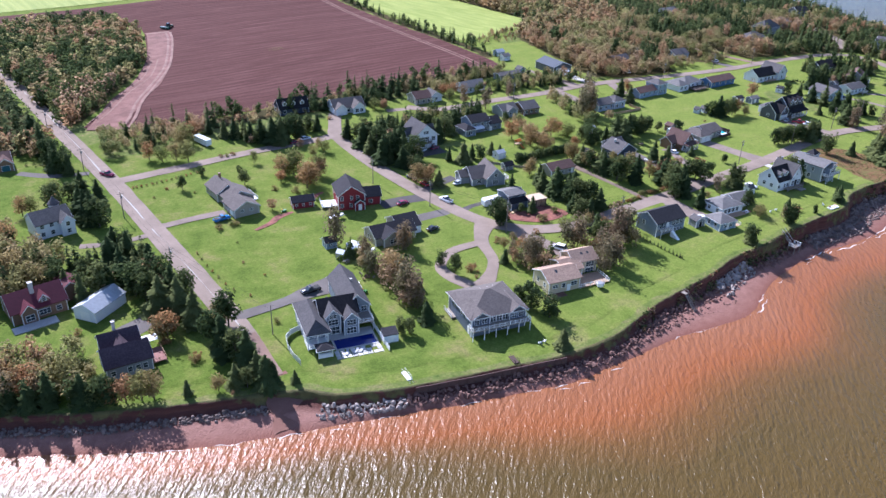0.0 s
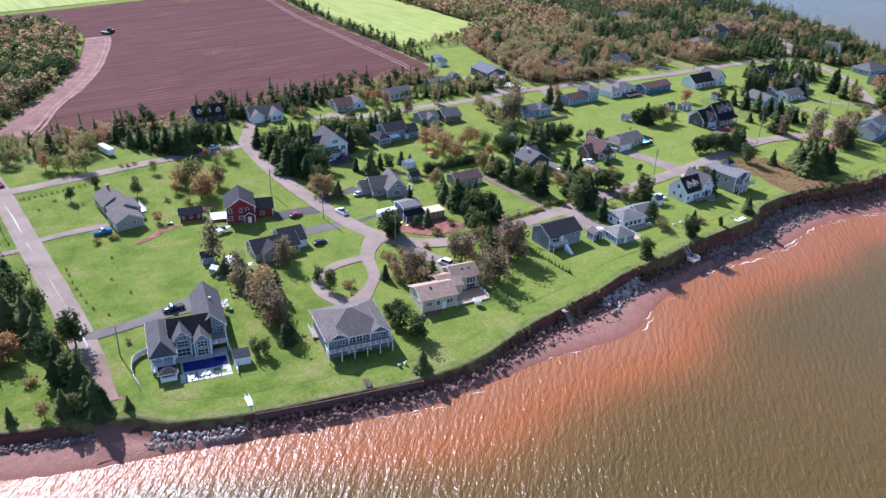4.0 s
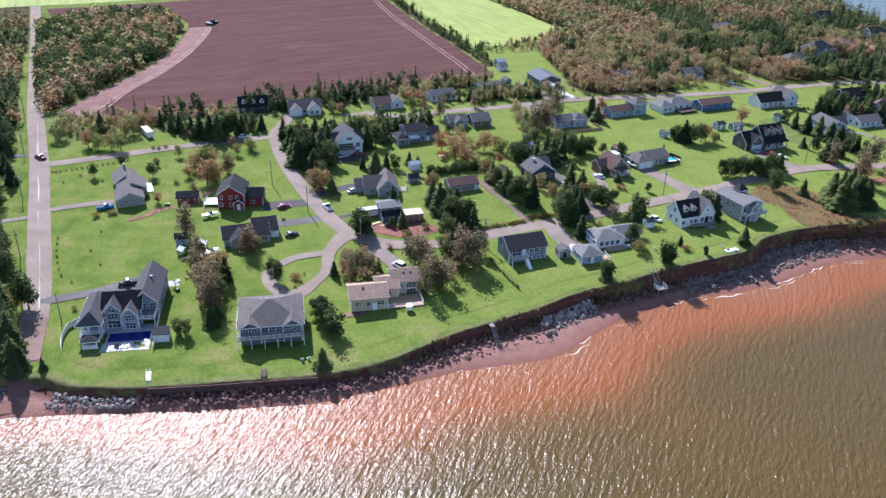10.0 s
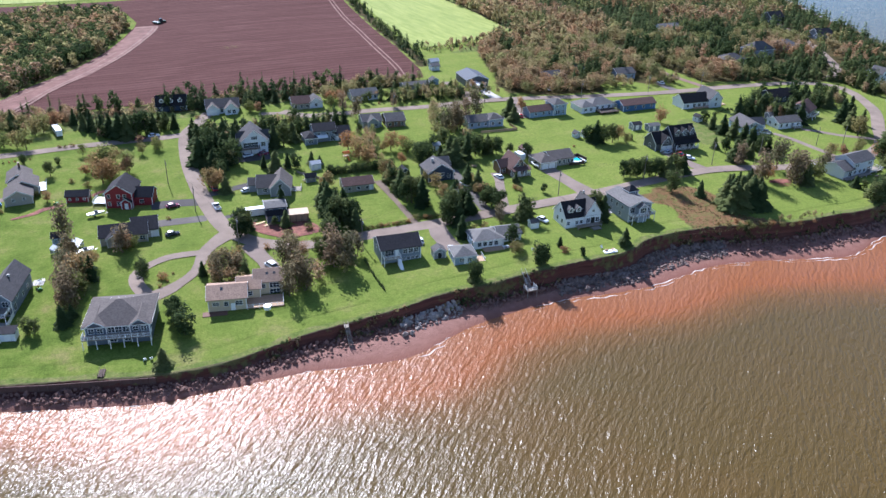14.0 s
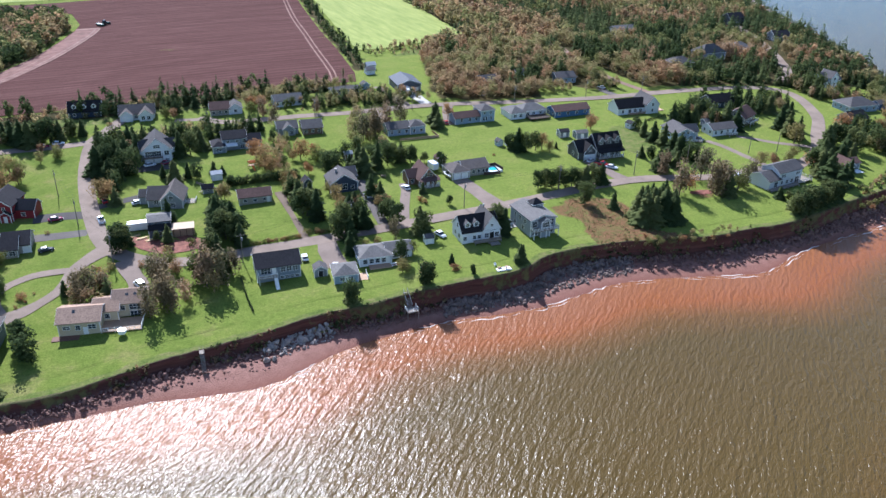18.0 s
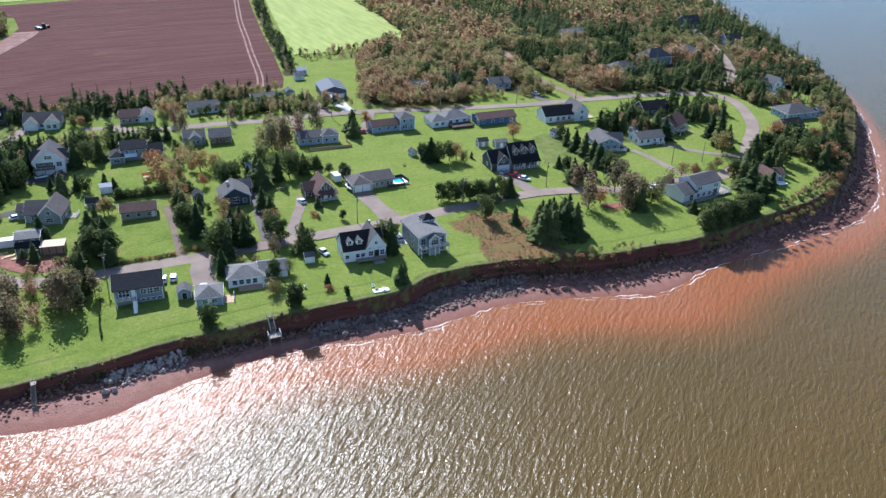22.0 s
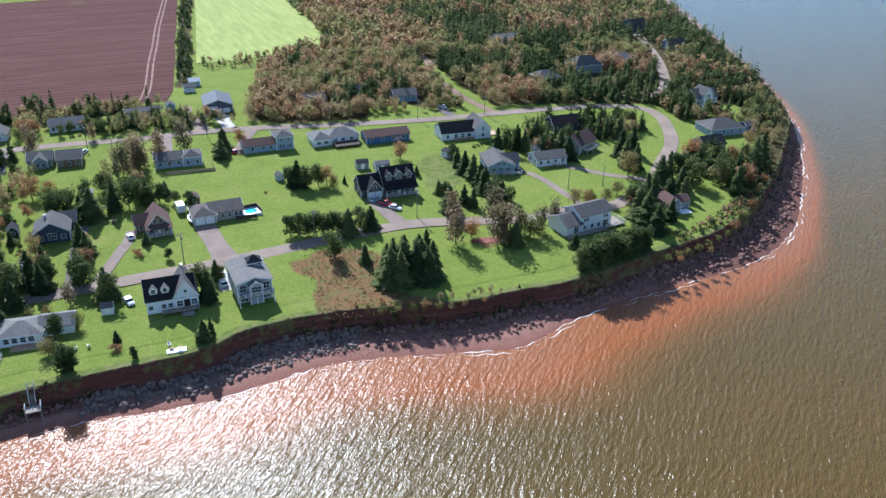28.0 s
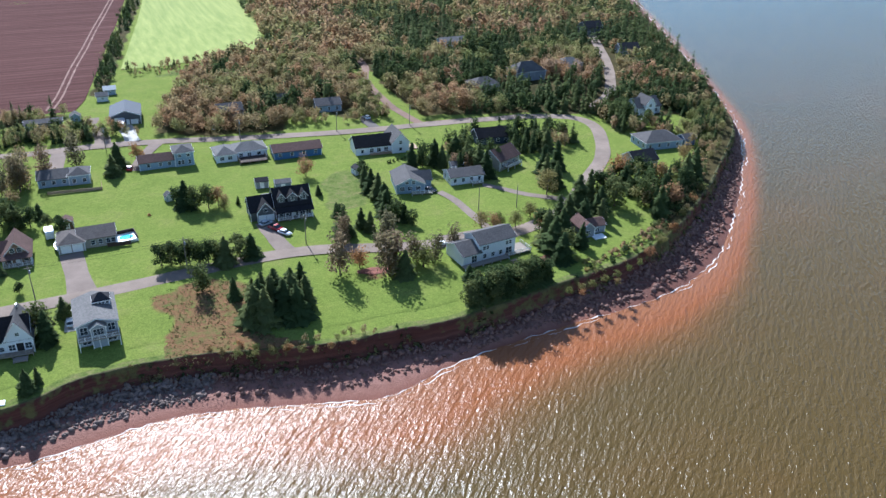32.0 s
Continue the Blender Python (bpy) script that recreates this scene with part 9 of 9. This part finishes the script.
for i in range(4):
    a = math.radians(90 * i + 30)
    garden_chair(101.7 + 2.0 * math.cos(a), 169.6 + 2.0 * math.sin(a), 90 * i - 60, (WOODTAN, WOODGREY)[i % 2], "wooden garden chair beside the fire pit")
for x, y, r in ((96.6, 166.6, 30), (97.6, 167.4, 80), (170.6, 181.4, 0), (233.4, 128.6, 170), (236.2, 128.4, 190), (411.5, 144.2, 160), (413.2, 144.0, 190), (386.0, 150.0, 10), (253.5, 121.4, 0), (119.5, 117.0, 170), (121.0, 116.9, 190)):
    garden_chair(x, y, r, WHITE, "white garden chair on the lawn")
yard = thing("patio", 96.2, 166.8, -15, "small pale side patio of the grey house", "patio")
for i in range(3):
    for j in range(3):
        part("slab", MB().box(-1.6 + 1.06 * i, -1.6 + 1.06 * j, -0.05, -0.6 + 1.06 * i, -0.6 + 1.06 * j, 0.08), CONCRETE, yard)


def mower(x, y, rot, colour, label):
    ob = thing("ride_on_mower", x, y, rot, label, "mower")
    part("body", MB().hull([(-0.5, -0.9, 0.3), (0.5, -0.9, 0.3), (0.5, 0.8, 0.3), (-0.5, 0.8, 0.3)], [(-0.38, -0.8, 0.85), (0.38, -0.8, 0.85), (0.42, 0.1, 0.7), (-0.42, 0.1, 0.7)]), colour, ob)
    part("seat", MB().box(-0.25, 0.3, 0.6, 0.25, 0.75, 0.75).box(-0.25, 0.68, 0.75, 0.25, 0.78, 1.15), plain("yellow_vinyl", (0.6, 0.42, 0.03)), ob)
    part("steering_wheel", MB().tube((0, 0.05, 0.7), (0, 0.2, 1.05), 0.03, 0.03).tube((0, 0.2, 1.05), (0, 0.22, 1.09), 0.2, 0.2, 10), RUBBER, ob)
    part("cutting_deck", MB().box(-0.65, -0.3, 0.12, 0.65, 0.5, 0.3), colour, ob)
    for a, b, r in ((-0.55, -0.6, 0.22), (0.55, -0.6, 0.22), (-0.58, 0.55, 0.3), (0.58, 0.55, 0.3)):
        part("wheel", MB().tube((a - 0.12, b, r), (a + 0.12, b, r), r, r, 12), RUBBER, ob)


MOWER_GREEN = plain("mower_green", (0.03, 0.2, 0.04), 0.4)
mower(96.4, 162.6, 20, MOWER_GREEN, "green and yellow ride-on mower on the grass")
mower(101.6, 221.8, 70, MOWER_GREEN, "green ride-on mower beside the red mulch")

play = thing("climbing_frame", 204.7, 223.4, 10, "wooden climbing frame with an orange slide", "playset")
for a in (-1.1, 1.1):
    for b in (-0.9, 0.9):
        part("post", MB().box(a - 0.06, b - 0.06, 0, a + 0.06, b + 0.06, 2.6), WOODTAN, play)
part("floor", MB().box(-1.15, -0.95, 1.25, 1.15, 0.95, 1.35), WOODTAN, play)
ORANGE = plain("orange_plastic", (0.6, 0.16, 0.03), 0.4)
part("roof", MB().hull([(-1.3, -1.1, 2.5), (1.3, -1.1, 2.5), (1.3, 1.1, 2.5), (-1.3, 1.1, 2.5)], [(-1.3, -0.05, 3.2), (1.3, -0.05, 3.2), (1.3, 0.05, 3.2), (-1.3, 0.05, 3.2)]), ORANGE, play)
part("slide", MB().hull([(-0.3, -0.95, 1.25), (0.3, -0.95, 1.25), (0.3, -3.2, 0.1), (-0.3, -3.2, 0.1)], [(-0.3, -0.95, 1.33), (0.3, -0.95, 1.33), (0.3, -3.2, 0.18), (-0.3, -3.2, 0.18)]), ORANGE, play)
part("swing_beam", MB().tube((1.1, 0, 2.4), (4.2, 0, 2.4), 0.07, 0.07), WOODTAN, play)
for s in (-0.9, 0.9):
    part("swing_leg", MB().tube((4.2, 0, 2.4), (4.2, s, 0), 0.06, 0.06), WOODTAN, play)
for a in (2.0, 3.2):
    part("swing", MB().box(a - 0.25, -0.1, 0.55, a + 0.25, 0.1, 0.6).tube((a - 0.22, 0, 0.6), (a - 0.22, 0, 2.35), 0.015, 0.015, 4).tube((a + 0.22, 0, 0.6), (a + 0.22, 0, 2.35), 0.015, 0.015, 4), ORANGE, play)

# timber and pallets at the building site
LUMBER = plain("fresh_lumber", (0.62, 0.45, 0.24), 0.8)
lr = random.Random(17)
for n, (x, y) in enumerate(((161.7, 180.6), (164.2, 178.6), (159.8, 183.0), (166.4, 181.6))):
    pile = thing("timber_pile", x, y, lr.uniform(-30, 60), "pile of fresh sawn boards on red earth", "timber", "piles of boards")
    for i in range(9):
        a, b = (i % 3) * 0.32 - 0.4 + lr.uniform(-0.05, 0.05), 0.12 * (i // 3)
        part("board", MB().box(-1.7 + lr.uniform(-0.3, 0.3), a, b, 1.7 + lr.uniform(-0.3, 0.3), a + 0.26, b + 0.1), LUMBER, pile)

# fences
fence("garden_fence", "long low wooden fence across the garden", [(183.6, 217.4), (188.5, 210), (193.0, 203.2)], 0.9, WOODGREY)
fence("deck_fence", "dark timber fence round the turquoise pool", [(281.4, 184.4), (287.6, 183.6), (288.2, 190.4)], 1.3, DARKWOOD)

# the earth ramp of the slip, going down to the beach
zr = gz(59, 141)
rp = new("beach_ramp", mesh_from("beach_ramp", [(55.8, 142, zr + 0.12), (62.6, 142, zr + 0.12), (55.4, 136, zr - 0.4), (63.6, 135, zr - 0.5), (54.6, 131, zr - 2.2), (66.0, 130, zr - 2.3), (53.0, 126.5, SEA + 0.35), (67.5, 124.6, SEA + 0.3),
                                       (54.6, 142, zr - 0.6), (64.0, 142, zr - 0.6), (53.6, 136, zr - 2.6), (65.6, 134.5, zr - 2.8), (51.6, 130.5, SEA + 0.2), (69.0, 129, SEA + 0.2), (50, 126, SEA - 0.5), (70, 124, SEA - 0.5)],
                                      [(0, 2, 3, 1), (2, 4, 5, 3), (4, 6, 7, 5), (8, 10, 2, 0), (10, 12, 4, 2), (12, 14, 6, 4), (1, 3, 11, 9), (3, 5, 13, 11), (5, 7, 15, 13)], road_mat("damp_red_ramp", (0.2, 0.105, 0.08)), True))
tagged(rp, "red gravel ramp running down onto the beach", "ramp", kind="structure")
